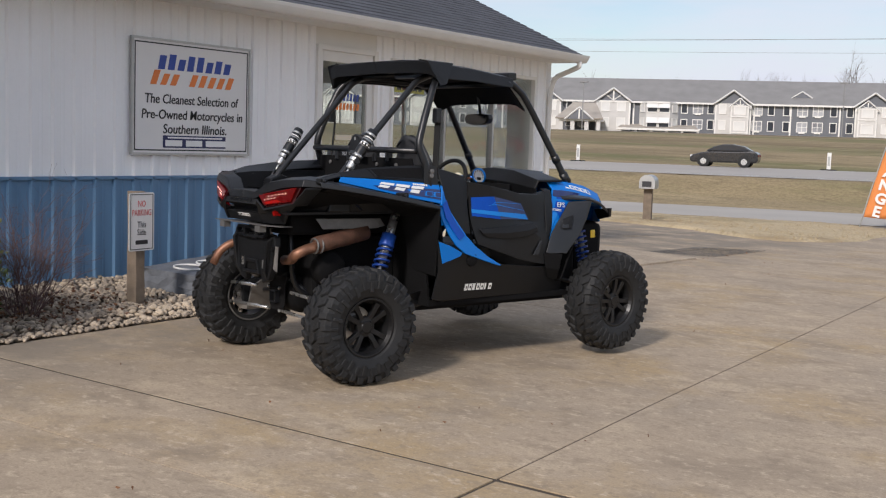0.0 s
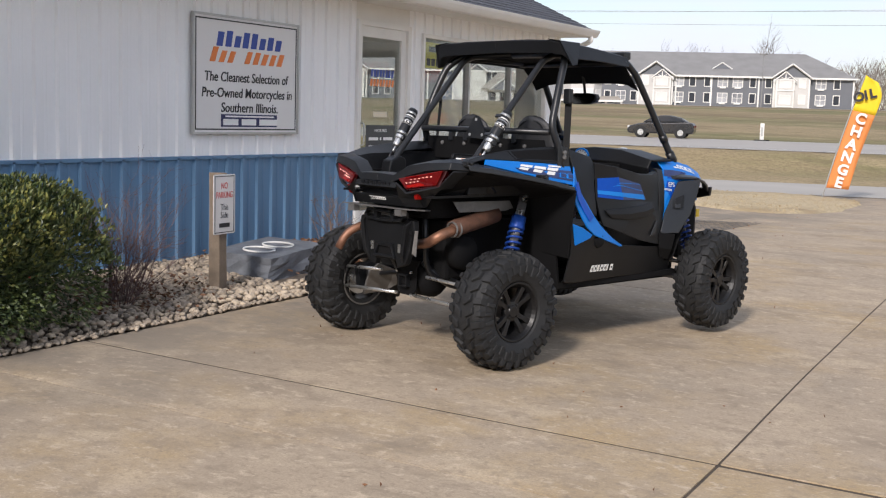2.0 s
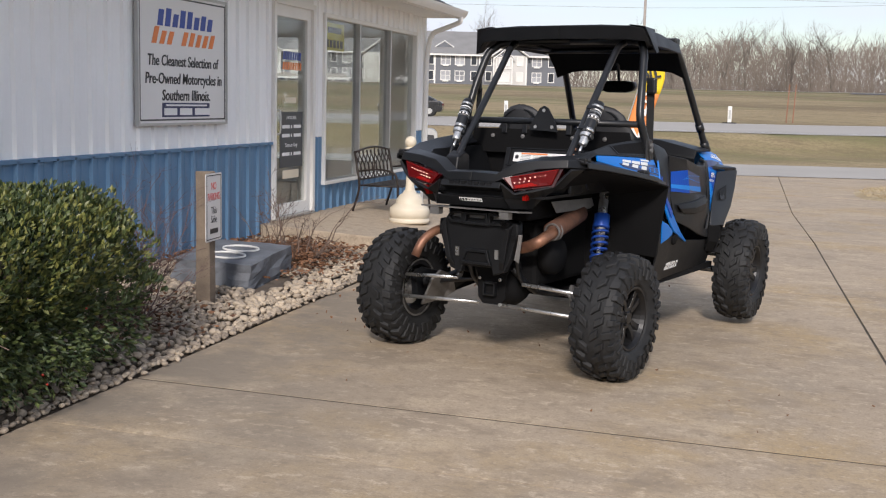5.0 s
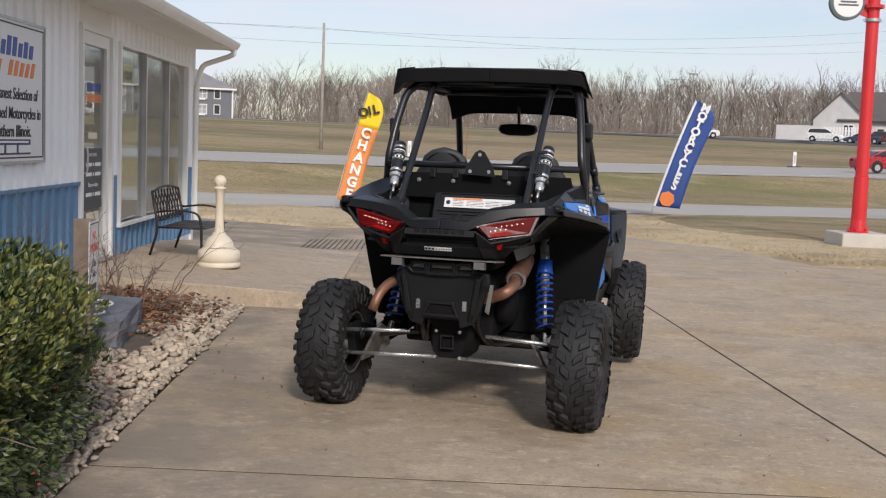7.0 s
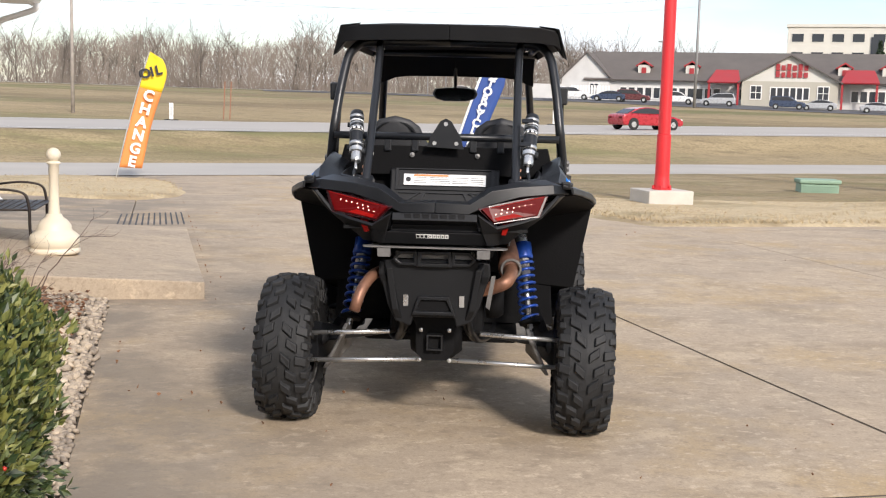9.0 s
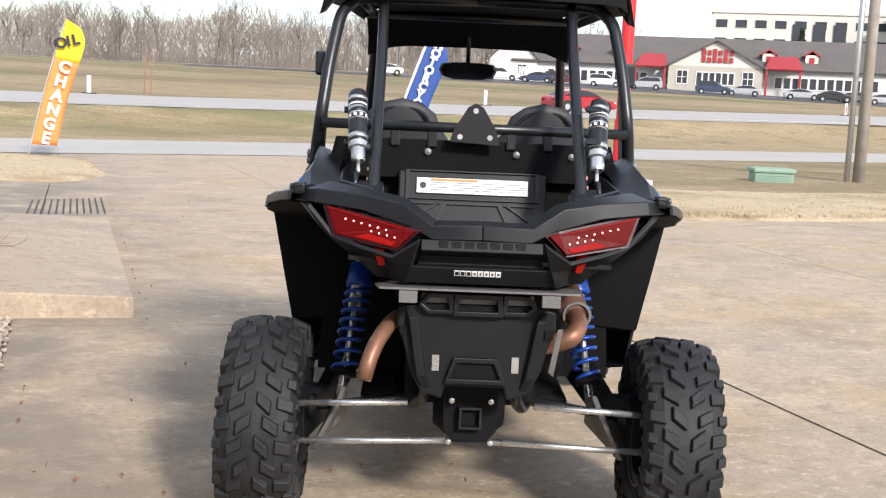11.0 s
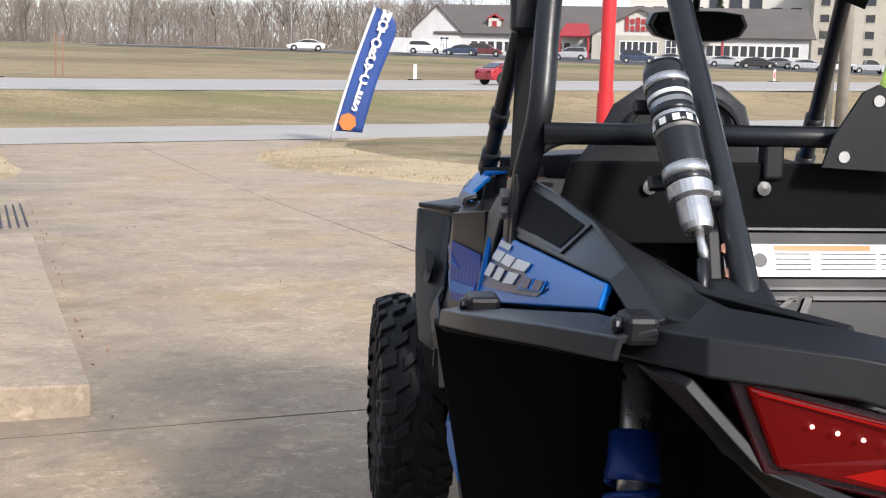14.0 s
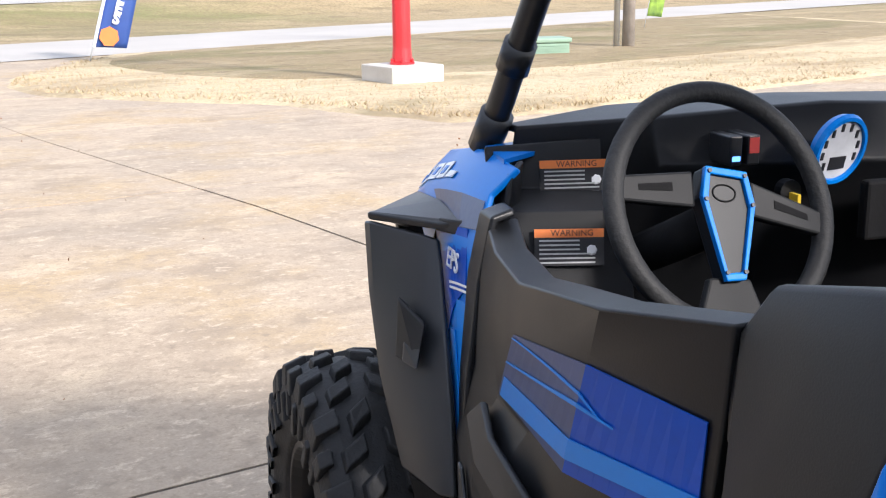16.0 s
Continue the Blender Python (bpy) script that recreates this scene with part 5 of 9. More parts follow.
for s in (1, -1):
    slab("guard_rib", [(gx + 0.03, 0.215, 0.83), (gx - 0.005, 0.2, 0.8), (gx, 0.17, 0.6), (gx + 0.03, 0.15, 0.55)], (0, 0.03, 0), GUARD, s, guard)
    part("guard_slot", box(bmesh.new(), gx + 0.022, gx + 0.028, s * 0.135 - 0.012, s * 0.135 + 0.012, 0.615, 0.67), ALU, guard)
    part("guard_bolt", box(bmesh.new(), gx + 0.02, gx + 0.028, s * 0.245 - 0.014, s * 0.245 + 0.014, 0.735, 0.765), LINER, guard)
    part("lip_bracket", box(bmesh.new(), -0.43, -0.38, s * 0.235 - 0.03, s * 0.235 + 0.03, 0.865, 0.905), DULL, car)
# cargo bed
bed = part("cargo_bed", box(bmesh.new(), -0.33, 0.6, -0.44, 0.44, 0.985, 1.0), PLASTIC, car)
for s in (1, -1):
    panel("bed_side", [[(-0.3, 0.3, 1.0), (-0.26, 0.38, 1.22)], [(0.0, 0.42, 1.0), (-0.06, 0.5, 1.23)], [(0.3, 0.44, 1.0), (0.3, 0.52, 1.24)], [(0.62, 0.44, 1.0), (0.62, 0.52, 1.24)]], PLASTIC, s, 0.015, bed)
    slab("post_foot", [(-0.02, 0.35, 1.0), (0.16, 0.35, 1.0), (0.16, 0.345, 1.2), (0.1, 0.345, 1.225), (0.02, 0.345, 1.19)], (0, 0.1, 0), PLASTIC_G, s, bed, bevel=0.012)
part("bed_wall", plate(bmesh.new(), [(-0.31, -0.28, 1.0), (-0.31, 0.28, 1.0), (-0.3, 0.2, 1.12), (-0.3, -0.2, 1.12)], (0.015, 0, 0)), PLASTIC, bed)
hatch = part("access_panel", plate(bmesh.new(), [(0.46, -0.3, 1.0), (0.46, 0.3, 1.0), (0.55, 0.3, 1.235), (0.55, -0.3, 1.235)], (0.03, 0, 0)), PLASTIC, bed, bevel=0.008)
HN = Vector((-0.235, 0, 0.09)).normalized()


def on_hatch(y, t, out=0.0):
    p = Vector((0.46, y, 1.0)).lerp(Vector((0.55, y, 1.235)), t) + HN * out
    return p


for y0, y1, t0, t1 in ((-0.27, 0.27, 0.98, 1.0), (-0.27, 0.27, 0.52, 0.54), (-0.27, -0.255, 0.54, 0.98), (0.255, 0.27, 0.54, 0.98), (-0.1, 0.1, 0.44, 0.47), (-0.14, 0.14, 0.12, 0.15), (-0.25, -0.13, 0.44, 0.47), (0.13, 0.25, 0.44, 0.47)):
    part("rib", plate(bmesh.new(), [on_hatch(y0, t0), on_hatch(y1, t0), on_hatch(y1, t1), on_hatch(y0, t1)], HN * 0.01), PLASTIC_G, hatch)
for s in (1, -1):
    for a, b in ((0.1, 0.14), (0.13, 0.25)):
        part("rib", plate(bmesh.new(), [on_hatch(s * a, 0.46), on_hatch(s * (a + 0.015), 0.46), on_hatch(s * (b + 0.015), 0.13), on_hatch(s * b, 0.13)], HN * 0.01), PLASTIC_G, hatch)
part("warning_strip", plate(bmesh.new(), [on_hatch(-0.225, 0.62), on_hatch(0.225, 0.62), on_hatch(0.225, 0.87), on_hatch(-0.225, 0.87)], HN * 0.012), DECAL, hatch, "white printed warning strip")
part("print_bar", plate(bmesh.new(), [on_hatch(-0.02, 0.82), on_hatch(0.17, 0.82), on_hatch(0.17, 0.86), on_hatch(-0.02, 0.86)], HN * 0.0135), ORANGE_INK, hatch)
for t in (0.67, 0.71, 0.75, 0.79):
    for y0, y1 in ((0.1, 0.17), (-0.03, 0.08), (-0.13, -0.04), (-0.21, -0.14)):
        part("print_bar", plate(bmesh.new(), [on_hatch(y0, t), on_hatch(y1, t), on_hatch(y1, t + 0.009), on_hatch(y0, t + 0.009)], HN * 0.0132), BLACK_INK, hatch)
tag = part("hang_tag", plate(bmesh.new(), [(0.262, -0.252, 1.001), (0.27, -0.284, 1.001), (0.3, -0.292, 1.062), (0.292, -0.26, 1.062)], (0.0012, 0, 0)), DECAL, bed, "small white printed tag standing in the bed")
part("print_bar", plate(bmesh.new(), [(0.2865, -0.2585, 1.052), (0.2945, -0.29, 1.052), (0.2985, -0.291, 1.06), (0.2905, -0.2595, 1.06)], (-0.001, 0, 0)), ORANGE_INK, tag)
for k in range(3):
    z = 1.015 + 0.011 * k
    x = 0.262 + 0.03 * (z - 1.001) / 0.061
    part("print_bar", plate(bmesh.new(), [(x + 0.001, -0.2555 - 0.0025 * k, z), (x + 0.0065, -0.2805 - 0.0025 * k, z), (x + 0.0085, -0.281 - 0.0025 * k, z + 0.004), (x + 0.003, -0.256 - 0.0025 * k, z + 0.004)], (-0.001, 0, 0)), BLACK_INK, tag)
part("pictogram", lathe(bmesh.new(), [(0, 0), (0.014, 0), (0.014, 0.0015), (0, 0.0015)], 16, "z", face_frame(on_hatch(0.2, 0.745, 0.012), (0, -1, 0), (0.36, 0, 0.93))), BLACK_INK, hatch)
# cage
for s in (1, -1):
    pipe("cage_hoop", [(0.665, 0.648, 1.14), (0.63, 0.645, 1.3), (0.565, 0.622, 1.45), (0.64, 0.6, 1.66), (0.73, 0.568, 1.86), (0.82, 0.5, 1.935), (0.84, 0.0, 1.94)], 0.025, CAGE, s, cut=0.3)
    pipe("cage_brace", [(0.03, 0.382, 1.1), (0.09, 0.382, 1.22), (0.6, 0.385, 1.76), (0.72, 0.39, 1.89), (0.84, 0.4, 1.935)], 0.022, CAGE, s, cut=0.3)
    pipe("cage_pillar", [(2.16, 0.54, 1.08), (2.08, 0.525, 1.21), (1.67, 0.458, 1.83), (1.52, 0.47, 1.92), (0.84, 0.5, 1.935)], 0.024, CAGE, s, cut=0.22)
    pipe("pillar_sleeve", [(2.085, 0.526, 1.205), (2.04, 0.518, 1.27)], 0.031, CAGE, s)
    pipe("pillar_clamp", [(1.985, 0.509, 1.354), (1.955, 0.504, 1.4)], 0.030, CAGE, s)
    for x, z in ((0.135, 1.225), (0.16, 1.26)):
        part("bolt", lathe(bmesh.new(), [(0, 0), (0.011, 0), (0.011, 0.01), (0, 0.012)], 6, "x", pose(x - 0.022, 0.40 * s, z, 0, -30, 180)), RUST, car)
    for z in (1.25, 1.28):
        part("bolt", lathe(bmesh.new(), [(0, 0), (0.016, 0), (0.016, 0.014), (0, 0.018)], 8, "y", pose(0.655, 0.668 * s, z, 0, 0, 0 if s > 0 else 180)), DULL, car)
    slab("hoop_bracket", [(0.60, 0.65, 1.33), (0.70, 0.65, 1.31), (0.74, 0.655, 1.14), (0.60, 0.655, 1.14)], (0, 0.014, 0), CAGE, s)
    # reservoir clamped to the brace
    a, b = Vector((0.172, 0.447 * s, 1.335)), Vector((0.32, 0.4635 * s, 1.544))
    res = new("shock_reservoir")
    res.parent = car
    res.matrix_basis = Matrix.Translation(a) @ (b - a).to_track_quat("Z", "Y").to_matrix().to_4x4()
    H = (b - a).length
    part("canister", lathe(bmesh.new(), [(0, 0.02), (0.0345, 0.02), (0.036, 0.03), (0.036, H - 0.02), (0.032, H - 0.005), (0, H)], 24), CAGE, res, smooth=True)
    for z0, z1 in ((0.035, 0.055), (H - 0.05, H - 0.035)):
        part("band", lathe(bmesh.new(), [(0.036, z0), (0.038, z0), (0.038, z1), (0.036, z1)], 24), ALU, res, smooth=True)
    part("label_band", lathe(bmesh.new(), [(0.0361, 0.118), (0.0366, 0.118), (0.0366, 0.176), (0.0361, 0.176)], 24), ALU, res, "silver printed band", smooth=True)
    for z0, z1, m2 in ((0.125, 0.143, CAGE), (0.15, 0.166, CAGE), (0.182, 0.19, DECAL)):
        part("label_stripe", lathe(bmesh.new(), [(0.0366, z0), (0.037, z0), (0.037, z1), (0.0366, z1)], 24), m2, res, smooth=True)
    for k in range(10):
        a2 = 2 * math.pi * k / 10
        part("print_bar", box(bmesh.new(), 0.0368, 0.0373, -0.007, 0.005, 0.128, 0.14, pose(0, 0, 0, 0, 0, math.degrees(a2))), DECAL, res)
    part("end_cap", lathe(bmesh.new(), [(0, -0.055), (0.022, -0.055), (0.026, -0.045), (0.027, -0.005), (0.036, 0.0), (0.0372, 0.022), (0, 0.022)], 24), ALU, res, smooth=False)
    part("knob", lathe(bmesh.new(), [(0, 0), (0.02, 0), (0.02, 0.014), (0.016, 0.02), (0, 0.02)], 16, "x", pose(-0.027, 0, 0.006, 0, 0, 180)), CAGE, res)
    part("fitting", lathe(bmesh.new(), [(0, -0.105), (0.007, -0.105), (0.009, -0.09), (0.007, -0.075), (0.009, -0.05), (0, -0.05)], 10), ALU, res, smooth=True)
    for z in (0.05, H - 0.06):
        part("clamp", box(bmesh.new(), -0.01, 0.05, -0.042, -0.028, z - 0.012, z + 0.012) if s > 0 else box(bmesh.new(), -0.01, 0.05, 0.028, 0.042, z - 0.012, z + 0.012), CAGE, res, bevel=0.003)
    pipe("hose", [(0.11, 0.445, 1.25), (0.08, 0.45, 1.2), (0.13, 0.46, 1.1), (0.25, 0.44, 1.02)], 0.009, CAGE, s)
pipe("cage_bar", [(0.553, -0.618, 1.412), (0.553, 0.618, 1.412)], 0.021, CAGE)
pipe("cage_bar", [(1.47, -0.51, 1.905), (1.47, 0.51, 1.905)], 0.02, CAGE)
slab("harness_plate", [(0.555, -0.56, 1.36), (0.555, 0.56, 1.36), (0.575, 0.6, 1.2), (0.575, -0.6, 1.2)], (0.02, 0, 0), LINER)
for y in (-0.4, -0.175, 0.185, 0.41):
    part("bolt", lathe(bmesh.new(), [(0, 0), (0.014, 0), (0.014, 0.008), (0, 0.012)], 10, "x", pose(0.56, y, 1.312, 0, 0, 180)), DULL, car)
for y in (-0.3, -0.15, 0.17, 0.32):
    part("clip", box(bmesh.new(), 0.545, 0.585, y - 0.02, y + 0.02, 1.33, 1.4), CAGE, car, bevel=0.006)
part("tow_lug", plate(bmesh.new(), [(0.487, y, z) for y, z in ((-0.10, 1.35), (-0.085, 1.41), (-0.03, 1.50), (0.0, 1.515), (0.03, 1.50), (0.085, 1.41), (0.10, 1.36))], (0.008, 0, 0)), CAGE, car, "black triangular bracket plate")
for y, z in ((0.0, 1.485), (-0.06, 1.38), (0.06, 1.38)):
    part("lug_hole", lathe(bmesh.new(), [(0, 0), (0.011, 0), (0.011, 0.002), (0, 0.002)], 12, "x", pose(0.486, y, z, 0, 0, 180)), STEEL, car)
# roof
top_r, top_f = [(0.66, 0.0, 2.03), (0.655, 0.3, 2.03), (0.65, 0.5, 2.02), (0.66, 0.58, 2.005)], [(1.56, 0.0, 1.975), (1.55, 0.3, 1.97), (1.54, 0.44, 1.96), (1.53, 0.49, 1.945)]
roofp = new("roof_panel")
roofp.parent = car
for s in (1, -1):
    mid = [tuple(Vector(a).lerp(Vector(b), 0.5) + Vector((0, 0, 0.01))) for a, b in zip(top_r, top_f)]
    skirt = [[(0.72, 0.62, 1.9), (1.1, 0.57, 1.9), (1.5, 0.52, 1.88)], [(0.66, 0.58, 2.005), tuple(Vector(mid[3])), (1.53, 0.49, 1.945)]]
    panel("roof_sheet", [top_r, mid, top_f], PLASTIC, s, 0.012, roofp)
    panel("roof_side", skirt, PLASTIC, s, 0.01, roofp)
    panel("roof_rear", [[(0.655, 0.0, 2.03), (0.65, 0.5, 2.02), (0.66, 0.58, 2.005), (0.67, 0.6, 1.98)], [(0.67, 0.0, 1.945), (0.67, 0.5, 1.935), (0.69, 0.585, 1.925), (0.71, 0.62, 1.9)]], PLASTIC, s, 0.01, roofp)
    panel("roof_lining", [[(0.72, 0.0, 1.965), (0.72, 0.45, 1.955)], [(1.1, 0.0, 1.97), (1.1, 0.45, 1.955)], [(1.5, 0.0, 1.93), (1.5, 0.43, 1.92)]], LINER, s, 0.006, roofp)
for s in (1, -1):
    panel("roof_visor", [[(1.46, 0.0, 1.94), (1.46, 0.3, 1.935), (1.46, 0.44, 1.925), (1.47, 0.5, 1.9)], [(1.60, 0.0, 1.845), (1.60, 0.3, 1.84), (1.6, 0.41, 1.83), (1.58, 0.495, 1.80)], [(1.675, 0.0, 1.778), (1.675, 0.3, 1.775), (1.67, 0.385, 1.765), (1.65, 0.5, 1.72)]], LINER, s, 0.01, roofp)
    slab("roof_fin", [(0.645, 0.5, 2.025), (0.64, 0.605, 2.012), (0.72, 0.655, 1.85), (0.78, 0.645, 1.86), (0.9, 0.56, 2.01)], (0.0, -0.012, 0.004), PLASTIC, s, roofp)
part("light_bar", box(bmesh.new(), 1.5, 1.57, -0.48, 0.48, 1.935, 1.99), CAGE, roofp, bevel=0.01)
# mirror
def mirror_line(k):
    return [(y * k, 1.655 + (z - 1.655) * k) for y, z in ((-0.145, 1.66), (-0.125, 1.63), (-0.07, 1.615), (0.07, 1.615), (0.125, 1.63), (0.145, 1.66), (0.13, 1.692), (0.06, 1.70), (-0.06, 1.70), (-0.13, 1.692))]


mir = part("rear_mirror", plate(bmesh.new(), [(1.61, y, z) for y, z in mirror_line(1)], (0.045, 0, 0)), CAGE, car, bevel=0.006)
MIRROR = material("mirror", (0.2, 0.21, 0.22), 0.08, 1.0, vary=0.02, bump=0)
part("mirror_face", plate(bmesh.new(), [(1.604 + (z - 1.655) * 0.2, y, z) for y, z in mirror_line(0.9)], (-0.002, 0, 0)), MIRROR, mir)
pipe("mirror_stem", [(1.65, 0, 1.69), (1.6, 0, 1.91)], 0.011, CAGE)
# seats
for s in (1, -1):
    seat = new("seat")
    seat.parent = car
    seat.matrix_basis = pose(0, 0.30 * s, 0)
    rows = []
    for z, x, w, d in ((0.6, 0.98, 0.2, 0.1), (0.75, 0.93, 0.23, 0.1), (1.0, 0.86, 0.25, 0.1), (1.2, 0.81, 0.25, 0.09), (1.32, 0.78, 0.22, 0.08), (1.4, 0.76, 0.165, 0.075), (1.48, 0.74, 0.14, 0.07), (1.52, 0.73, 0.085, 0.05)):
        rows.append([(x + d * (0.15 * abs(math.cos(t))) + (d / 2) * math.sin(t) * (1 if math.sin(t) > 0 else 1), w * math.cos(t), z + (0.0 if z < 1.45 else -0.02 * abs(math.cos(t)))) for t in (2 * math.pi * k / 16 for k in range(16))])
    bm = bmesh.new()
    rings = [[bm.verts.new(p) for p in r] for r in rows]
    for a, b in zip(rings, rings[1:]):
        for k in range(16):
            bm.faces.new((a[k], a[(k + 1) % 16], b[(k + 1) % 16], b[k]))
    bm.faces.new(rings[0])
    bm.faces.new(rings[-1])
    part("backrest", bm, SEATM, seat, smooth=True)
    part("piping", tube(bmesh.new(), [(0.715, 0.12 * math.cos(t), 1.40 + 0.085 * math.sin(t)) for t in spread(0, math.pi, 14)], 0.007, 6), PLASTIC_G, seat)
    part("cushion", box(bmesh.new(), 0.92, 1.42, -0.24, 0.24, 0.62, 0.78), SEATM, seat, bevel=0.05)
    # shoulder belt on the hoop
    bm = bmesh.new()
    plate(bm, [(0.72, 0.60 * s - 0.3 * s, 1.62), (0.735, 0.645 * s - 0.3 * s, 1.62), (0.72, 0.66 * s - 0.3 * s, 1.2), (0.7, 0.62 * s - 0.3 * s, 1.2)], (0.004, 0, 0))
    part("belt", bm, WEBBING, seat)
    part("belt_guide", box(bmesh.new(), 0.69, 0.73, s * 0.335 - 0.03, s * 0.335 + 0.03, 1.6, 1.7), CAGE, seat, bevel=0.01)
# cockpit
part("floor_pan", box(bmesh.new(), 0.7, 2.05, -0.62, 0.62, 0.36, 0.4), LINER, car)
part("firewall", plate(bmesh.new(), [(0.7, -0.62, 0.4), (0.7, 0.62, 0.4), (0.64, 0.56, 1.2), (0.64, -0.56, 1.2)], (0.02, 0, 0)), LINER, car)
part("console", box(bmesh.new(), 0.9, 1.8, -0.08, 0.08, 0.4, 0.72), PLASTIC, car, bevel=0.03)
dash = panel("dashboard", [
    [(1.98, -0.6, 1.22), (2.0, -0.3, 1.28), (2.0, 0.0, 1.29), (2.05, 0.3, 1.275), (2.05, 0.5, 1.25)],
    [(1.80, -0.58, 1.22), (1.78, -0.3, 1.285), (1.83, 0.0, 1.295), (1.89, 0.3, 1.275), (2.01, 0.5, 1.25)],
    [(1.78, -0.57, 1.16), (1.74, -0.3, 1.2), (1.80, 0.0, 1.2), (1.88, 0.3, 1.19), (2.03, 0.5, 1.17)],
    [(1.82, -0.56, 1.0), (1.8, -0.3, 1.05), (1.84, 0.0, 1.05), (1.95, 0.3, 1.02), (2.05, 0.5, 1.02)],
    [(1.95, -0.55, 0.7), (1.92, -0.3, 0.78), (1.9, 0.0, 0.8), (2.02, 0.3, 0.75), (2.08, 0.5, 0.75)]], PLASTIC, 1, 0.016, bevel=0.008)
part("cowl_edge", plate(bmesh.new(), [(1.84, 0.555, 1.214), (1.965, 0.545, 1.219), (2.02, 0.33, 1.226), (1.985, 0.33, 1.222)], (0, 0, 0.008)), BLUE, car)
gm = pose(1.645, 0.048, 1.241, 0, -14, 14) @ Matrix.Scale(0.94, 4)
gauge = part("speed_dial", lathe(bmesh.new(), [(0, 0), (0.062, 0), (0.066, 0.012), (0.062, 0.02), (0.055, 0.02), (0.053, 0.012), (0, 0.012)], 32, "x", gm @ pose(0, 0, 0, 0, 0, 180)), BLUE, car, "blue-ringed round speed dial", smooth=False)
part("dial_face", lathe(bmesh.new(), [(0, 0.013), (0.0535, 0.013), (0.0535, 0.0145), (0, 0.0145)], 32, "x", gm @ pose(0, 0, 0, 0, 0, 180)), DIAL, gauge)
for k in range(9):
    t = radians(220 - 30 * k)
    part("tick", box(bmesh.new(), -0.0165, -0.0145, -0.003, 0.003, -0.007, 0.007, gm @ Matrix.Translation((0, 0.043 * math.cos(t) * -1, 0.043 * math.sin(t)))), BLACK_INK, gauge)
part("dial_screen", box(bmesh.new(), -0.0165, -0.0145, -0.02, 0.02, -0.035, -0.012, gm), BLACK_INK, gauge)
for y, mt in ((0.202, BLUE_GLOW), (0.169, RED_INK)):
    sw = part("switch", box(bmesh.new(), 1.69, 1.76, y - 0.012, y + 0.012, 1.212, 1.262), CAGE, car, bevel=0.003)
    part("switch_lamp", box(bmesh.new(), 1.688, 1.692, y - 0.007, y + 0.007, 1.22, 1.228) if mt is BLUE_GLOW else box(bmesh.new(), 1.688, 1.692, y - 0.009, y + 0.009, 1.232, 1.258), mt, sw)
part("ignition", lathe(bmesh.new(), [(0, 0), (0.02, 0), (0.02, 0.02), (0, 0.02)], 16, "x", pose(1.69, 0.107, 1.166, 0, 0, 180)), CAGE, car)
part("key", box(bmesh.new(), 1.645, 1.672, 0.104, 0.110, 1.125, 1.165), YELLOW, car)
part("dash_pocket", box(bmesh.new(), 1.725, 1.75, -0.35, 0.02, 1.08, 1.18), LINER, car, bevel=0.006)
# printed warning labels on the left end of the dash
panel("dash_side", [[(1.93, 0.56, 1.23), (1.865, 0.36, 1.245)], [(1.905, 0.56, 1.15), (1.845, 0.36, 1.15)], [(1.785, 0.58, 1.135), (1.735, 0.38, 1.135)], [(1.74, 0.60, 0.98), (1.69, 0.38, 0.98)], [(1.8, 0.6, 0.75), (1.8, 0.38, 0.75)]], PLASTIC, 1, 0.012, bevel=0.004)
panel("dash_ledge", [[(1.80, 0.565, 1.205), (1.84, 0.53, 1.22)], [(1.79, 0.585, 1.08), (1.82, 0.55, 1.08)], [(1.75, 0.61, 0.95), (1.78, 0.57, 0.95)]], PLASTIC_G, 1, 0.012)
for (x, y, z), w, h, along, upward in (((1.847, 0.424, 1.182), 0.118, 0.06, (-0.32, -1, 0.02), (0.12, 0, 1)), ((1.724, 0.484, 1.09), 0.114, 0.06, (-0.3, -1, 0), (0.3, 0, 1))):
    f = face_frame((x, y, z), along, upward)
    lab = part("warning_label", box(bmesh.new(), -w / 2, w / 2, -h / 2, h / 2, 0, 0.002), BLACK_INK, car, "black label with orange warning head", m=f)
    part("label_head", box(bmesh.new(), -w / 2, w / 2, h / 2 - 0.014, h / 2, 0.002, 0.003), ORANGE_INK, lab)
    letters("WARNING", 0.0145, BLACK_INK, lab, Matrix.Translation((0.005, h / 2 - 0.007, 0.0032)), "lettering", 0.0003)
    for k in range(6):
        part("print_bar", box(bmesh.new(), -w / 2 + 0.008, w / 2 - (0.04 if k < 3 else 0.015), h / 2 - 0.0205 - 0.0072 * k, h / 2 - 0.0178 - 0.0072 * k, 0.002, 0.0028), STEEL, lab)
    part("pictogram", lathe(bmesh.new(), [(0, 0.002), (0.009, 0.002), (0.006, 0.003), (0, 0.003)], 7, "z", Matrix.Translation((w / 2 - 0.02, h / 2 - 0.035, 0))), WHITE_INK, lab)
# steering wheel
SW = face_frame((1.54, 0.315, 1.18), (0.03, -1, -0.13), (0.42, 0, 0.91))
steer = new("steering_wheel")
steer.parent = car
steer.matrix_basis = SW
part("wheel_rim", tube(bmesh.new(), [(0.184 * math.cos(t), 0.184 * math.sin(t), 0.0) for t in (2 * math.pi * k / 48 for k in range(48))], 0.0165, 12, close=True), RUBBER, steer, "black grippy rim", smooth=True)
hub_out = [(-0.036, 0.058), (0.036, 0.052), (0.046, 0.0), (0.018, -0.115), (-0.016, -0.118), (-0.046, 0.01)]
bm = plate(bmesh.new(), [(x * 0.98, y, -0.015) for x, y in hub_out], (0, 0, 0.03))
part("hub_pad", bm, PLASTIC_G, steer, bevel=0.004)
bm = bmesh.new()
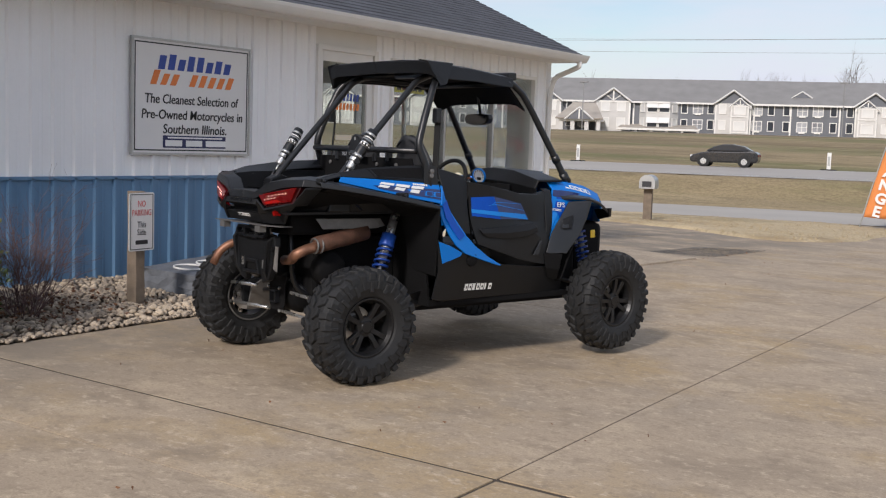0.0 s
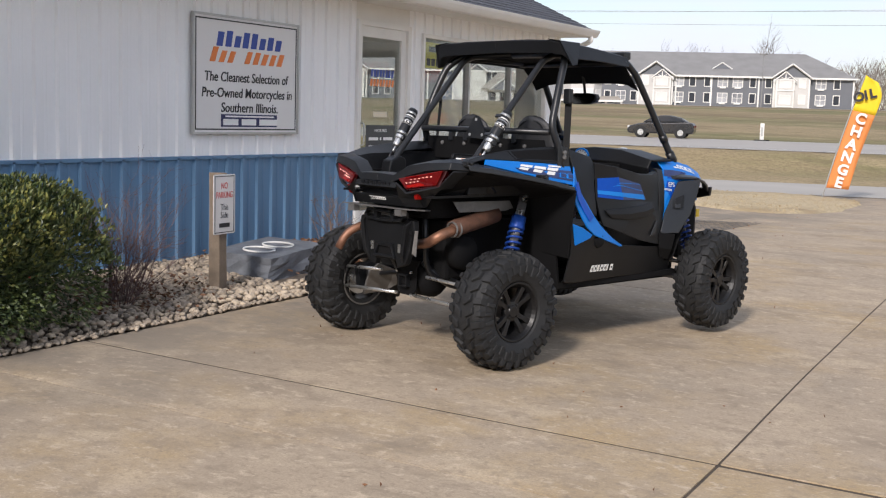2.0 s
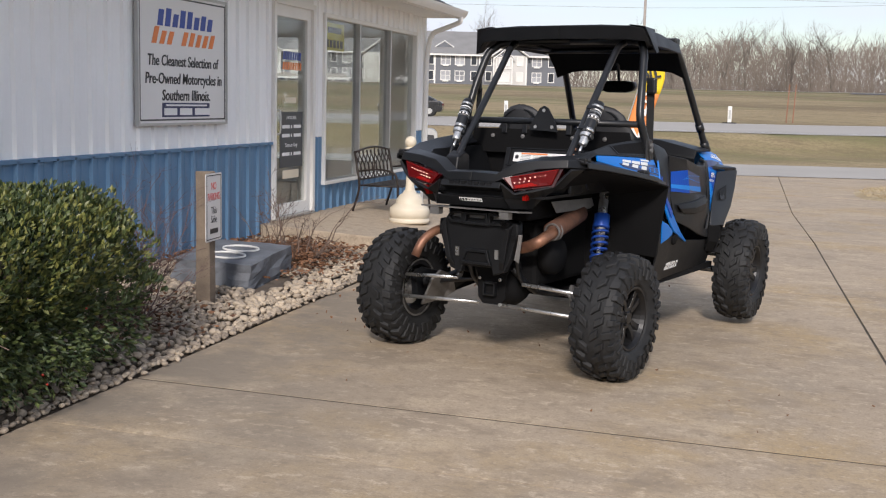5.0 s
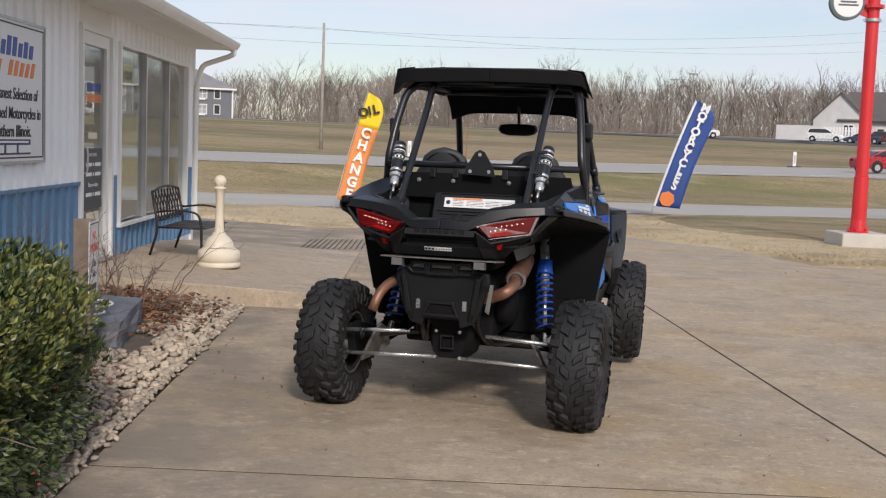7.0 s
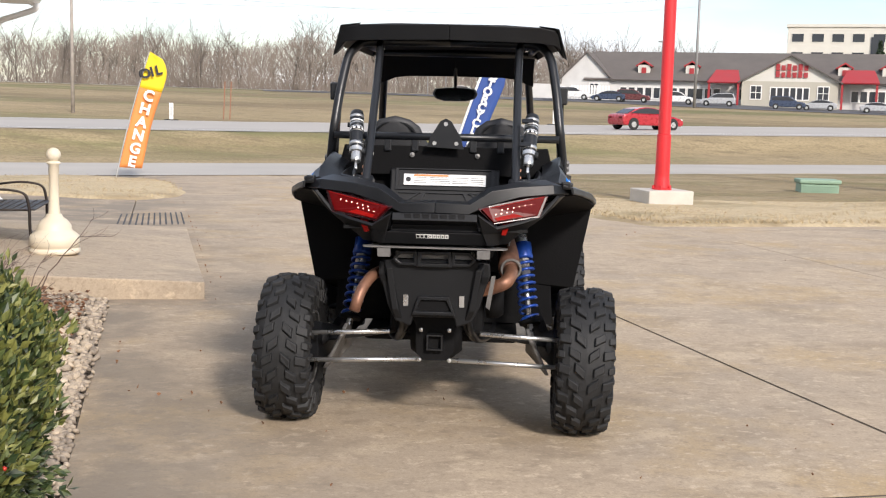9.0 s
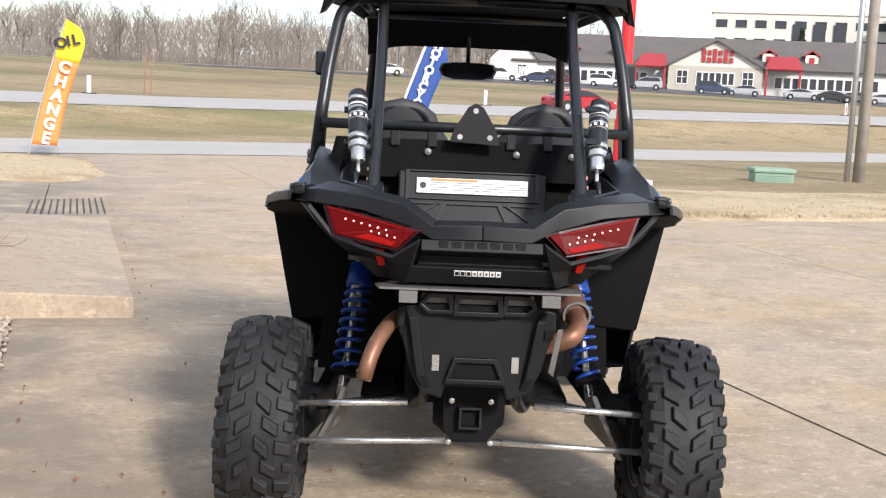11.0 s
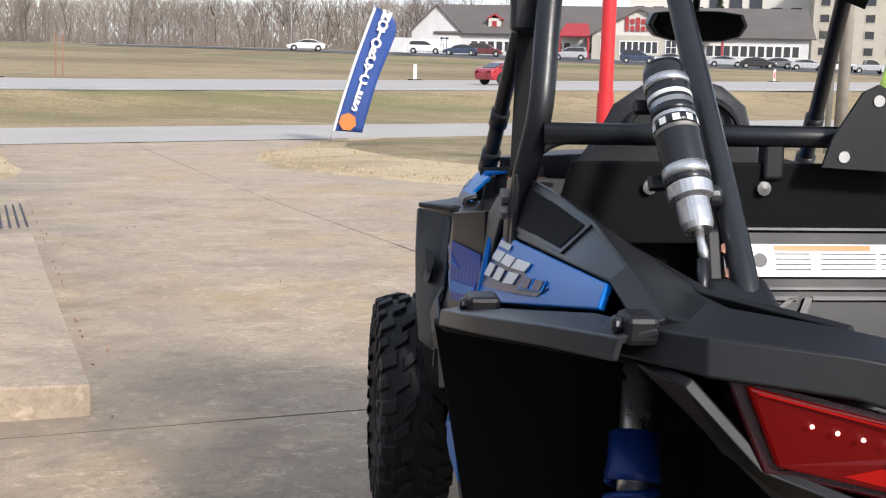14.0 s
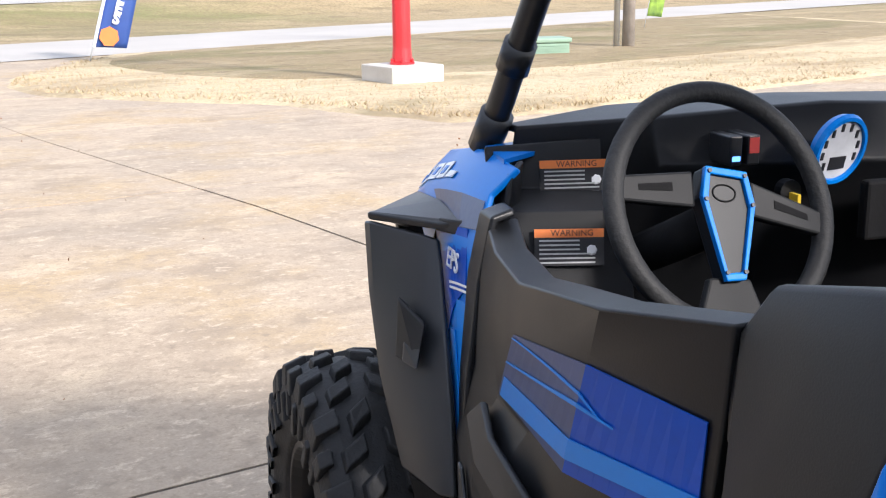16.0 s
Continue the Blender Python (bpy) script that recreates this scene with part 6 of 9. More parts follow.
o = [bm.verts.new((x, y, 0.012)) for x, y in hub_out]
i2 = [bm.verts.new((x * 0.78, (y + 0.03) * 0.86 - 0.03, 0.012)) for x, y in hub_out]
fs2 = [bm.faces.new((o[a], o[(a + 1) % 6], i2[(a + 1) % 6], i2[a])) for a in range(6)]
for v in bmesh.ops.extrude_face_region(bm, geom=fs2)["geom"]:
    if isinstance(v, bmesh.types.BMVert):
        v.co.z += 0.01
part("hub_bezel", bm, BLUE, steer, "blue hub bezel", bevel=0.002)
for x, y in ((-0.031, 0.05), (0.031, 0.045), (-0.041, 0.006), (0.041, 0.0), (-0.015, -0.105), (0.017, -0.103)):
    part("screw", lathe(bmesh.new(), [(0, 0.022), (0.0035, 0.022), (0.0035, 0.025), (0, 0.025)], 8, "z", pose(x * 0.98, y, 0)), CAGE, steer)
part("crest", tube(bmesh.new(), [(-0.004 + 0.02 * math.cos(t), 0.018 + 0.013 * math.sin(t), 0.0155) for t in (2 * math.pi * k / 20 for k in range(20))], 0.0015, 5, close=True), LINER, steer)
for pts in (((-0.05, 0.03, 0.0), (-0.178, 0.02, 0.0)), ((0.05, 0.02, 0.0), (0.18, -0.02, 0.0))):
    a, b = Vector(pts[0]), Vector(pts[1])
    bm = plate(bmesh.new(), [a + Vector((0, 0.022, -0.01)), b + Vector((0, 0.018, -0.008)), b + Vector((0, -0.02, -0.008)), a + Vector((0, -0.034, -0.01))], (0, 0, 0.018))
    sp = part("spoke", bm, GUARD, steer, bevel=0.004)
    part("spoke_groove", plate(bmesh.new(), [a.lerp(b, 0.3) + Vector((0, 0.005, 0.009)), a.lerp(b, 0.75) + Vector((0, 0.004, 0.009)), a.lerp(b, 0.75) + Vector((0, -0.006, 0.009)), a.lerp(b, 0.3) + Vector((0, -0.008, 0.009))], (0, 0, 0.001)), LINER, sp)
bm = plate(bmesh.new(), [(-0.035, -0.11, -0.01), (0.035, -0.11, -0.01), (0.06, -0.178, -0.01), (-0.06, -0.178, -0.01)], (0, 0, 0.018))
part("spoke", bm, GUARD, steer, bevel=0.004)
part("column", tube(bmesh.new(), [(0, -0.02, -0.01), (0, -0.02, -0.25)], 0.035, 14), LINER, steer, smooth=True)


# settle the body over its wheels: cockpit and bed sit a little further back than first drawn
FIXED = ("wheel_", "wheel.", "speed_dial", "cowl_edge", "switch", "ignition", "key", "dash_side", "dash_ledge", "warning_label", "shock_absorber", "front_shock", "steering_wheel", "radius_rod", "axle", "trailing_arm", "arm_gusset", "control_arm", "hitch", "frame_", "gear_case", "belly")


def back(p):
    low = ramp(p.x, [(-0.5, -0.035), (-0.2, -0.045), (0.7, -0.06), (1.0, -0.12), (1.75, -0.14), (1.9, -0.10), (2.05, -0.06), (2.4, -0.04)])
    high = ramp(p.x, [(0.5, -0.05), (1.7, -0.06)])
    k = max(0.0, min(1.0, (p.z - 1.24) / 0.12))
    return Vector((low + (high - low) * k, 0, 0.012 * ramp(p.x, [(-0.3, 1), (0.2, 0.4), (0.8, 1)])))


def settle(ob):
    for ch in ob.children:
        if ch.name == "wheel" or ch.name.startswith(FIXED) and not ch.name.startswith("wheel_liner"):
            continue
        plain = ch.matrix_basis.to_3x3() == Matrix.Identity(3) and abs(ch.matrix_basis.translation.x) < 1e-6
        if plain:
            if ch.type == "MESH":
                for v in ch.data.vertices:
                    v.co += back(v.co)
            settle(ch)
        else:
            ch.matrix_basis.translation += back(ch.matrix_basis.translation)


settle(car)

# ---- outer body panels, each side mirrored ----
FADE = material("blue-grey decal fade", (0.035, 0.055, 0.12), 0.32, vary=0.6, scale=5, bump=0.02, spec=0.45, second=(0.006, 0.012, 0.1))
Q_ROWS = [
    [(-0.097, 0.63, 1.249), (0.16, 0.648, 1.237), (0.42, 0.66, 1.222), (0.668, 0.664, 1.206)],
    [(-0.11, 0.64, 1.234), (0.155, 0.668, 1.2), (0.415, 0.69, 1.166), (0.664, 0.694, 1.142)],
    [(-0.12, 0.647, 1.217), (0.15, 0.682, 1.165), (0.41, 0.708, 1.115), (0.66, 0.716, 1.076)]]


def grid_spot(rows, u, v, out):
    """A spot on a sheet of points: u along its rows, v across them, lifted outwards."""
    cols, lines = len(rows[0]) - 1, len(rows) - 1
    a, b = min(cols - 1e-6, max(0.0, u * cols)), min(lines - 1e-6, max(0.0, v * lines))
    i, j = int(a), int(b)
    p, q, r, t = (Vector(rows[y][x]) for y, x in ((j, i), (j, i + 1), (j + 1, i), (j + 1, i + 1)))
    n = (q - p).cross(r - p)
    n = n.normalized() if n.y > 0 else -n.normalized()
    return p.lerp(q, a - i).lerp(r.lerp(t, a - i), b - j) + n * out


def decal(name, rows, outline, mat, s, parent, out=0.003, thick=0.002, label=""):
    """A thin print on a sheet: an outline of (u, v) pairs in two equal halves, upper and lower edge."""
    upper, lower = outline
    n = 8
    def run(edge):
        res = []
        for k in range(n + 1):
            f = k / n * (len(edge) - 1)
            i = min(len(edge) - 2, int(f))
            res.append(tuple(edge[i][c] + (edge[i + 1][c] - edge[i][c]) * (f - i) for c in (0, 1)))
        return res
    bm = shell(bmesh.new(), [sy([grid_spot(rows, u, v, out) for u, v in run(e)], s) for e in (upper, lower)], thick)
    return part(name, bm, mat, parent, label)


for s in (1, -1):
    quarter = panel("quarter_panel", Q_ROWS, BLUE, s, 0.012, label="glossy blue side panel")
    decal("fade_decal", Q_ROWS, (((0.3, 0.6), (0.62, 0.34), (0.995, 0.3)), ((0.36, 0.82), (0.62, 0.8), (0.995, 0.82))), FADE, s, quarter, 0.002, 0.0015, "dark fading print on the blue panel")
    # pale slanted emblem blocks, then a dark outlined pair
    first, wide = (0.97, -0.155) if s > 0 else (0.36, 0.155)
    for k in range(3):
        u0 = first + wide * k
        lean = 0.05 if s < 0 else -0.05
        for cut, (v0, v1) in enumerate(((0.24, 0.4), (0.46, 0.66))):
            e = lean * (v1 - v0) * 2.4
            w = wide * (0.86 if cut == 0 else 0.62)
            o = wide * (0.0 if cut == 0 else 0.02) - lean * (v0 - 0.24) * 2.0
            decal("emblem_block", Q_ROWS, (((u0 + o + e, v0), (u0 + o + w + e, v0)), ((u0 + o, v1), (u0 + o + w, v1))), DECAL, s, quarter, 0.0045)
    for k in range(2):
        u0 = first + wide * (3.05 + 0.62 * k)
        decal("emblem_block", Q_ROWS, (((u0, 0.46), (u0 + wide * 0.5, 0.46)), ((u0 - 0.02 * (1 if s < 0 else -1), 0.72), (u0 + wide * 0.48, 0.72))), SKYB, s, quarter, 0.0045)
        decal("emblem_inset", Q_ROWS, (((u0 + wide * 0.05, 0.49), (u0 + wide * 0.44, 0.49)), ((u0 + wide * 0.02, 0.69), (u0 + wide * 0.42, 0.69))), FADE, s, quarter, 0.0062)
    for k in range(7):
        u0 = (0.955 - 0.0235 * k) if s > 0 else (0.70 + 0.0235 * k)
        decal("brand_bar", Q_ROWS, (((u0, 0.1), (u0 + 0.0175 * (-1 if s > 0 else 1), 0.1)), ((u0, 0.19), (u0 + 0.0175 * (-1 if s > 0 else 1), 0.19))), DECAL, s, quarter, 0.0045)
    # black shoulder between the blue panel and the bed, with its recessed field
    S_ROWS = [
        [(-0.24, 0.585, 1.232), (-0.09, 0.60, 1.274), (0.124, 0.598, 1.304), (0.35, 0.613, 1.32), (0.556, 0.627, 1.328)],
        [(-0.24, 0.625, 1.222), (-0.097, 0.628, 1.252), (0.13, 0.646, 1.242), (0.40, 0.657, 1.226), (0.64, 0.662, 1.21)]]
    shoulder = panel("shoulder", S_ROWS, PLASTIC_G, s, 0.014)
    decal("recess_rim", S_ROWS, (((0.5, 0.1), (0.985, 0.06)), ((0.53, 0.9), (0.94, 0.88))), PLASTIC_G, s, shoulder, 0.004, 0.004)
    decal("recess_field", S_ROWS, (((0.525, 0.18), (0.96, 0.14)), ((0.55, 0.82), (0.915, 0.8))), LINER, s, shoulder, 0.0055, 0.002)
    panel("shoulder_top", [
        [(-0.3, 0.44, 1.215), (-0.1, 0.475, 1.225), (0.1, 0.51, 1.245), (0.34, 0.525, 1.265), (0.55, 0.53, 1.28)],
        [(-0.24, 0.587, 1.234), (-0.09, 0.602, 1.276), (0.124, 0.6, 1.306), (0.35, 0.615, 1.322), (0.556, 0.629, 1.33)]], PLASTIC_G, s, 0.012)
    panel("shoulder_end", [
        [(0.556, 0.627, 1.328), (0.60, 0.64, 1.265), (0.64, 0.662, 1.21)],
        [(0.56, 0.53, 1.28), (0.61, 0.55, 1.24), (0.65, 0.56, 1.2)]], PLASTIC, s, 0.012)
    # ledge over the rear wheel
    F_ROWS = [
        [(-0.27, 0.605, 1.226), (-0.12, 0.648, 1.213), (0.15, 0.688, 1.158), (0.41, 0.712, 1.106), (0.66, 0.722, 1.064)],
        [(-0.262, 0.655, 1.212), (-0.10, 0.712, 1.19), (0.12, 0.78, 1.155), (0.36, 0.818, 1.114), (0.585, 0.787, 1.066)],
        [(-0.258, 0.66, 1.18), (-0.10, 0.716, 1.16), (0.12, 0.784, 1.125), (0.36, 0.822, 1.084), (0.59, 0.79, 1.036)]]
    flare = panel("rear_flare", F_ROWS, FLARE_G, s, 0.012, label="charcoal wheel-arch ledge")
    for (x, y, z), (lx, ly, lz) in (((0.30, 0.752, 1.135), (0.035, 0.028, 0.026)), ((-0.235, 0.622, 1.222), (0.03, 0.022, 0.022))):
        tab = part("tab", box(bmesh.new(), x - lx, x + lx, y * s - ly, y * s + ly, z - lz, z + lz * 0.7), PLASTIC, flare, bevel=0.008)
        part("bolt", lathe(bmesh.new(), [(0, 0), (0.012, 0), (0.012, 0.008), (0.006, 0.012), (0, 0.012)], 10, "y", pose(x, (y + ly) * s, z, 0, 0, 0 if s > 0 else 180)), CAGE, tab)
    part("bolt", lathe(bmesh.new(), [(0, 0), (0.012, 0), (0.012, 0.01), (0.006, 0.014), (0, 0.014)], 10, "z", pose(0.54, 0.755 * s, 1.077)), CAGE, flare)
    # black liner behind and under the ledge
    panel("wheel_liner", [
        [(-0.2, 0.4, 1.14), (-0.2, 0.66, 1.18)],
        [(0.0, 0.44, 1.13), (0.0, 0.735, 1.15)],
        [(0.36, 0.44, 1.07), (0.36, 0.812, 1.085)],
        [(0.55, 0.43, 0.98), (0.575, 0.812, 1.05)],
        [(0.59, 0.42, 0.82), (0.59, 0.774, 0.83)],
        [(0.64, 0.42, 0.62), (0.615, 0.732, 0.60)],
        [(0.9, 0.42, 0.45), (0.9, 0.6, 0.5)]], LINER, s, 0.012)
    panel("bed_underside", [[(-0.33, 0.25, 0.98), (-0.25, 0.58, 1.16)], [(0.1, 0.25, 0.98), (0.1, 0.60, 1.14)], [(0.62, 0.25, 0.98), (0.62, 0.5, 1.1)]], LINER, s, 0.01)
    # blue sweep that runs down from the quarter into the sill
    panel("side_sweep", [
        [(0.672, 0.698, 1.2), (0.70, 0.702, 1.11), (0.745, 0.71, 1.02), (0.805, 0.722, 0.94), (0.875, 0.73, 0.855), (0.95, 0.728, 0.79), (1.09, 0.712, 0.705), (1.235, 0.697, 0.636)],
        [(0.655, 0.72, 1.08), (0.625, 0.735, 1.035), (0.655, 0.748, 0.945), (0.70, 0.758, 0.87), (0.755, 0.762, 0.80), (0.84, 0.76, 0.74), (1.02, 0.735, 0.685), (1.2, 0.705, 0.636)]], BLUE, s, 0.012, label="glossy blue sweep")
    panel("sweep_shade", [
        [(0.70, 0.716, 1.1), (0.735, 0.722, 1.01), (0.785, 0.733, 0.935), (0.85, 0.741, 0.86)],
        [(0.655, 0.731, 1.07), (0.675, 0.742, 0.985), (0.725, 0.752, 0.905), (0.79, 0.757, 0.83)]], DEEP, s, 0.004, label="deep blue print")
    panel("sill_wing", [
        [(0.602, 0.769, 0.826), (0.70, 0.77, 0.797), (0.82, 0.757, 0.742)],
        [(0.655, 0.748, 0.675), (0.735, 0.758, 0.7), (0.80, 0.762, 0.722)]], BLUE, s, 0.012, label="glossy blue corner")
    R_ROWS = [
        [(0.59, 0.764, 0.84), (0.70, 0.762, 0.79), (0.85, 0.74, 0.755), (1.05, 0.712, 0.70), (1.25, 0.688, 0.64), (1.6, 0.685, 0.61), (1.86, 0.672, 0.60)],
        [(0.63, 0.734, 0.62), (0.72, 0.735, 0.60), (0.86, 0.712, 0.59), (1.05, 0.69, 0.58), (1.25, 0.672, 0.565), (1.6, 0.664, 0.545), (1.88, 0.645, 0.53)],
        [(0.61, 0.70, 0.43), (0.70, 0.69, 0.415), (0.84, 0.66, 0.41), (1.05, 0.642, 0.41), (1.25, 0.632, 0.41), (1.6, 0.622, 0.41), (1.92, 0.598, 0.41)],
        [(0.9, 0.4, 0.335), (0.95, 0.4, 0.335), (1.0, 0.4, 0.335), (1.1, 0.4, 0.335), (1.25, 0.4, 0.335), (1.6, 0.4, 0.335), (1.85, 0.4, 0.34)]]
    rocker = panel("rocker", R_ROWS, PLASTIC, s, 0.014)
    part("rocker_knob", lathe(bmesh.new(), [(0, 0), (0.05, 0), (0.045, 0.014), (0.02, 0.02), (0, 0.02)], 9, "y", pose(0.93, 0.722 * s, 0.69, 8 * s, 0, 0 if s > 0 else 180)), LINER, rocker)
    for k, w in enumerate((1.0, 1.0, 0.75, 1.0, 1.0, 0.45, 1.0)):
        u0 = 0.385 + 0.0325 * k
        a, b = (u0, u0 + 0.0255 * w) if s < 0 else (1.005 - u0, 1.005 - u0 - 0.0255 * w)
        decal("brand_bar", R_ROWS, (((a, 0.46), (b, 0.46)), ((a, 0.55), (b, 0.55))), DECAL, s, rocker, 0.003)
        if w > 0.9:
            c, d = a + (b - a) * 0.34, a + (b - a) * 0.7
            decal("bar_gap", R_ROWS, (((c, 0.49), (d, 0.49)), ((c, 0.52), (d, 0.52))), PLASTIC, s, rocker, 0.0045)
    # half door: rolled top rail, decal field, raised lower bone
    D_EDGE = [(0.912, 0.672, 1.222), (1.078, 0.728, 1.196), (1.235, 0.714, 1.168), (1.392, 0.699, 1.138), (1.58, 0.665, 1.132), (1.70, 0.635, 1.15)]
    D_IN = [(p[0] - 0.005, p[1] - 0.05, p[2] + 0.004) for p in D_EDGE]
    D_LOW = [(p[0], p[1] - 0.055, p[2] - 0.06) for p in D_EDGE]
    D_A = [(0.93, 0.668, 1.118), (1.112, 0.724, 1.127), (1.2485, 0.715, 1.1), (1.385, 0.706, 1.073), (1.58, 0.675, 1.06), (1.71, 0.648, 1.07)]
    D_B = [(0.945, 0.672, 0.984), (1.193, 0.717, 0.958), (1.3435, 0.7035, 0.9495), (1.494, 0.69, 0.941), (1.62, 0.675, 0.93), (1.72, 0.658, 0.93)]
    D_C = [(0.965, 0.69, 0.885), (1.19, 0.742, 0.875), (1.36, 0.738, 0.89), (1.52, 0.725, 0.86), (1.62, 0.705, 0.81), (1.70, 0.69, 0.80)]
    D_D = [(1.0, 0.705, 0.79), (1.19, 0.73, 0.73), (1.37, 0.728, 0.675), (1.52, 0.715, 0.645), (1.62, 0.70, 0.63), (1.70, 0.69, 0.62)]
    door2 = panel("door", [D_LOW, D_IN, D_EDGE, D_A, D_B, D_C, D_D], PLASTIC_G, s, 0.018, label="charcoal moulded half door", bevel=0.008)
    field = [D_A[:4], D_B[:4]]
    decal("door_decal", field, (((0.03, 0.03), (0.3333, 0.03)), ((0.02, 0.97), (0.3333, 0.97))), DEEP, s, door2, 0.003, 0.002, "deep blue door decal")
    decal("door_decal", field, (((0.3333, 0.03), (0.99, 0.03)), ((0.3333, 0.97), (0.99, 0.9))), SMOKE, s, door2, 0.003, 0.002, "smoke-grey fading decal")
    for mt, u0, u1, hi, lo in (
            (SKYB, 0.02, 0.333, (0.62, 0.66), (0.8, 0.84)), (SKYB, 0.333, 0.96, (0.66, 0.62), (0.84, 0.9)),
            (SKYB, 0.23, 0.333, (0.405, 0.34), (0.415, 0.375)), (SKYB, 0.333, 0.98, (0.34, 0.4), (0.375, 0.42)),
            (SKYB, 0.27, 0.333, (0.38, 0.25), (0.39, 0.275)), (SKYB, 0.333, 0.98, (0.25, 0.06), (0.275, 0.075))):
        decal("stripe", field, (((u0, hi[0]), (u1, hi[1])), ((u0, lo[0]), (u1, lo[1]))), mt, s, door2, 0.0052, 0.0012)
    bone = panel("door_bone", [
        [(1.0, 0.712, 0.9), (1.19, 0.75, 0.91), (1.40, 0.738, 0.925), (1.505, 0.712, 0.935)],
        [(1.02, 0.726, 0.87), (1.20, 0.764, 0.868), (1.42, 0.752, 0.88), (1.545, 0.722, 0.90)],
        [(1.06, 0.728, 0.84), (1.22, 0.756, 0.825), (1.42, 0.748, 0.835), (1.56, 0.722, 0.87)]], PLASTIC, s, 0.012, door2, bevel=0.006)
    slab("door_fin", [(1.50, 0.728, 0.70), (1.56, 0.722, 0.70), (1.60, 0.712, 0.80), (1.575, 0.716, 0.80)], (0, 0.008, 0), FLARE_G, s, door2)
    panel("door_post", [
        [(1.67, 0.60, 1.175), (1.73, 0.595, 1.175)],
        [(1.665, 0.64, 1.165), (1.745, 0.632, 1.16)],
        [(1.67, 0.662, 1.06), (1.755, 0.65, 1.06)],
        [(1.67, 0.682, 0.90), (1.745, 0.668, 0.9)],
        [(1.66, 0.698, 0.72), (1.72, 0.69, 0.72)]], PLASTIC_G, s, 0.014, door2, bevel=0.006)
    part("door_latch", box(bmesh.new(), 0.9, 0.93, s * 0.655 - 0.01, s * 0.655 + 0.01, 1.1, 1.19), CAGE, door2, bevel=0.003)
    # cover between door and quarter
    panel("pillar_cover", [
        [(0.655, 0.59, 1.305), (0.78, 0.60, 1.285), (0.885, 0.595, 1.255)],
        [(0.661, 0.64, 1.315), (0.78, 0.646, 1.29), (0.898, 0.645, 1.262)],
        [(0.667, 0.668, 1.259), (0.79, 0.672, 1.238), (0.918, 0.666, 1.213)],
        [(0.71, 0.70, 1.09), (0.82, 0.698, 1.07), (0.918, 0.676, 1.06)],
        [(0.79, 0.722, 0.90), (0.86, 0.72, 0.87), (0.94, 0.695, 0.86)]], PLASTIC, s, 0.016, bevel=0.008)
    panel("jamb_cover", [[(0.89, 0.64, 1.21), (0.945, 0.64, 1.21)], [(0.90, 0.648, 1.0), (0.955, 0.648, 1.0)], [(0.92, 0.668, 0.8), (0.99, 0.668, 0.8)]], LINER, s, 0.012)
    # front corner: blue side, print, flare
    B_ROWS = [
        [(1.79, 0.55, 1.216), (1.92, 0.548, 1.222), (2.04, 0.545, 1.216), (2.18, 0.545, 1.187), (2.36, 0.525, 1.125)],
        [(1.80, 0.595, 1.172), (1.92, 0.602, 1.165), (2.04, 0.602, 1.148), (2.18, 0.60, 1.118), (2.34, 0.575, 1.07)],
        [(1.765, 0.628, 1.10), (1.86, 0.635, 1.09), (1.94, 0.638, 1.075), (2.0, 0.636, 1.05), (2.06, 0.63, 1.02)],
        [(1.72, 0.65, 0.98), (1.80, 0.653, 0.97), (1.86, 0.652, 0.96), (1.90, 0.648, 0.95), (1.94, 0.64, 0.95)],
        [(1.65, 0.688, 0.77), (1.69, 0.688, 0.77), (1.73, 0.686, 0.78), (1.77, 0.68, 0.79), (1.80, 0.66, 0.81)]]
    fside = panel("front_side", B_ROWS, BLUE, s, 0.012, label="glossy blue front panel")
    decal("panel_decal", B_ROWS, (((0.12, 0.45), (0.6, 0.46)), ((0.12, 0.66), (0.55, 0.82))), DEEP, s, fside, 0.003)
    decal("panel_decal", B_ROWS, (((0.02, 0.29), (0.6, 0.27)), ((0.02, 0.44), (0.44, 0.46))), FADE, s, fside, 0.003, 0.002, "smoky print")
    for v0, v1, u0, u1 in ((0.7, 0.95, 0.1, 0.04), (0.78, 0.99, 0.28, 0.1)):
        decal("stripe", B_ROWS, (((u0, v0), (u0 + 0.14, v0)), ((u1, v1), (u1 + 0.1, v1))), SKYB, s, fside, 0.0035)
    c = grid_spot(B_ROWS, 0.28, 0.58, 0.0045)
    fm = face_frame((c.x, c.y * s, c.z), (-1, 0.1 * s, 0.06) if s > 0 else (1, 0.1, -0.06), (-0.1, -0.12 * s, 1))
    letters("EPS", 0.05, DECAL, fside, fm, "lettering", 0.0012, wide=0.085)
    for v in (0.645, 0.662):
        decal("print_bar", B_ROWS, (((0.07, v), (0.36, v)), ((0.07, v + 0.008), (0.36, v + 0.008))), DECAL, s, fside, 0.0045, 0.001)
    for k in range(5):
        u0 = 0.3 + 0.105 * k if s < 0 else 0.86 - 0.105 * k
        small = (k < 1) if s < 0 else (k > 3)
        u1, h0, h1 = u0 + 0.085, (0.165 if small else 0.1), 0.205
        bar = decal("number_bar", B_ROWS, (((u0, h0), (u1, h0)), ((u0 + 0.01, h1), (u1 + 0.01, h1))), DECAL, s, fside, 0.0035)
        if not small:
            decal("bar_gap", B_ROWS, (((u0 + 0.025, h0 + 0.028), (u1 - 0.022, h0 + 0.028)), ((u0 + 0.033, h1 - 0.026), (u1 - 0.014, h1 - 0.026))), BLUE, s, bar, 0.005)
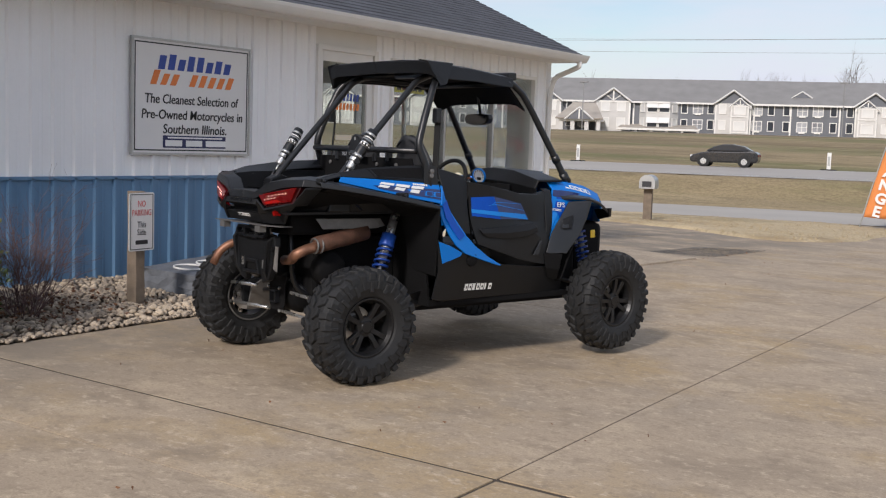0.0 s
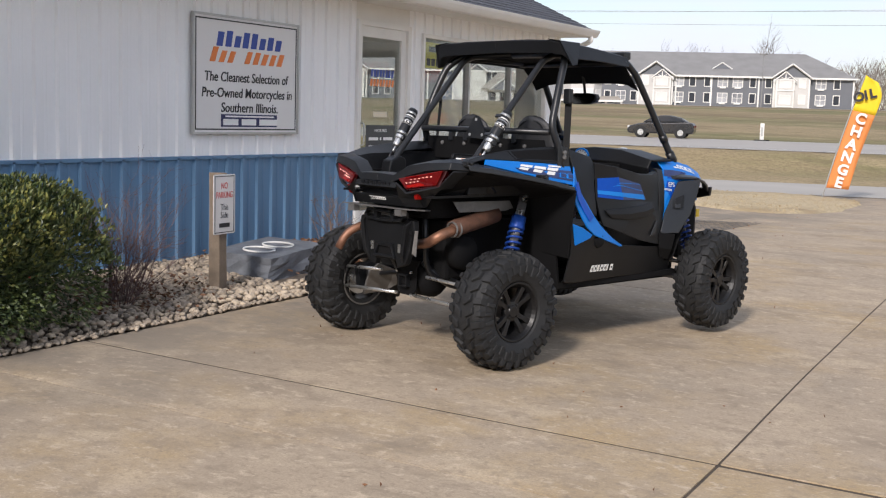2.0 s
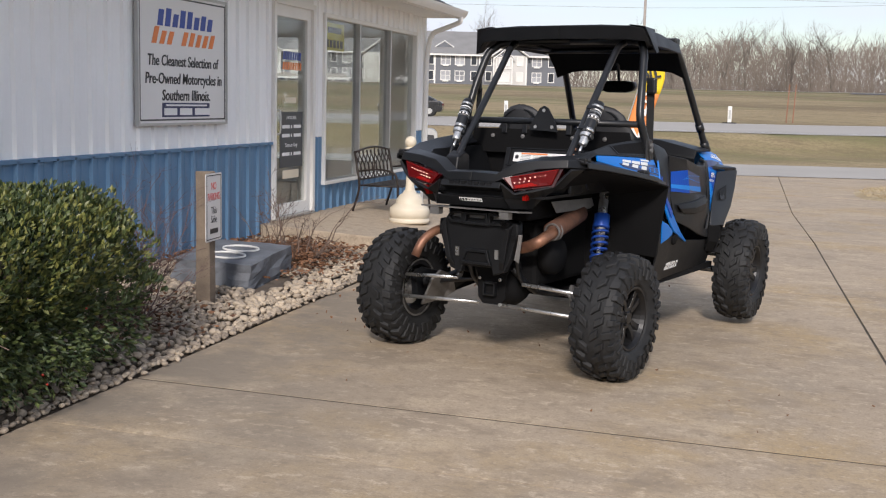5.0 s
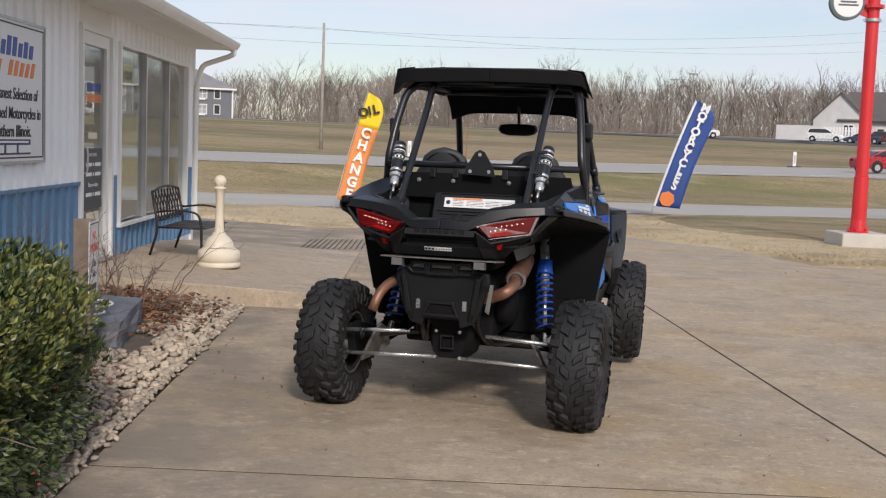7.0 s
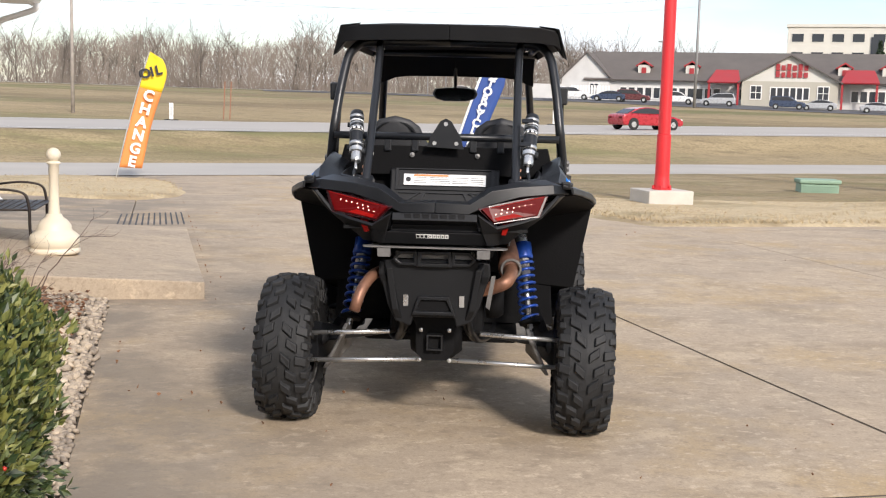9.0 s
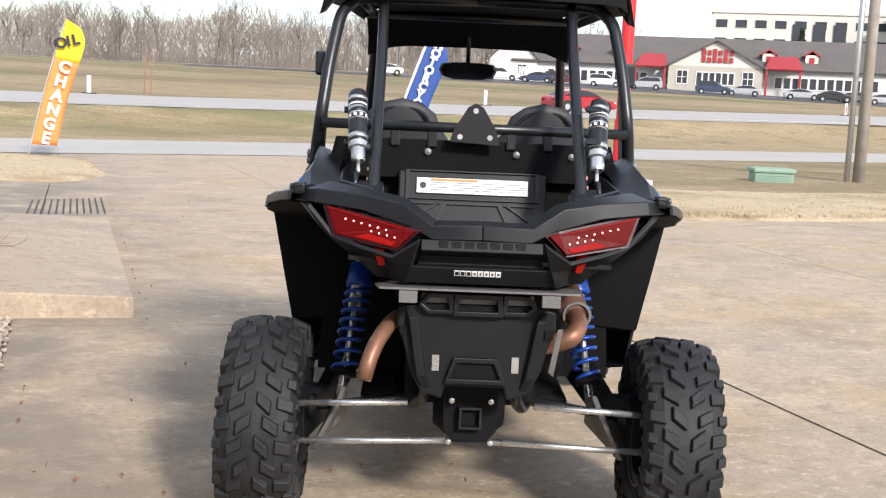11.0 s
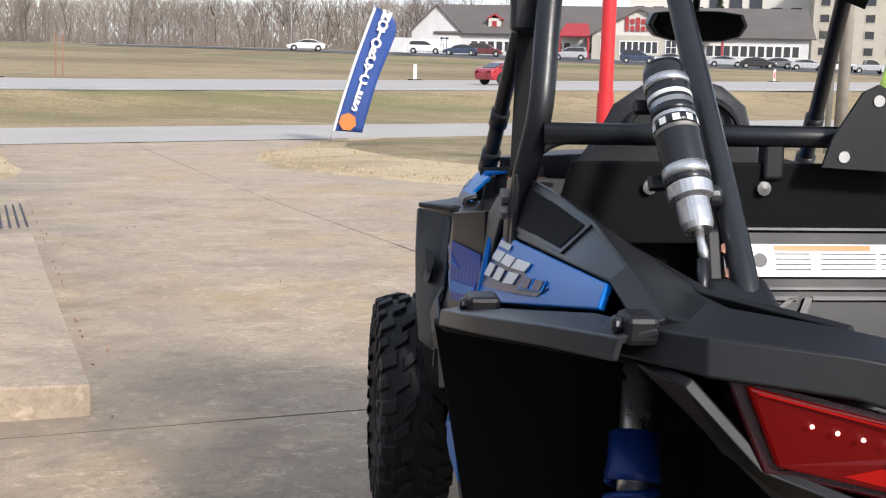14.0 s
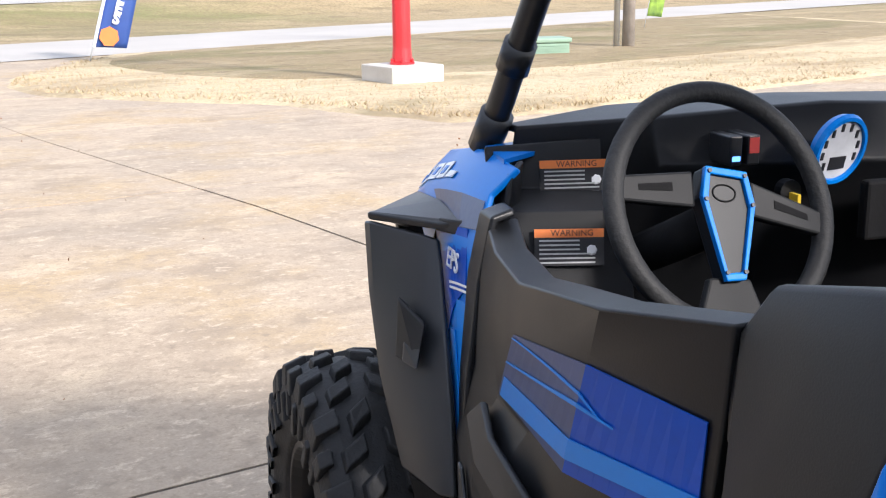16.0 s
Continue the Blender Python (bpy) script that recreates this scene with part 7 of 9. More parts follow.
    panel("front_flare", [
        [(1.92, 0.65, 1.075), (1.812, 0.672, 0.955), (1.71, 0.695, 0.85), (1.65, 0.71, 0.71)],
        [(1.95, 0.678, 1.082), (1.85, 0.70, 0.95), (1.745, 0.722, 0.835), (1.68, 0.728, 0.705)],
        [(2.04, 0.745, 1.09), (1.99, 0.752, 0.965), (1.91, 0.755, 0.83), (1.785, 0.752, 0.705)],
        [(2.07, 0.75, 1.084), (2.02, 0.757, 0.965), (1.94, 0.76, 0.83), (1.815, 0.754, 0.70)]], FLARE_G, s, 0.014, bevel=0.006, label="charcoal front flare")
    panel("flare_foot", [[(1.635, 0.708, 0.708), (1.785, 0.748, 0.698)], [(1.66, 0.70, 0.60), (1.77, 0.73, 0.58)], [(1.72, 0.66, 0.52), (1.80, 0.68, 0.5)]], LINER, s, 0.014)
    panel("flare_top", [
        [(1.853, 0.62, 1.116), (2.0, 0.618, 1.128), (2.18, 0.608, 1.112), (2.34, 0.58, 1.064), (2.5, 0.49, 1.0)],
        [(1.90, 0.655, 1.108), (2.05, 0.748, 1.104), (2.20, 0.70, 1.072), (2.3, 0.66, 1.04), (2.52, 0.53, 0.96)]], FLARE_G, s, 0.016, bevel=0.006)
    slab("flare_tab", [(1.85, 0.615, 1.12), (1.92, 0.648, 1.115), (1.93, 0.652, 1.09), (1.86, 0.62, 1.09)], (-0.012, 0.004, 0), FLARE_G, s)
    slab("flare_pocket", [(1.82, 0.703, 0.955), (1.90, 0.728, 0.985), (1.875, 0.742, 0.885), (1.80, 0.724, 0.885)], (-0.012, 0.006, 0), PLASTIC, s)
    slab("flare_pocket", [(1.815, 0.712, 0.918), (1.86, 0.73, 0.918), (1.85, 0.736, 0.885), (1.80, 0.724, 0.885)], (-0.018, 0.008, 0), FLARE_G, s)
    panel("front_liner", [[(2.0, 0.45, 1.1), (2.0, 0.62, 1.11)], [(1.93, 0.45, 0.8), (1.91, 0.75, 0.8)], [(1.82, 0.45, 0.45), (1.83, 0.7, 0.5)]], LINER, s, 0.012)
    slab("headlamp", [(2.44, 0.42, 1.0), (2.42, 0.6, 1.02), (2.44, 0.58, 0.95), (2.48, 0.43, 0.92)], (0.03, 0, 0), PLASTIC, s)
    slab("marker", [(2.16, 0.655, 0.80), (2.22, 0.64, 0.80), (2.22, 0.64, 0.86), (2.16, 0.655, 0.86)], (0, 0.01, 0), YELLOW, s, label="yellow tag")
# bonnet and nose
panel("hood", [
    [(1.99, -0.545, 1.218), (1.98, -0.4, 1.222), (1.98, 0, 1.225), (1.98, 0.4, 1.222), (1.99, 0.545, 1.218)],
    [(2.18, -0.545, 1.189), (2.2, -0.4, 1.19), (2.22, 0, 1.19), (2.2, 0.4, 1.19), (2.18, 0.545, 1.189)],
    [(2.36, -0.525, 1.127), (2.4, -0.35, 1.13), (2.42, 0, 1.12), (2.4, 0.35, 1.13), (2.36, 0.525, 1.127)],
    [(2.48, -0.47, 1.04), (2.58, -0.3, 1.02), (2.61, 0, 1.0), (2.58, 0.3, 1.02), (2.48, 0.47, 1.04)],
    [(2.5, -0.43, 0.9), (2.62, -0.25, 0.88), (2.66, 0, 0.86), (2.62, 0.25, 0.88), (2.5, 0.43, 0.9)]], BLUE, 1, 0.014, label="glossy blue bonnet")
part("nose", box(bmesh.new(), 2.26, 2.58, -0.4, 0.4, 0.45, 0.9), LINER, car, bevel=0.06)
part("front_bulkhead", box(bmesh.new(), 2.0, 2.26, -0.4, 0.4, 0.36, 1.1), LINER, car, bevel=0.02)

# ---- beyond the lot ----
GREY_SIDING = material("slate siding", (0.15, 0.16, 0.18), 0.7, vary=0.15, scale=0.6, bump=0.05)
PALE_SIDING = material("pale siding", (0.6, 0.59, 0.57), 0.7, vary=0.15, scale=0.6, bump=0.05)
BEIGE = material("beige render", (0.45, 0.42, 0.35), 0.8, vary=0.12, scale=0.4, bump=0.05)
CREAMW = material("cream render", (0.62, 0.6, 0.54), 0.8, vary=0.1, scale=0.3, bump=0.05)
ROOFG = material("weathered shingles", (0.25, 0.245, 0.24), 0.9, vary=0.2, scale=0.5, fine=6, bump=0.3)
ROOFB = material("brown shingles", (0.125, 0.11, 0.1), 0.9, vary=0.2, scale=0.5, fine=6, bump=0.3)
REDROOF = material("red metal roof", (0.35, 0.03, 0.035), 0.6, vary=0.15, scale=0.8, bump=0.05)
PANE = material("dark pane", (0.03, 0.035, 0.045), 0.1, vary=0.2, scale=0.5, bump=0)
BARK = material("grey-brown bark", (0.19, 0.16, 0.135), 0.95, vary=0.4, scale=0.4, fine=5, bump=0.3, rand=0.4)
TWIG = material("winter twigs", (0.23, 0.195, 0.165), 0.95, vary=0.35, scale=0.1, fine=2, bump=0.0, rand=0.45, second=(0.14, 0.115, 0.095))
LAMP_POST = material("grey lamp post", (0.3, 0.3, 0.3), 0.6, 0.4, vary=0.1, bump=0.05)
POLE_WOOD = material("utility pole wood", (0.36, 0.32, 0.28), 0.9, vary=0.35, scale=3, fine=30, bump=0.4)
DRAB = material("drab green box", (0.22, 0.33, 0.24), 0.6, vary=0.12, scale=4, bump=0.05)
LOTM = material("car park asphalt", (0.1, 0.1, 0.105), 0.9, vary=0.2, scale=0.2, fine=10, bump=0.1)
TYRE_FAR = material("car tyre", (0.02, 0.02, 0.02), 0.8, vary=0.2, bump=0)


def frame_at(o, u):
    """A pose whose x runs along u, y away from the road and z up."""
    u = Vector((u[0], u[1], 0)).normalized()
    b = Vector((-u.y, u.x, 0))
    return Matrix(((u.x, b.x, 0, o[0]), (u.y, b.y, 0, o[1]), (0, 0, 1, o[2]), (0, 0, 0, 1)))


def gable_roof(bm, x0, x1, y0, y1, z, rise, over=0.5, along="x"):
    if along == "x":
        ym = (y0 + y1) / 2
        rows = [[(x, y0 - over, z) for x in (x0 - over, x1 + over)], [(x, ym, z + rise) for x in (x0 - over, x1 + over)], [(x, y1 + over, z) for x in (x0 - over, x1 + over)]]
    else:
        xm = (x0 + x1) / 2
        rows = [[(x0 - over, y, z) for y in (y0 - over, y1)], [(xm, y, z + rise) for y in (y0 - over, y1)], [(x1 + over, y, z) for y in (y0 - over, y1)]]
    return shell(bm, rows, 0.2)


PANE_L = material("pane with pale blind", (0.34, 0.35, 0.37), 0.3, vary=0.5, scale=0.4, bump=0, second=(0.06, 0.065, 0.08), rand=0.5)


def window_part(parent, x, y, z, w, h, trim=WHITE, cross=True, pane=PANE, mesh={}):
    """A framed window on a face towards -y; its pane is a part of it."""
    key = (w, h, cross, trim.name, pane.name)
    if key not in mesh:
        bm = bmesh.new()
        t = 0.13
        xs = [-w / 2 - t, -w / 2] + ([-0.05, 0.05] if cross else []) + [w / 2, w / 2 + t]
        zs = [-h / 2 - t, -h / 2] + ([-0.04, 0.04] if cross else []) + [h / 2, h / 2 + t]
        net = [[bm.verts.new((a, -0.1, c)) for a in xs] for c in zs]
        cells = []
        for r in range(len(zs) - 1):
            for c in range(len(xs) - 1):
                if r in (0, len(zs) - 2) or c in (0, len(xs) - 2) or cross and (r == 2 or c == 2):
                    cells.append(bm.faces.new((net[r][c], net[r][c + 1], net[r + 1][c + 1], net[r + 1][c])))
        for v in bmesh.ops.extrude_face_region(bm, geom=cells)["geom"]:
            if isinstance(v, bmesh.types.BMVert):
                v.co.y = 0.02
        bmesh.ops.recalc_face_normals(bm, faces=bm.faces)
        f = bpy.data.meshes.new("window")
        bm.to_mesh(f)
        bm.free()
        f.materials.append(trim)
        bm = box(bmesh.new(), -w / 2, w / 2, -0.03, 0.0, -h / 2, h / 2)
        g = bpy.data.meshes.new("pane")
        bm.to_mesh(g)
        bm.free()
        g.materials.append(pane)
        mesh[key] = (f, g)
    ob = new("window", mesh[key][0])
    ob.parent, ob.matrix_basis = parent, pose(x, y, z)
    g = new("pane", mesh[key][1])
    g.parent = ob
    return ob


# apartments: three storeys, their foot behind the rise
BLIND = material("closed white blind", (0.72, 0.72, 0.7), 0.5, vary=0.12, scale=0.6, bump=0.02)
PORCH_ROOF = material("tan porch shingles", (0.4, 0.36, 0.31), 0.9, vary=0.2, scale=0.5, fine=6, bump=0.2)
BASE_BRICK = material("pale brown base brick", (0.33, 0.24, 0.18), 0.9, vary=0.3, scale=0.8, fine=8, bump=0.2)
apt = thing("apartment_building", frame_at((-34.6, 201.3, 1.7), (0.942, 0.336)), "long three-storey slate-grey apartment block with white trim", "building")
AL, AR, EV = -118, -1.8, 8.0
part("wall", box(bmesh.new(), AL, AR, 0, 18, 0, EV), GREY_SIDING, apt)
part("roof", shell(bmesh.new(), [[(AL, -0.6, EV), (AR + 0.6, -0.6, EV)], [(AL, 9, EV + 4.5), (AR - 7, 9, EV + 4.5)], [(AL, 18.6, EV), (AR + 0.6, 18.6, EV)]], 0.2), ROOFG, apt)
part("roof_hip", plate(bmesh.new(), [(AR + 0.6, -0.6, EV), (AR + 0.6, 18.6, EV), (AR - 7, 9, EV + 4.5)], (0, 0, -0.2)), ROOFG, apt)
part("eave_trim", box(bmesh.new(), AL, AR + 0.6, -0.72, -0.6, EV - 0.26, EV + 0.04), WHITE, apt)
for x in (AR, -17.3, -25.2, -31.2, -51.6, -64.3, -75, -98):
    part("corner_board", box(bmesh.new(), x - 0.13, x + 0.13, -0.12, 0.05, 0, EV - 0.3), WHITE, apt)
GABLES = ((-12.0, -1), (-34.7, 1), (-55.1, 0), (-67.3, 0), (-89, 1), (-106, -1))
for gc, side in GABLES:
    bay = part("bay", box(bmesh.new(), gc - 2.9, gc + 2.9, -1.0, 0.1, 1.9, EV), PALE_SIDING, apt)
    part("base", box(bmesh.new(), gc - 2.95, gc + 2.95, -1.08, 0.1, 0, 1.9), BASE_BRICK, bay)
    part("gable", plate(bmesh.new(), [(gc - 2.9, -1.0, EV), (gc + 2.9, -1.0, EV), (gc, -1.0, EV + 2.05)], (0, 0.3, 0)), GREY_SIDING, bay)
    part("gable_roof", gable_roof(bmesh.new(), gc - 2.9, gc + 2.9, -1.0, 6, EV, 2.2, 0.45, "y"), ROOFG, bay)
    for q in (-1, 1):
        part("barge_board", tube(bmesh.new(), [(gc + q * 3.4, -1.5, EV - 0.25), (gc, -1.5, EV + 2.2)], 0.15, 4), WHITE, bay)
        part("corner_board", box(bmesh.new(), gc + q * 2.9 - 0.13, gc + q * 2.9 + 0.13, -1.1, -0.95, 0, EV - 0.2), WHITE, bay)
    if side:
        cx, gw = gc + side * 1.1, 1.4
        front = part("balcony_bay", box(bmesh.new(), cx - gw, cx + gw, -1.7, -0.9, 0.2, EV - 0.4), PALE_SIDING, bay)
        part("small_gable", plate(bmesh.new(), [(cx - gw, -1.7, EV - 0.4), (cx + gw, -1.7, EV - 0.4), (cx, -1.7, EV + 0.75)], (0, 0.3, 0)), GREY_SIDING, front)
        for q in (-1, 1):
            part("barge_board", tube(bmesh.new(), [(cx + q * 1.8, -1.85, EV - 0.65), (cx, -1.85, EV + 0.9)], 0.12, 4), WHITE, front)
            part("corner_board", box(bmesh.new(), cx + q * gw - 0.11, cx + q * gw + 0.11, -1.8, -1.65, 0.2, EV - 0.5), WHITE, front)
            part("brace", tube(bmesh.new(), [(cx, -1.8, EV - 0.35), (cx + q * 0.75, -1.8, EV - 0.05)], 0.07, 4), WHITE, front)
        part("tie_beam", box(bmesh.new(), cx - gw, cx + gw, -1.82, -1.7, EV - 0.55, EV - 0.35), WHITE, front)
        part("king_post", box(bmesh.new(), cx - 0.08, cx + 0.08, -1.82, -1.7, EV - 0.4, EV + 0.6), WHITE, front)
        for z in (1.6, 4.3, 7.0):
            window_part(front, cx, -1.7, z - 0.1, 1.7, 1.35, cross=False, pane=BLIND if z > 2 else PANE_L)
            part("balcony_rail", box(bmesh.new(), cx - gw - 0.05, cx + gw + 0.05, -1.84, -1.7, z - 1.35, z - 1.15), WHITE, front)
            window_part(bay, gc - side * 1.75, -1.0, z, 0.95, 1.4, cross=False, pane=BLIND if z > 2 else PANE_L)
    else:
        part("tie_beam", box(bmesh.new(), gc - 2.9, gc + 2.9, -1.14, -1.0, EV - 0.2, EV + 0.05), WHITE, bay)
        part("king_post", box(bmesh.new(), gc - 0.12, gc + 0.12, -1.14, -1.0, EV, EV + 1.8), WHITE, bay)
        for q in (-1, 1):
            part("brace", tube(bmesh.new(), [(gc, -1.1, EV + 0.1), (gc + q * 1.2, -1.1, EV + 0.95)], 0.1, 4), WHITE, bay)
            for z in (1.6, 4.3, 7.0):
                window_part(bay, gc + q * 1.4, -1.0, z, 1.3, 1.4, cross=False, pane=BLIND)
for x, w in ((-4.5, 0.9), (-7.1, 1.5), (-15.7, 0.9), (-18.3, 0.9), (-20.8, 1.5), (-23.3, 1.5), (-25.9, 0.9), (-28.4, 0.9), (-30.7, 1.5), (-38.4, 0.9), (-40.6, 1.5), (-42.9, 0.9), (-60.5, 1.5), (-62.9, 0.9), (-72.2, 0.9), (-77, 1.5), (-79.6, 1.5), (-82.4, 0.9), (-84.6, 0.9), (-93.5, 1.5), (-96, 0.9), (-100.5, 1.5), (-111, 0.9), (-114, 1.5)):
    for z in (1.6, 4.3, 7.0):
        wd = window_part(apt, x, 0, z, w, 1.5, cross=w > 1, pane=PANE_L if w > 1 else PANE)
        if w > 1:
            part("sill_box", box(bmesh.new(), -0.5, 0.5, -0.25, 0, -1.08, -0.88), WHITE, wd)
for z in (1.6, 4.3, 7.0):
    for yy in (3.5, 9, 14.5):
        w = window_part(apt, 0, 0, 0, 1.0, 1.5, pane=PANE_L)
        w.matrix_basis = pose(AR, yy, z, 0, 0, 90)
# roof vent gable, canted corner bay, verandah and entry porch
vent = part("roof_dormer", plate(bmesh.new(), [(-25.0, 2.2, EV + 1.35), (-21.8, 2.2, EV + 1.35), (-23.4, 2.2, EV + 2.3)], (0, 2.0, 0)), GREY_SIDING, apt)
for q in (-1, 1):
    part("barge_board", tube(bmesh.new(), [(-23.4 + q * 1.7, 2.1, EV + 1.3), (-23.4, 2.1, EV + 2.4)], 0.11, 4), WHITE, vent)
CANT = [(-50.6, 0.0), (-49.2, -2.2), (-45.2, -2.2), (-43.9, 0.0)]
cant = part("corner_bay", plate(bmesh.new(), [(x, y, 0) for x, y in CANT], (0, 0, EV - 0.3)), PALE_SIDING, apt)
part("cornice", plate(bmesh.new(), [(x * 1.0, y * 1.15, EV - 0.3) for x, y in CANT], (0, 0, 0.3)), WHITE, cant)
for z in (4.4, 7.0):
    for xx in (-48.2, -46.2):
        window_part(cant, xx, -2.2, z - 0.35, 1.6, 0.8, cross=False, pane=PANE)
        part("awning", shell(bmesh.new(), [[(xx - 0.95, -2.25, z + 0.85), (xx + 0.95, -2.25, z + 0.85)], [(xx - 1.0, -2.75, z - 0.1), (xx + 1.0, -2.75, z - 0.1)]], 0.06), BLIND, cant)
    for xx, r in ((-49.95, -57), (-44.5, 59)):
        w = window_part(cant, 0, 0, 0, 1.2, 1.4, cross=False, pane=BLIND)
        w.matrix_basis = pose(xx, -1.12, z, 0, 0, r)
ver = part("verandah_roof", shell(bmesh.new(), [[(-53.5, 0, 4.1), (-41.0, 0, 4.1)], [(-54.0, -4.2, 3.3), (-40.2, -4.2, 3.3)]], 0.2), PORCH_ROOF, apt)
part("fascia", box(bmesh.new(), -54.1, -40.1, -4.35, -4.2, 3.0, 3.35), WHITE, ver)
for k in range(6):
    part("verandah_post", box(bmesh.new(), -53.6 + 2.62 * k, -53.2 + 2.62 * k, -4.1, -3.7, 0, 3.0), WHITE, ver)
porch = part("entry_porch", box(bmesh.new(), -63.6, -56.4, -8, 0, 4.2, 4.55), WHITE, apt)
for xx in (-63.2, -61.2, -58.8, -56.8):
    part("porch_post", box(bmesh.new(), xx - 0.35, xx + 0.35, -7.8, -7.1, 0, 4.2), PALE_SIDING, porch)
part("porch_roof", shell(bmesh.new(), [[(-64.1, -8.4, 4.5), (-55.9, -8.4, 4.5)], [(-62.0, -2, 7.4), (-58.0, -2, 7.4)]], 0.2), PORCH_ROOF, porch)
part("porch_gable", plate(bmesh.new(), [(-62.2, -8.5, 4.5), (-57.8, -8.5, 4.5), (-60.0, -8.5, 6.4)], (0, 0.3, 0)), GREY_SIDING, porch)
for q in (-1, 1):
    part("barge_board", tube(bmesh.new(), [(-60 + q * 2.5, -8.6, 4.4), (-60, -8.6, 6.5)], 0.14, 4), WHITE, porch)
part("king_post", box(bmesh.new(), -60.1, -59.9, -8.7, -8.5, 4.5, 6.2), WHITE, porch)

# restaurant with a white signed gable
rest = thing("restaurant", frame_at((82.0, 146.2, 4.2), (0.86, -0.51)), "long grey-roofed restaurant with red dormers and white gable", "restaurant")
bm = bmesh.new()
box(bm, -29.5, 24, 3, 19, -1, 2.9)
plate(bm, [(24, 3, 2.9), (24, 19, 2.9), (24, 11, 7.2)], (-0.2, 0, 0))
part("wall", bm, PALE_SIDING, rest)
part("roof", gable_roof(bmesh.new(), -29.2, 24, 3, 19, 2.8, 4.6, 0.8), ROOFB, rest)
wing = part("end_wing", box(bmesh.new(), -33.4, -26.1, 2.6, 19, -1, 2.9), PALE_SIDING, rest)
part("wing_gable", plate(bmesh.new(), [(-33.4, 2.6, 2.9), (-26.1, 2.6, 2.9), (-29.6, 2.6, 6.7)], (0, 0.3, 0)), PALE_SIDING, wing)
part("wing_roof", gable_roof(bmesh.new(), -33.4, -25.9, 2.6, 19, 2.8, 4.15, 0.35, "y"), ROOFB, wing)
window_part(wing, -28.4, 2.6, 1.3, 1.3, 1.6, WHITE)
bm = bmesh.new()
box(bm, -6.6, 6.6, 0, 4, -1, 2.8)
part("front_wall", bm, BEIGE, rest)
part("front_gable", plate(bmesh.new(), [(-6.6, 0, 2.8), (6.6, 0, 2.8), (0, 0, 6.6)], (0, 0.4, 0)), CREAMW, rest)
part("front_roof", gable_roof(bmesh.new(), -6.6, 6.6, 0, 9, 2.7, 3.95, 0.6, "y"), ROOFB, rest)
for row, (z, n, w) in enumerate(((4.75, 6, 4.6), (3.75, 6, 4.6))):
    for k in range(n):
        xx = -w / 2 + w * (k + 0.5) / n + 0.2
        part("sign_bar", box(bmesh.new(), xx - 0.27, xx + 0.27, -0.2, 0, z - 0.36, z + (0.36 if k % 2 else 0.55)), REDROOF, rest)
for xx in (-4.6, 4.6):
    window_part(rest, xx, 0, 1.2, 1.4, 1.8, WHITE)
for k in range(6):
    window_part(rest, -2.2 + 0.9 * k, 0, 1.1, 0.7, 1.6, WHITE, False)
for k in range(17):
    if k not in (12, 13):
        window_part(rest, -24 + 1.25 * k, 3, 0.9, 0.9, 1.5, WHITE, False)
for k in range(12):
    window_part(rest, 9 + 1.2 * k, 3, 0.9, 0.9, 1.5, WHITE, False)
for xx in (-21.2, -14.1, 7.5, 13.5):
    d = part("dormer", box(bmesh.new(), xx - 0.9, xx + 0.9, 4.3, 7, 3.4, 5.1), CREAMW, rest)
    part("dormer_roof", gable_roof(bmesh.new(), xx - 1, xx + 1, 4.3, 8, 5.0, 0.8, 0.25, "y"), REDROOF, d)
    part("dormer_window", box(bmesh.new(), xx - 0.35, xx + 0.35, 4.2, 4.32, 3.7, 4.7), REDROOF, d)
for x0, x1 in ((-11.5, -6.8), (6.8, 12.0)):
    part("canopy", shell(bmesh.new(), [[(x0, -0.5, 2.6), (x1, -0.5, 2.6)], [(x0 + 1, 3.4, 4.5), (x1 - 0.5, 3.4, 4.5)]], 0.2), REDROOF, rest)
    for xx in (x0 + 0.3, x1 - 0.3):
        part("canopy_post", box(bmesh.new(), xx - 0.15, xx + 0.15, -0.3, 0, -1, 2.6), REDROOF, rest)
# fenced yard beside it
yard = thing("bin_enclosure", frame_at((50.5, 164.8, 3.9), (0.9, -0.4)), "pale board fence round a bin yard", "fence")
part("fence_wall", box(bmesh.new(), -1.5, 5, 0, 0.3, -1, 2.2), PALE_SIDING, yard)
for k in range(14):
    part("fence_board", box(bmesh.new(), 5.1 + 0.42 * k, 5.4 + 0.42 * k, 0, 0.12, -1, 2.1), WHITE, yard)


def block(name, o, u, w, d, z1, mat, label, rows, cols, ww, wh, z0w, dz):
    """A plain office block with rows of dark windows on two faces."""
    b = thing(name, frame_at(o, u), label, "building")
    part("wall", box(bmesh.new(), 0, w, 0, d, -4, z1), mat, b)
    part("parapet", box(bmesh.new(), -0.3, w + 0.3, -0.3, d + 0.3, z1, z1 + 0.6), mat, b)
    for r in range(rows):
        z = z0w + dz * r
        for c in range(cols):
            window_part(b, w * (c + 0.5) / cols, 0, z, ww, wh, mat, False)
        for c in range(max(3, cols // 2)):
            wp = window_part(b, 0, 0, 0, ww, wh, mat, False)
            wp.matrix_basis = pose(0, d * (c + 0.5) / max(3, cols // 2), z, 0, 0, -90)
    return b


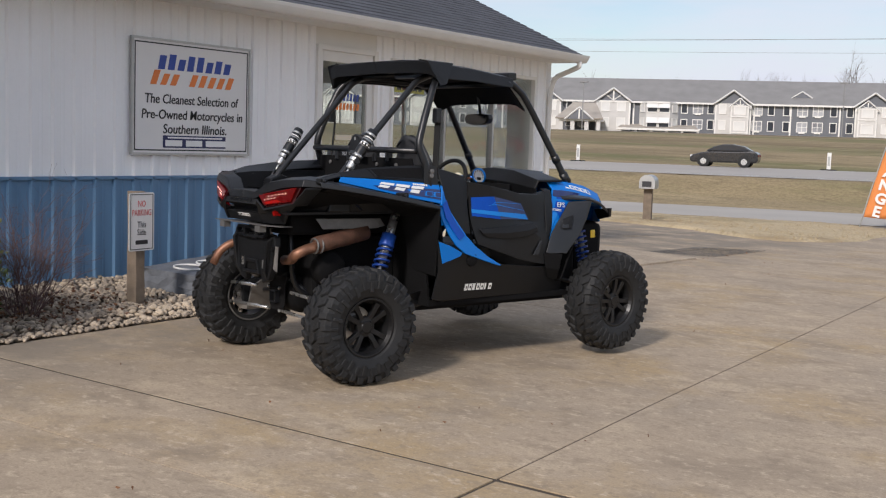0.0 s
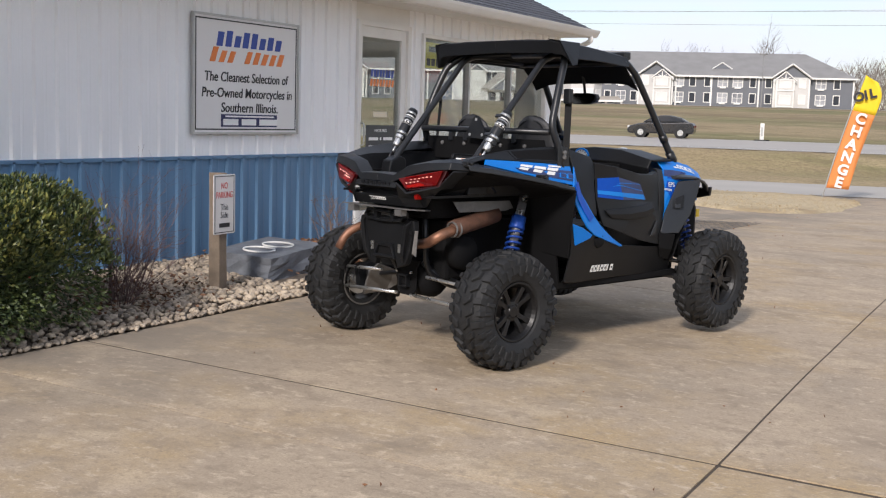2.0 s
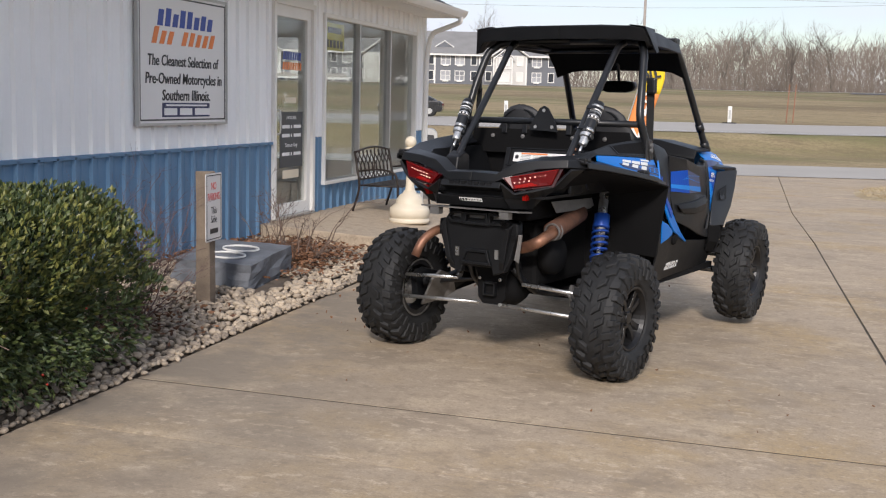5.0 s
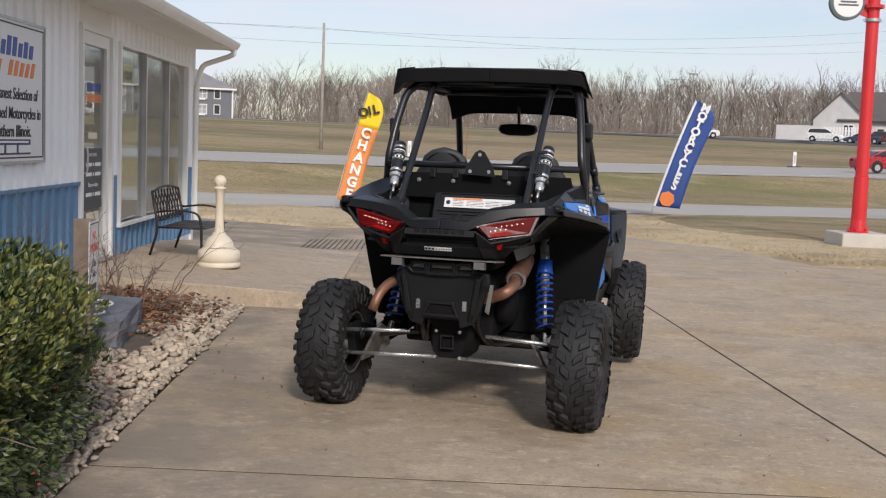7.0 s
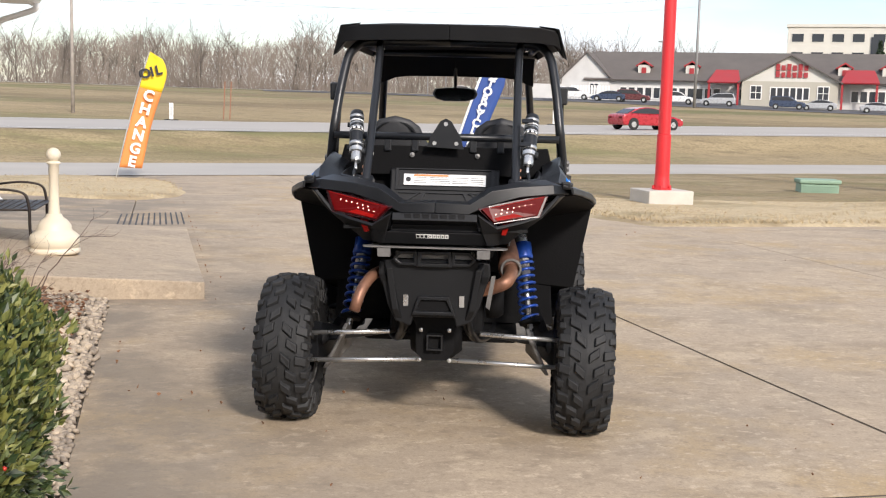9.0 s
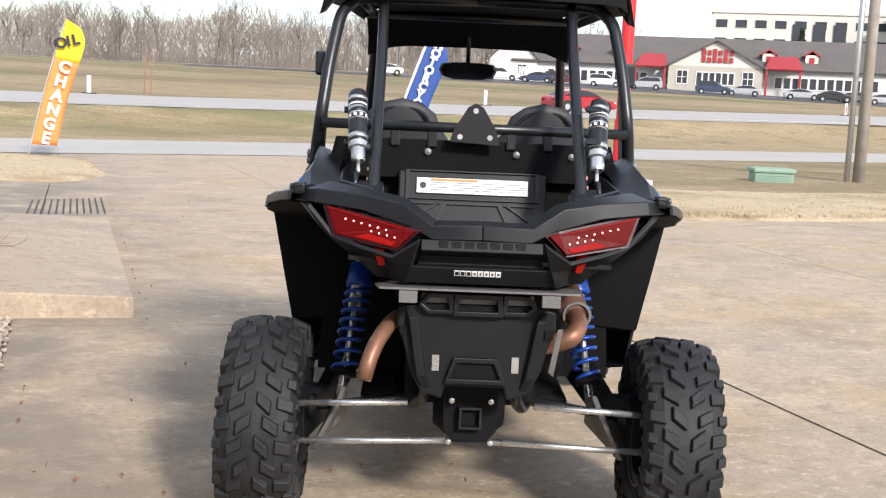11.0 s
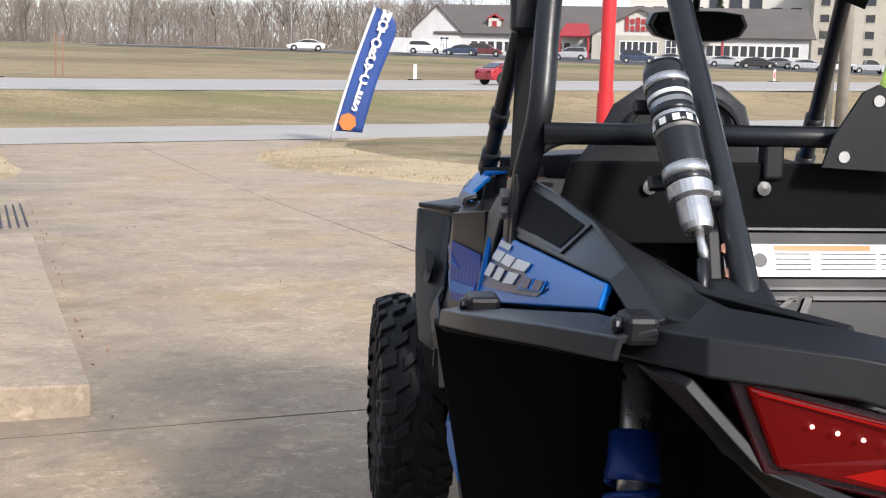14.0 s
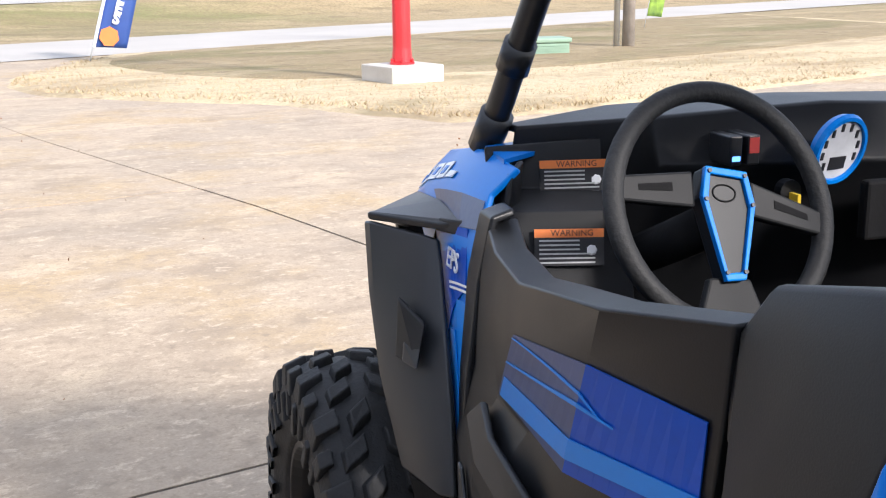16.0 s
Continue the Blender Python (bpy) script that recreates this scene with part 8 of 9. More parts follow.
off = block("office_building", (127.3, 223.8, 5.0), (0.84, -0.54), 62, 34, 16.6, CREAMW, "cream office block with rows of dark windows", 4, 15, 2.4, 1.7, 2.6, 3.9)
for k in range(3):
    part("arched_bay", box(bmesh.new(), 17 + 4.2 * k, 19.6 + 4.2 * k, -0.25, 0, 6, 14.5), PANE, off)
block("hotel", (147.5, 188.0, 5.0), (0.8, -0.6), 34, 60, 16.6, BEIGE, "tall beige hotel with square windows", 5, 8, 1.7, 1.5, 1.8, 3.2)

# car parks on the rise
def flat(name, pts, mat, label):
    bm = bmesh.new()
    n = 14
    g = []
    for i in range(n + 1):
        a, b = Vector((*pts[0], 0)).lerp(Vector((*pts[1], 0)), i / n), Vector((*pts[3], 0)).lerp(Vector((*pts[2], 0)), i / n)
        g.append([bm.verts.new((p.x, p.y, gz(p.x, p.y) + 0.06)) for p in (a.lerp(b, k / 8) for k in range(9))])
    for i in range(n):
        for k in range(8):
            bm.faces.new((g[i][k], g[i + 1][k], g[i + 1][k + 1], g[i][k + 1]))
    return tagged(part(name, bm, mat, smooth=True), label, "car park", kind="structure")


flat("car_park", [(44, 143), (140, 100), (150, 130), (50, 168)], LOTM, "dark asphalt car park before the restaurant")
flat("car_park_far", [(8, 150), (46, 140), (52, 165), (10, 175)], LOTM, "dark asphalt lot on the rise")
strip("back_road", 178, 184, LANE, "pale back road below the trees", lift=0.06)


def vehicle(kind, m, mat, label, L=4.7, W=1.8):
    """A parked road car: body, glasshouse, four wheels."""
    v = thing(kind, m, label, "car")
    h = {"sedan": 1.45, "suv": 1.75, "pickup": 1.8}[kind]
    f = L / 4.8
    if kind == "sedan":
        side = [(-2.3, 0.28), (-2.4, 0.5), (-2.38, 0.86), (-2.2, 1.0), (-1.7, 1.03), (-0.5, 0.98), (0.9, 0.97), (1.6, 0.88), (2.15, 0.74), (2.38, 0.56), (2.38, 0.34), (2.2, 0.24)]
        top = [(-2.0, 0.98), (-1.25, 1.34), (-0.6, h), (0.05, h - 0.02), (0.6, 1.3), (1.3, 0.95)]
    elif kind == "suv":
        side = [(-2.3, 0.32), (-2.4, 0.5), (-2.38, 1.0), (-2.25, 1.1), (0.9, 1.05), (1.7, 1.0), (2.2, 0.9), (2.38, 0.7), (2.38, 0.4), (2.2, 0.28)]
        top = [(-2.32, 1.05), (-2.1, h - 0.08), (-1.6, h), (0.1, h - 0.02), (0.5, h - 0.16), (1.25, 1.02)]
    else:
        side = [(-2.4, 0.4), (-2.42, 1.0), (-2.3, 1.06), (-0.8, 1.04), (0.9, 1.04), (1.8, 1.0), (2.25, 0.88), (2.38, 0.7), (2.38, 0.42), (2.2, 0.3)]
        top = [(-0.85, 1.0), (-0.75, h - 0.08), (-0.5, h), (0.35, h), (0.6, h - 0.1), (1.2, 1.0)]
    side, top = [(x * f, z) for x, z in side], [(x * f, z) for x, z in top]
    part("body", plate(bmesh.new(), [(x, -W / 2, z) for x, z in side], (0, W, 0)), mat, v, bevel=0.09)
    cab = part("cabin", plate(bmesh.new(), [(x, -W / 2 + 0.12, z) for x, z in top], (0, W - 0.24, 0)), mat, v, bevel=0.06)
    c = Vector((sum(p[0] for p in top) / 6, sum(p[1] for p in top) / 6))
    pn = [((p[0] - c.x) * 0.88 + c.x, (p[1] - c.y) * 0.74 + c.y) for p in top]
    for y in (-W / 2 + 0.1, W / 2 - 0.12):
        part("side_window", plate(bmesh.new(), [(x, y, z) for x, z in pn], (0, 0.02, 0)), PANE, cab)
    for a, b in ((0, 1), (4, 5)):
        p, q = Vector((top[a][0], 0, top[a][1])), Vector((top[b][0], 0, top[b][1]))
        n = Vector((-(q - p).z, 0, (q - p).x)).normalized() * 0.03
        p, q = p.lerp(q, 0.12), p.lerp(q, 0.9)
        part("windscreen", plate(bmesh.new(), [p + Vector((0, -W / 2 + 0.25, 0)), p + Vector((0, W / 2 - 0.25, 0)), q + Vector((0, W / 2 - 0.3, 0)), q + Vector((0, -W / 2 + 0.3, 0))], n), PANE, cab)
    for x in (-L / 2 + 0.85, L / 2 - 0.9):
        for s in (-1, 1):
            part("wheel_arch", lathe(bmesh.new(), [(0, -0.02), (0.4, -0.02), (0.4, 0.02), (0, 0.02)], 18, "y", pose(x, s * (W / 2 + 0.002), 0.36)), TYRE_FAR, v)
            wh = part("wheel", lathe(bmesh.new(), [(0, -0.1), (0.3, -0.1), (0.33, -0.07), (0.33, 0.07), (0.3, 0.1), (0, 0.1)], 18, "y", pose(x, s * (W / 2 - 0.06), 0.33)), TYRE_FAR, v)
            part("rim", lathe(bmesh.new(), [(0, 0.105), (0.19, 0.105), (0.21, 0.09), (0, 0.08)], 14, "y", pose(x, s * (W / 2 - 0.06), 0.33, 0, 0, 0 if s > 0 else 180)), ALU, wh)
    for s in (-1, 1):
        part("tail_light", box(bmesh.new(), -L / 2 - 0.02, -L / 2 + 0.04, s * (W / 2 - 0.3) - 0.15, s * (W / 2 - 0.3) + 0.15, 0.7, 0.82), LENS, v)
        part("headlight", box(bmesh.new(), L / 2 - 0.12, L / 2 - 0.02, s * (W / 2 - 0.35) - 0.18, s * (W / 2 - 0.35) + 0.18, 0.6, 0.72), DECAL, v)
    return v


PAINT = {n: material(n + " car paint", c, 0.3, 0.2, vary=0.08, bump=0, coat=0.6) for n, c in (("white", (0.75, 0.75, 0.74)), ("black", (0.02, 0.02, 0.022)), ("silver", (0.42, 0.43, 0.45)), ("maroon", (0.12, 0.02, 0.025)), ("red", (0.42, 0.02, 0.03)), ("navy", (0.03, 0.05, 0.1)), ("grey", (0.14, 0.145, 0.15)))}
for kind, colour, x, y, yaw in (("suv", "white", 51.0, 150.5, -25), ("sedan", "navy", 55.2, 148.0, 150), ("suv", "maroon", 58.3, 146.7, -28), ("suv", "white", 64.0, 144.6, -30), ("suv", "silver", 68.8, 142.2, 150),
                                ("suv", "navy", 77.0, 138.1, -30), ("sedan", "silver", 80.6, 136.4, 148), ("sedan", "silver", 87.0, 132.2, -32), ("sedan", "black", 90.5, 130.0, -32), ("sedan", "silver", 97.5, 128.5, -30),
                                ("sedan", "white", 101.0, 127.0, 150), ("pickup", "silver", 104.5, 124.5, -30), ("suv", "white", 107.5, 122.5, 150), ("sedan", "grey", 94.5, 131.5, 148), ("sedan", "white", 33.0, 146.0, 170)):
    vehicle(kind, pose(x, y, gz(x, y) + 0.06, 0, 0, yaw), PAINT[colour], f"{colour} {'saloon car' if kind == 'sedan' else kind if kind != 'suv' else 'sport utility car'} parked in the restaurant car park" if x > 40 else "white saloon car parked on the far lot", 4.8)
vehicle("sedan", pose(25.8, 69.7, gz(25.8, 69.7) + 0.03, 0, 0, 12.4), PAINT["red"], "red saloon car on the grey highway", 4.9)
vehicle("sedan", pose(-24.8, 70.9, gz(-24.8, 70.9) + 0.03, 0, 0, 192.4), PAINT["black"], "black saloon car on the grey highway", 4.3, 1.75)

# road furniture
for x in (-35.1, -19.0, -4.5, 24.3, 63.4):
    y = 0.22 * x + 78
    dl = thing("delineator", pose(x, y, gz(x, y)), "white upright road delineator on a black foot", "road marker", "delineators")
    part("panel", box(bmesh.new(), -0.13, 0.13, -0.03, 0.03, 0.08, 1.15), WHITE, dl, bevel=0.02)
    part("stripe", box(bmesh.new(), -0.07, 0.07, -0.035, 0.035, 0.3, 0.9), RED_PAINT if x > 60 else STEEL, dl)
    part("foot", box(bmesh.new(), -0.45, 0.45, -0.25, 0.25, 0.0, 0.08), TYRE_FAR, dl)
for x, y in ((-0.75, 83.9), (-0.3, 84.0)):
    mk = thing("marker_post", pose(x, y, gz(x, y), 0, 2, 0), "thin rusty steel marker post in the grass", "post", "marker posts")
    part("post", box(bmesh.new(), -0.04, 0.04, -0.03, 0.03, -0.2, 2.7), RUST, mk)


def pole(x, y, h, mat, label, arms=0, r=0.16):
    p = thing("utility_pole", pose(x, y, gz(x, y)), label, "utility pole")
    part("shaft", tube(bmesh.new(), [(0, 0, -0.5), (0, 0, h)], r, 12, r * 0.65), mat, p, smooth=True)
    for k in range(arms):
        part("cross_arm", box(bmesh.new(), -1.1, 1.1, -0.06, 0.06, h - 0.6 - 1.2 * k, h - 0.45 - 1.2 * k), mat, p)
        for s in (-1, 1):
            part("insulator", lathe(bmesh.new(), [(0, 0), (0.06, 0), (0.05, 0.1), (0.06, 0.16), (0, 0.18)], 10, "z", pose(s * 1.0, 0, h - 0.45 - 1.2 * k)), STEEL, p)
    return p


pole(-11.2, 85.0, 9.4, POLE_WOOD, "slim grey utility pole beside the highway", 0, 0.14)
pole(60.5, 132.5, 17.0, LAMP_POST, "tall grey utility pole with two cross arms", 2, 0.2)
pole(14.4, 27.05, 11.5, POLE_WOOD, "weathered round wooden utility pole in the grass", 0, 0.16)
cond = thing("conduit_pole", pose(14.1, 27.15, gz(14.1, 27.1)), "galvanised steel conduit beside the wooden pole", "pole")
part("shaft", tube(bmesh.new(), [(0, 0, -0.3), (0, 0, 8.0)], 0.075, 12), STEEL, cond, smooth=True)
for x, y, h in ((38.5, 186.5, 9.0), (41.5, 186.0, 10.0), (74.5, 173.0, 9.5), (-47.3, 183.7, 8.4), (-85, 168, 7.8)):
    lp = thing("street_lamp", pose(x, y, gz(x, y)), "thin grey car-park lamp post with flat head", "lamp post", "car park lamps")
    part("post", tube(bmesh.new(), [(0, 0, -0.3), (0, 0, h)], 0.09, 8), LAMP_POST, lp)
    part("head", box(bmesh.new(), -0.7, 0.7, -0.3, 0.3, h, h + 0.22), LAMP_POST, lp, bevel=0.04)
for za, zb, sag in ((9.2, 15.8, 1.2), (8.2, 14.6, 1.0), (9.3, 13.4, 1.5)):
    a, b, c = Vector((-11.2, 85, za + 0.5)), Vector((60.5, 132.5, zb + 2.0)), Vector((-140, 30, za + 2))
    wire = thing("power_line", None, "thin dark overhead power line", "power line", "power lines")
    for p, q in ((a, b), (a, c)):
        pts = [p.lerp(q, t) - Vector((0, 0, sag * 4 * t * (1 - t))) for t in spread(0, 1, 16)]
        part("cable", tube(bmesh.new(), pts, 0.01, 4), LAMP_POST, wire)
a, b = Vector((60.5, 132.5, 19)), Vector((230, 60, 22))
wire = thing("power_line", None, "thin dark overhead power line", "power line", "power lines")
for dz in (0, -1.2):
    part("cable", tube(bmesh.new(), [a.lerp(b, t) - Vector((0, 0, 8 * t * (1 - t) - dz)) for t in spread(0, 1, 16)], 0.025, 4), TYRE_FAR, wire)

# red sign pole on its plinth
SIGN_RIM = material("grey-green enamel", (0.12, 0.16, 0.17), 0.5, vary=0.15, scale=6, bump=0.02)
PRINT_GREY = material("dark print", (0.1, 0.11, 0.12), 0.6, vary=0.2, scale=20, bump=0.02)
PLINTH = material("pale plinth concrete", (0.55, 0.51, 0.45), 0.85, vary=0.2, scale=2, fine=40, bump=0.2)
rp = thing("sign_pole", pose(5.18, 22.75, gz(5.18, 22.75) + 0.09) @ Matrix.Scale(1.07, 4), "tall red steel sign pole on a concrete plinth", "sign pole")
part("plinth", box(bmesh.new(), -0.48, 0.48, -0.48, 0.48, -0.15, 0.25), PLINTH, rp, bevel=0.02)
part("shaft", lathe(bmesh.new(), [(0, 0.24), (0.2, 0.24), (0.2, 0.28), (0.165, 0.29), (0.145, 0.5), (0.14, 1.35), (0.122, 1.36), (0.115, 7.5), (0, 7.5)], 24), RED_PAINT, rp, smooth=False)
for k in range(6):
    part("bolt", lathe(bmesh.new(), [(0, 0), (0.025, 0), (0.025, 0.05), (0, 0.06)], 6, "z", pose(0.185 * math.cos(k * 1.047), 0.185 * math.sin(k * 1.047), 0.28)), RED_PAINT, rp)
disc = part("round_sign", lathe(bmesh.new(), [(0, -0.07), (0.3, -0.07), (0.34, -0.055), (0.34, 0.055), (0.3, 0.07), (0, 0.07)], 36, "y", pose(-0.53, 0, 4.69)), SIGN_RIM, rp, "round white sign disc with a grey-green rim")
part("sign_face", lathe(bmesh.new(), [(0, 0.071), (0.285, 0.071), (0.28, 0.078), (0, 0.078)], 36, "y", pose(-0.53, 0, 4.69, 0, 0, 180)), SIGN_WHITE, disc)
for z0, x0, x1 in ((4.62, -0.72, -0.33), (4.68, -0.68, -0.37), (4.74, -0.7, -0.36)):
    part("print_bar", box(bmesh.new(), x0, x1, -0.083, -0.078, z0, z0 + 0.035), PRINT_GREY, disc)
part("bracket_plate", plate(bmesh.new(), [(-0.12, -0.02, 4.42), (-0.26, -0.02, 4.47), (-0.22, -0.02, 5.3), (-0.12, -0.02, 5.3)], (0, 0.04, 0)), RED_PAINT, rp)
part("clamp_band", lathe(bmesh.new(), [(0.13, 4.34), (0.155, 4.34), (0.155, 4.4), (0.13, 4.4)], 24), STEEL, rp)
part("clamp_bolt", box(bmesh.new(), -0.19, 0.19, -0.02, 0.02, 4.35, 4.385), STEEL, rp)
for z in (4.6, 5.9):
    part("clamp", lathe(bmesh.new(), [(0.135, z), (0.2, z), (0.2, z + 0.06), (0.135, z + 0.06)], 12), RED_PAINT, rp)

# transformer box
tb = thing("utility_box", pose(11.4, 26.6, gz(11.4, 26.6) + 0.03, 0, 0, -20) @ Matrix.Scale(1.15, 4), "low pale green utility box in the grass", "utility box")
part("case", box(bmesh.new(), -0.42, 0.42, -0.3, 0.3, 0, 0.26), DRAB, tb, bevel=0.02)
part("lid", box(bmesh.new(), -0.46, 0.46, -0.34, 0.34, 0.26, 0.36), DRAB, tb, bevel=0.03)
for k in range(4):
    part("louvre", box(bmesh.new(), -0.36, 0.36, -0.315, -0.3, 0.05 + 0.05 * k, 0.075 + 0.05 * k), DRAB, tb)

# mailbox
mb = thing("mailbox", pose(-10.5, 26.5, gz(-10.5, 26.5), 0, 0, 15) @ Matrix.Scale(1.15, 4), "weathered grey mailbox on a thick wooden post", "mailbox")
part("post", box(bmesh.new(), -0.09, 0.09, -0.09, 0.09, -0.2, 0.75), POST, mb, bevel=0.01)
bm = bmesh.new()
plate(bm, [(0.17 * math.cos(t), -0.28, 0.88 + 0.16 * math.sin(t)) for t in spread(0, math.pi, 10)] + [(-0.17, -0.28, 0.74), (0.17, -0.28, 0.74)], (0, 0.56, 0))
part("box", bm, STEEL, mb)
part("paper_slot", box(bmesh.new(), -0.1, 0.1, -0.3, -0.28, 0.78, 0.9), DARK, mb)


# feather flags
def flag(name, m, label, h, bottom, base_mat, cap_mat, cap, text, text_mat, lean, wide=0.6):
    """A curved sail banner on a thin pole, set in the ground."""
    f = thing(name, m, label, "flag")
    def edge(t):
        return Vector((lean * t + 0.25 * lean * t * t, 0, h * t))
    part("pole", tube(bmesh.new(), [edge(t) for t in spread(0, 1, 14)], 0.016, 8, 0.008), STEEL, f, smooth=True)
    rows = []
    for t in spread(bottom, 1.0, 26):
        w = wide * (1.0 if t < 0.82 else math.sqrt(max(0.0, 1 - ((t - 0.82) / 0.18) ** 2)) * 0.97 + 0.03)
        e = edge(t)
        row = []
        for k in range(7):
            q = k / 6
            row.append(e + Vector((0.02 + w * q, 0.05 * math.sin(q * 3 + t * 9) * q, -0.12 * q * w + 0.05 * q * math.sin(t * 6))))
        rows.append(row)
    split = int(26 * (cap - bottom) / (1 - bottom)) if cap else 26
    part("cloth", shell(bmesh.new(), rows[:split + 1], 0.003), base_mat, f, smooth=True)
    if cap:
        part("cloth_top", shell(bmesh.new(), rows[split:], 0.003), cap_mat, f, smooth=True)
    if text:
        word, t0, t1, size = text
        for k, chn in enumerate(word):
            t = t1 - (t1 - t0) * (k + 0.5) / len(word)
            e = edge(t)
            slope = (edge(t + 0.02) - edge(t)).normalized()
            fm = face_frame((e.x + 0.02 + wide * 0.48, -0.06, e.z - 0.02), (slope.z, 0, -slope.x), slope)
            letters(chn, size, text_mat, f, fm, "letter", 0.004, bold=0.012)
            letters(chn, size, text_mat, f, face_frame((e.x + 0.02 + wide * 0.48, 0.065, e.z - 0.02), (-slope.z, 0, slope.x), slope), "letter", 0.004, bold=0.012)
    return f


FLAG_O = material("orange flag cloth", (0.75, 0.26, 0.07), 0.7, vary=0.15, scale=2, fine=200, bump=0.05)
FLAG_Y = material("yellow flag cloth", (0.85, 0.62, 0.02), 0.7, vary=0.1, scale=2, fine=200, bump=0.05)
FLAG_B = material("blue flag cloth", (0.03, 0.08, 0.3), 0.7, vary=0.25, scale=2, fine=200, bump=0.05)
FLAG_G = material("green flag cloth", (0.3, 0.45, 0.06), 0.7, vary=0.35, scale=4, fine=200, bump=0.05, second=(0.02, 0.08, 0.03))
of = flag("feather_flag", pose(-6.45, 31.0, gz(-6.45, 31.0) - 0.08, 0, 0, 12) @ Matrix.Scale(1.25, 4), "orange and yellow feather flag lettered oil change", 2.75, 0.12, FLAG_O, FLAG_Y, 0.74, ("CHANGE", 0.12, 0.72, 0.31), DECAL, 0.58, 0.46)
for k, chn in enumerate("OIL"):
    for s in (-1, 1):
        fm = face_frame((0.63 + 0.135 * k, -0.07 * s if s > 0 else 0.08, 2.28 + 0.04 * k), (1, 0, 0.25) if s > 0 else (-1, 0, -0.25), (-0.25, 0, 1) if s > 0 else (-0.25, 0, 1))
        letters(chn, 0.27, BLACK_INK, of, fm, "letter", 0.004, bold=0.012)
mf = flag("feather_flag", pose(2.85, 32.6, gz(2.85, 32.6) + 0.02, 0, 0, -6) @ Matrix.Scale(1.23, 4), "blue feather flag lettered motorcycles with a white edge", 2.85, 0.1, FLAG_B, FLAG_B, 0, ("MOTORCYCLES", 0.25, 0.97, 0.27), DECAL, 0.75)
part("edge_band", tube(bmesh.new(), [Vector((0.75 * t + 0.25 * 0.75 * t * t + 0.02, -0.01, 2.85 * t)) for t in spread(0.1, 0.99, 14)], 0.03, 6), DECAL, mf)
part("motif", lathe(bmesh.new(), [(0, -0.01), (0.19, -0.01), (0.14, 0.0), (0, 0.005)], 7, "y", pose(0.38, -0.05, 0.47, 0, 20, 0)), ORANGE_INK, mf)
flag("feather_flag", pose(21.5, 33.9, gz(21.5, 33.9) + 0.04, 0, 0, -30) @ Matrix.Diagonal((0.8, 0.8, 1.2, 1)), "bright green and yellow feather flag", 2.9, 0.12, FLAG_G, FLAG_G, 0, None, DECAL, 0.7)

# ---- woods ----
def bare_tree(verts, faces, root, h, rg, width=1.0, levels=4, sides=4):
    """Adds a leafless tree: a tapered trunk that forks again and again into twigs."""
    def limb(p, d, length, r, level):
        n = 3 if level < 2 else 2
        pts = [p]
        dd = d.copy()
        for _ in range(n):
            dd = (dd + Vector((rg.uniform(-1, 1), rg.uniform(-1, 1), rg.uniform(-0.2, 0.7))) * 0.16).normalized()
            pts.append(pts[-1] + dd * length / n)
        k = sides if level < 2 else 3
        base = len(verts)
        for i, q in enumerate(pts):
            rr = r * (1 - 0.55 * i / n)
            s = dd.cross(Vector((0.3, 0.9, 0.1))).normalized()
            u = s.cross(dd)
            for j in range(k):
                a = 2 * math.pi * j / k
                w = q + rr * (math.cos(a) * s + math.sin(a) * u)
                verts.append((w.x, w.y, w.z))
        for i in range(n):
            for j in range(k):
                faces.append((base + i * k + j, base + i * k + (j + 1) % k, base + (i + 1) * k + (j + 1) % k, base + (i + 1) * k + j))
        if level < levels:
            for c in range(4 if level else 6):
                f = rg.uniform(0.35, 1.0)
                q = pts[0].lerp(pts[-1], f)
                nd = (dd + Vector((rg.uniform(-1, 1) * width, rg.uniform(-1, 1) * width, rg.uniform(-0.15, 0.6)))).normalized()
                limb(q, nd, length * rg.uniform(0.42, 0.68), r * 0.45, level + 1)
    limb(Vector(root), Vector((0, 0, 1)), h * 0.55, h * 0.012, 0)


rg = random.Random(11)
verts, faces = [], []
for k in range(420):
    th = radians(rg.uniform(58, 128))
    d = rg.uniform(214, 285)
    x, y = d * math.cos(th) - 4, d * math.sin(th)
    if -122 < x < -24 and y < 232:
        continue
    if x > 92:
        continue
    bare_tree(verts, faces, (x, y, gz(x, y) - 0.5), rg.uniform(9.5, 15.5) * (1.2 if rg.random() < 0.12 else 1), rg, rg.uniform(0.7, 1.1), 4 if k % 3 == 0 else 3, 3)
tagged(tri_mesh("bare_woods", verts, faces, BARK), "far belt of leafless winter trees", "trees", kind="stuff")
# undergrowth: many thin slanting twigs
verts, faces = [], []
for k in range(70000):
    th = radians(rg.uniform(56, 130))
    d = rg.uniform(212, 262)
    x, y = d * math.cos(th) - 4, d * math.sin(th)
    if (-122 < x < -24 and y < 232) or x > 95:
        continue
    z = gz(x, y) + rg.random() ** 1.5 * (9.0 + 3.5 * noise.noise(Vector((x * 0.06, y * 0.02, 1))))
    l, w, t = rg.uniform(0.6, 2.2), rg.uniform(0.03, 0.08), rg.uniform(-0.9, 0.9)
    b = len(verts)
    verts += [(x - w, y, z - 0.3), (x + w, y, z - 0.3), (x + t * l, y + rg.uniform(-0.3, 0.3), z + l)]
    faces.append((b, b + 1, b + 2))
tagged(tri_mesh("undergrowth", verts, faces, TWIG), "brown haze of bare twigs and saplings", "undergrowth", kind="stuff")
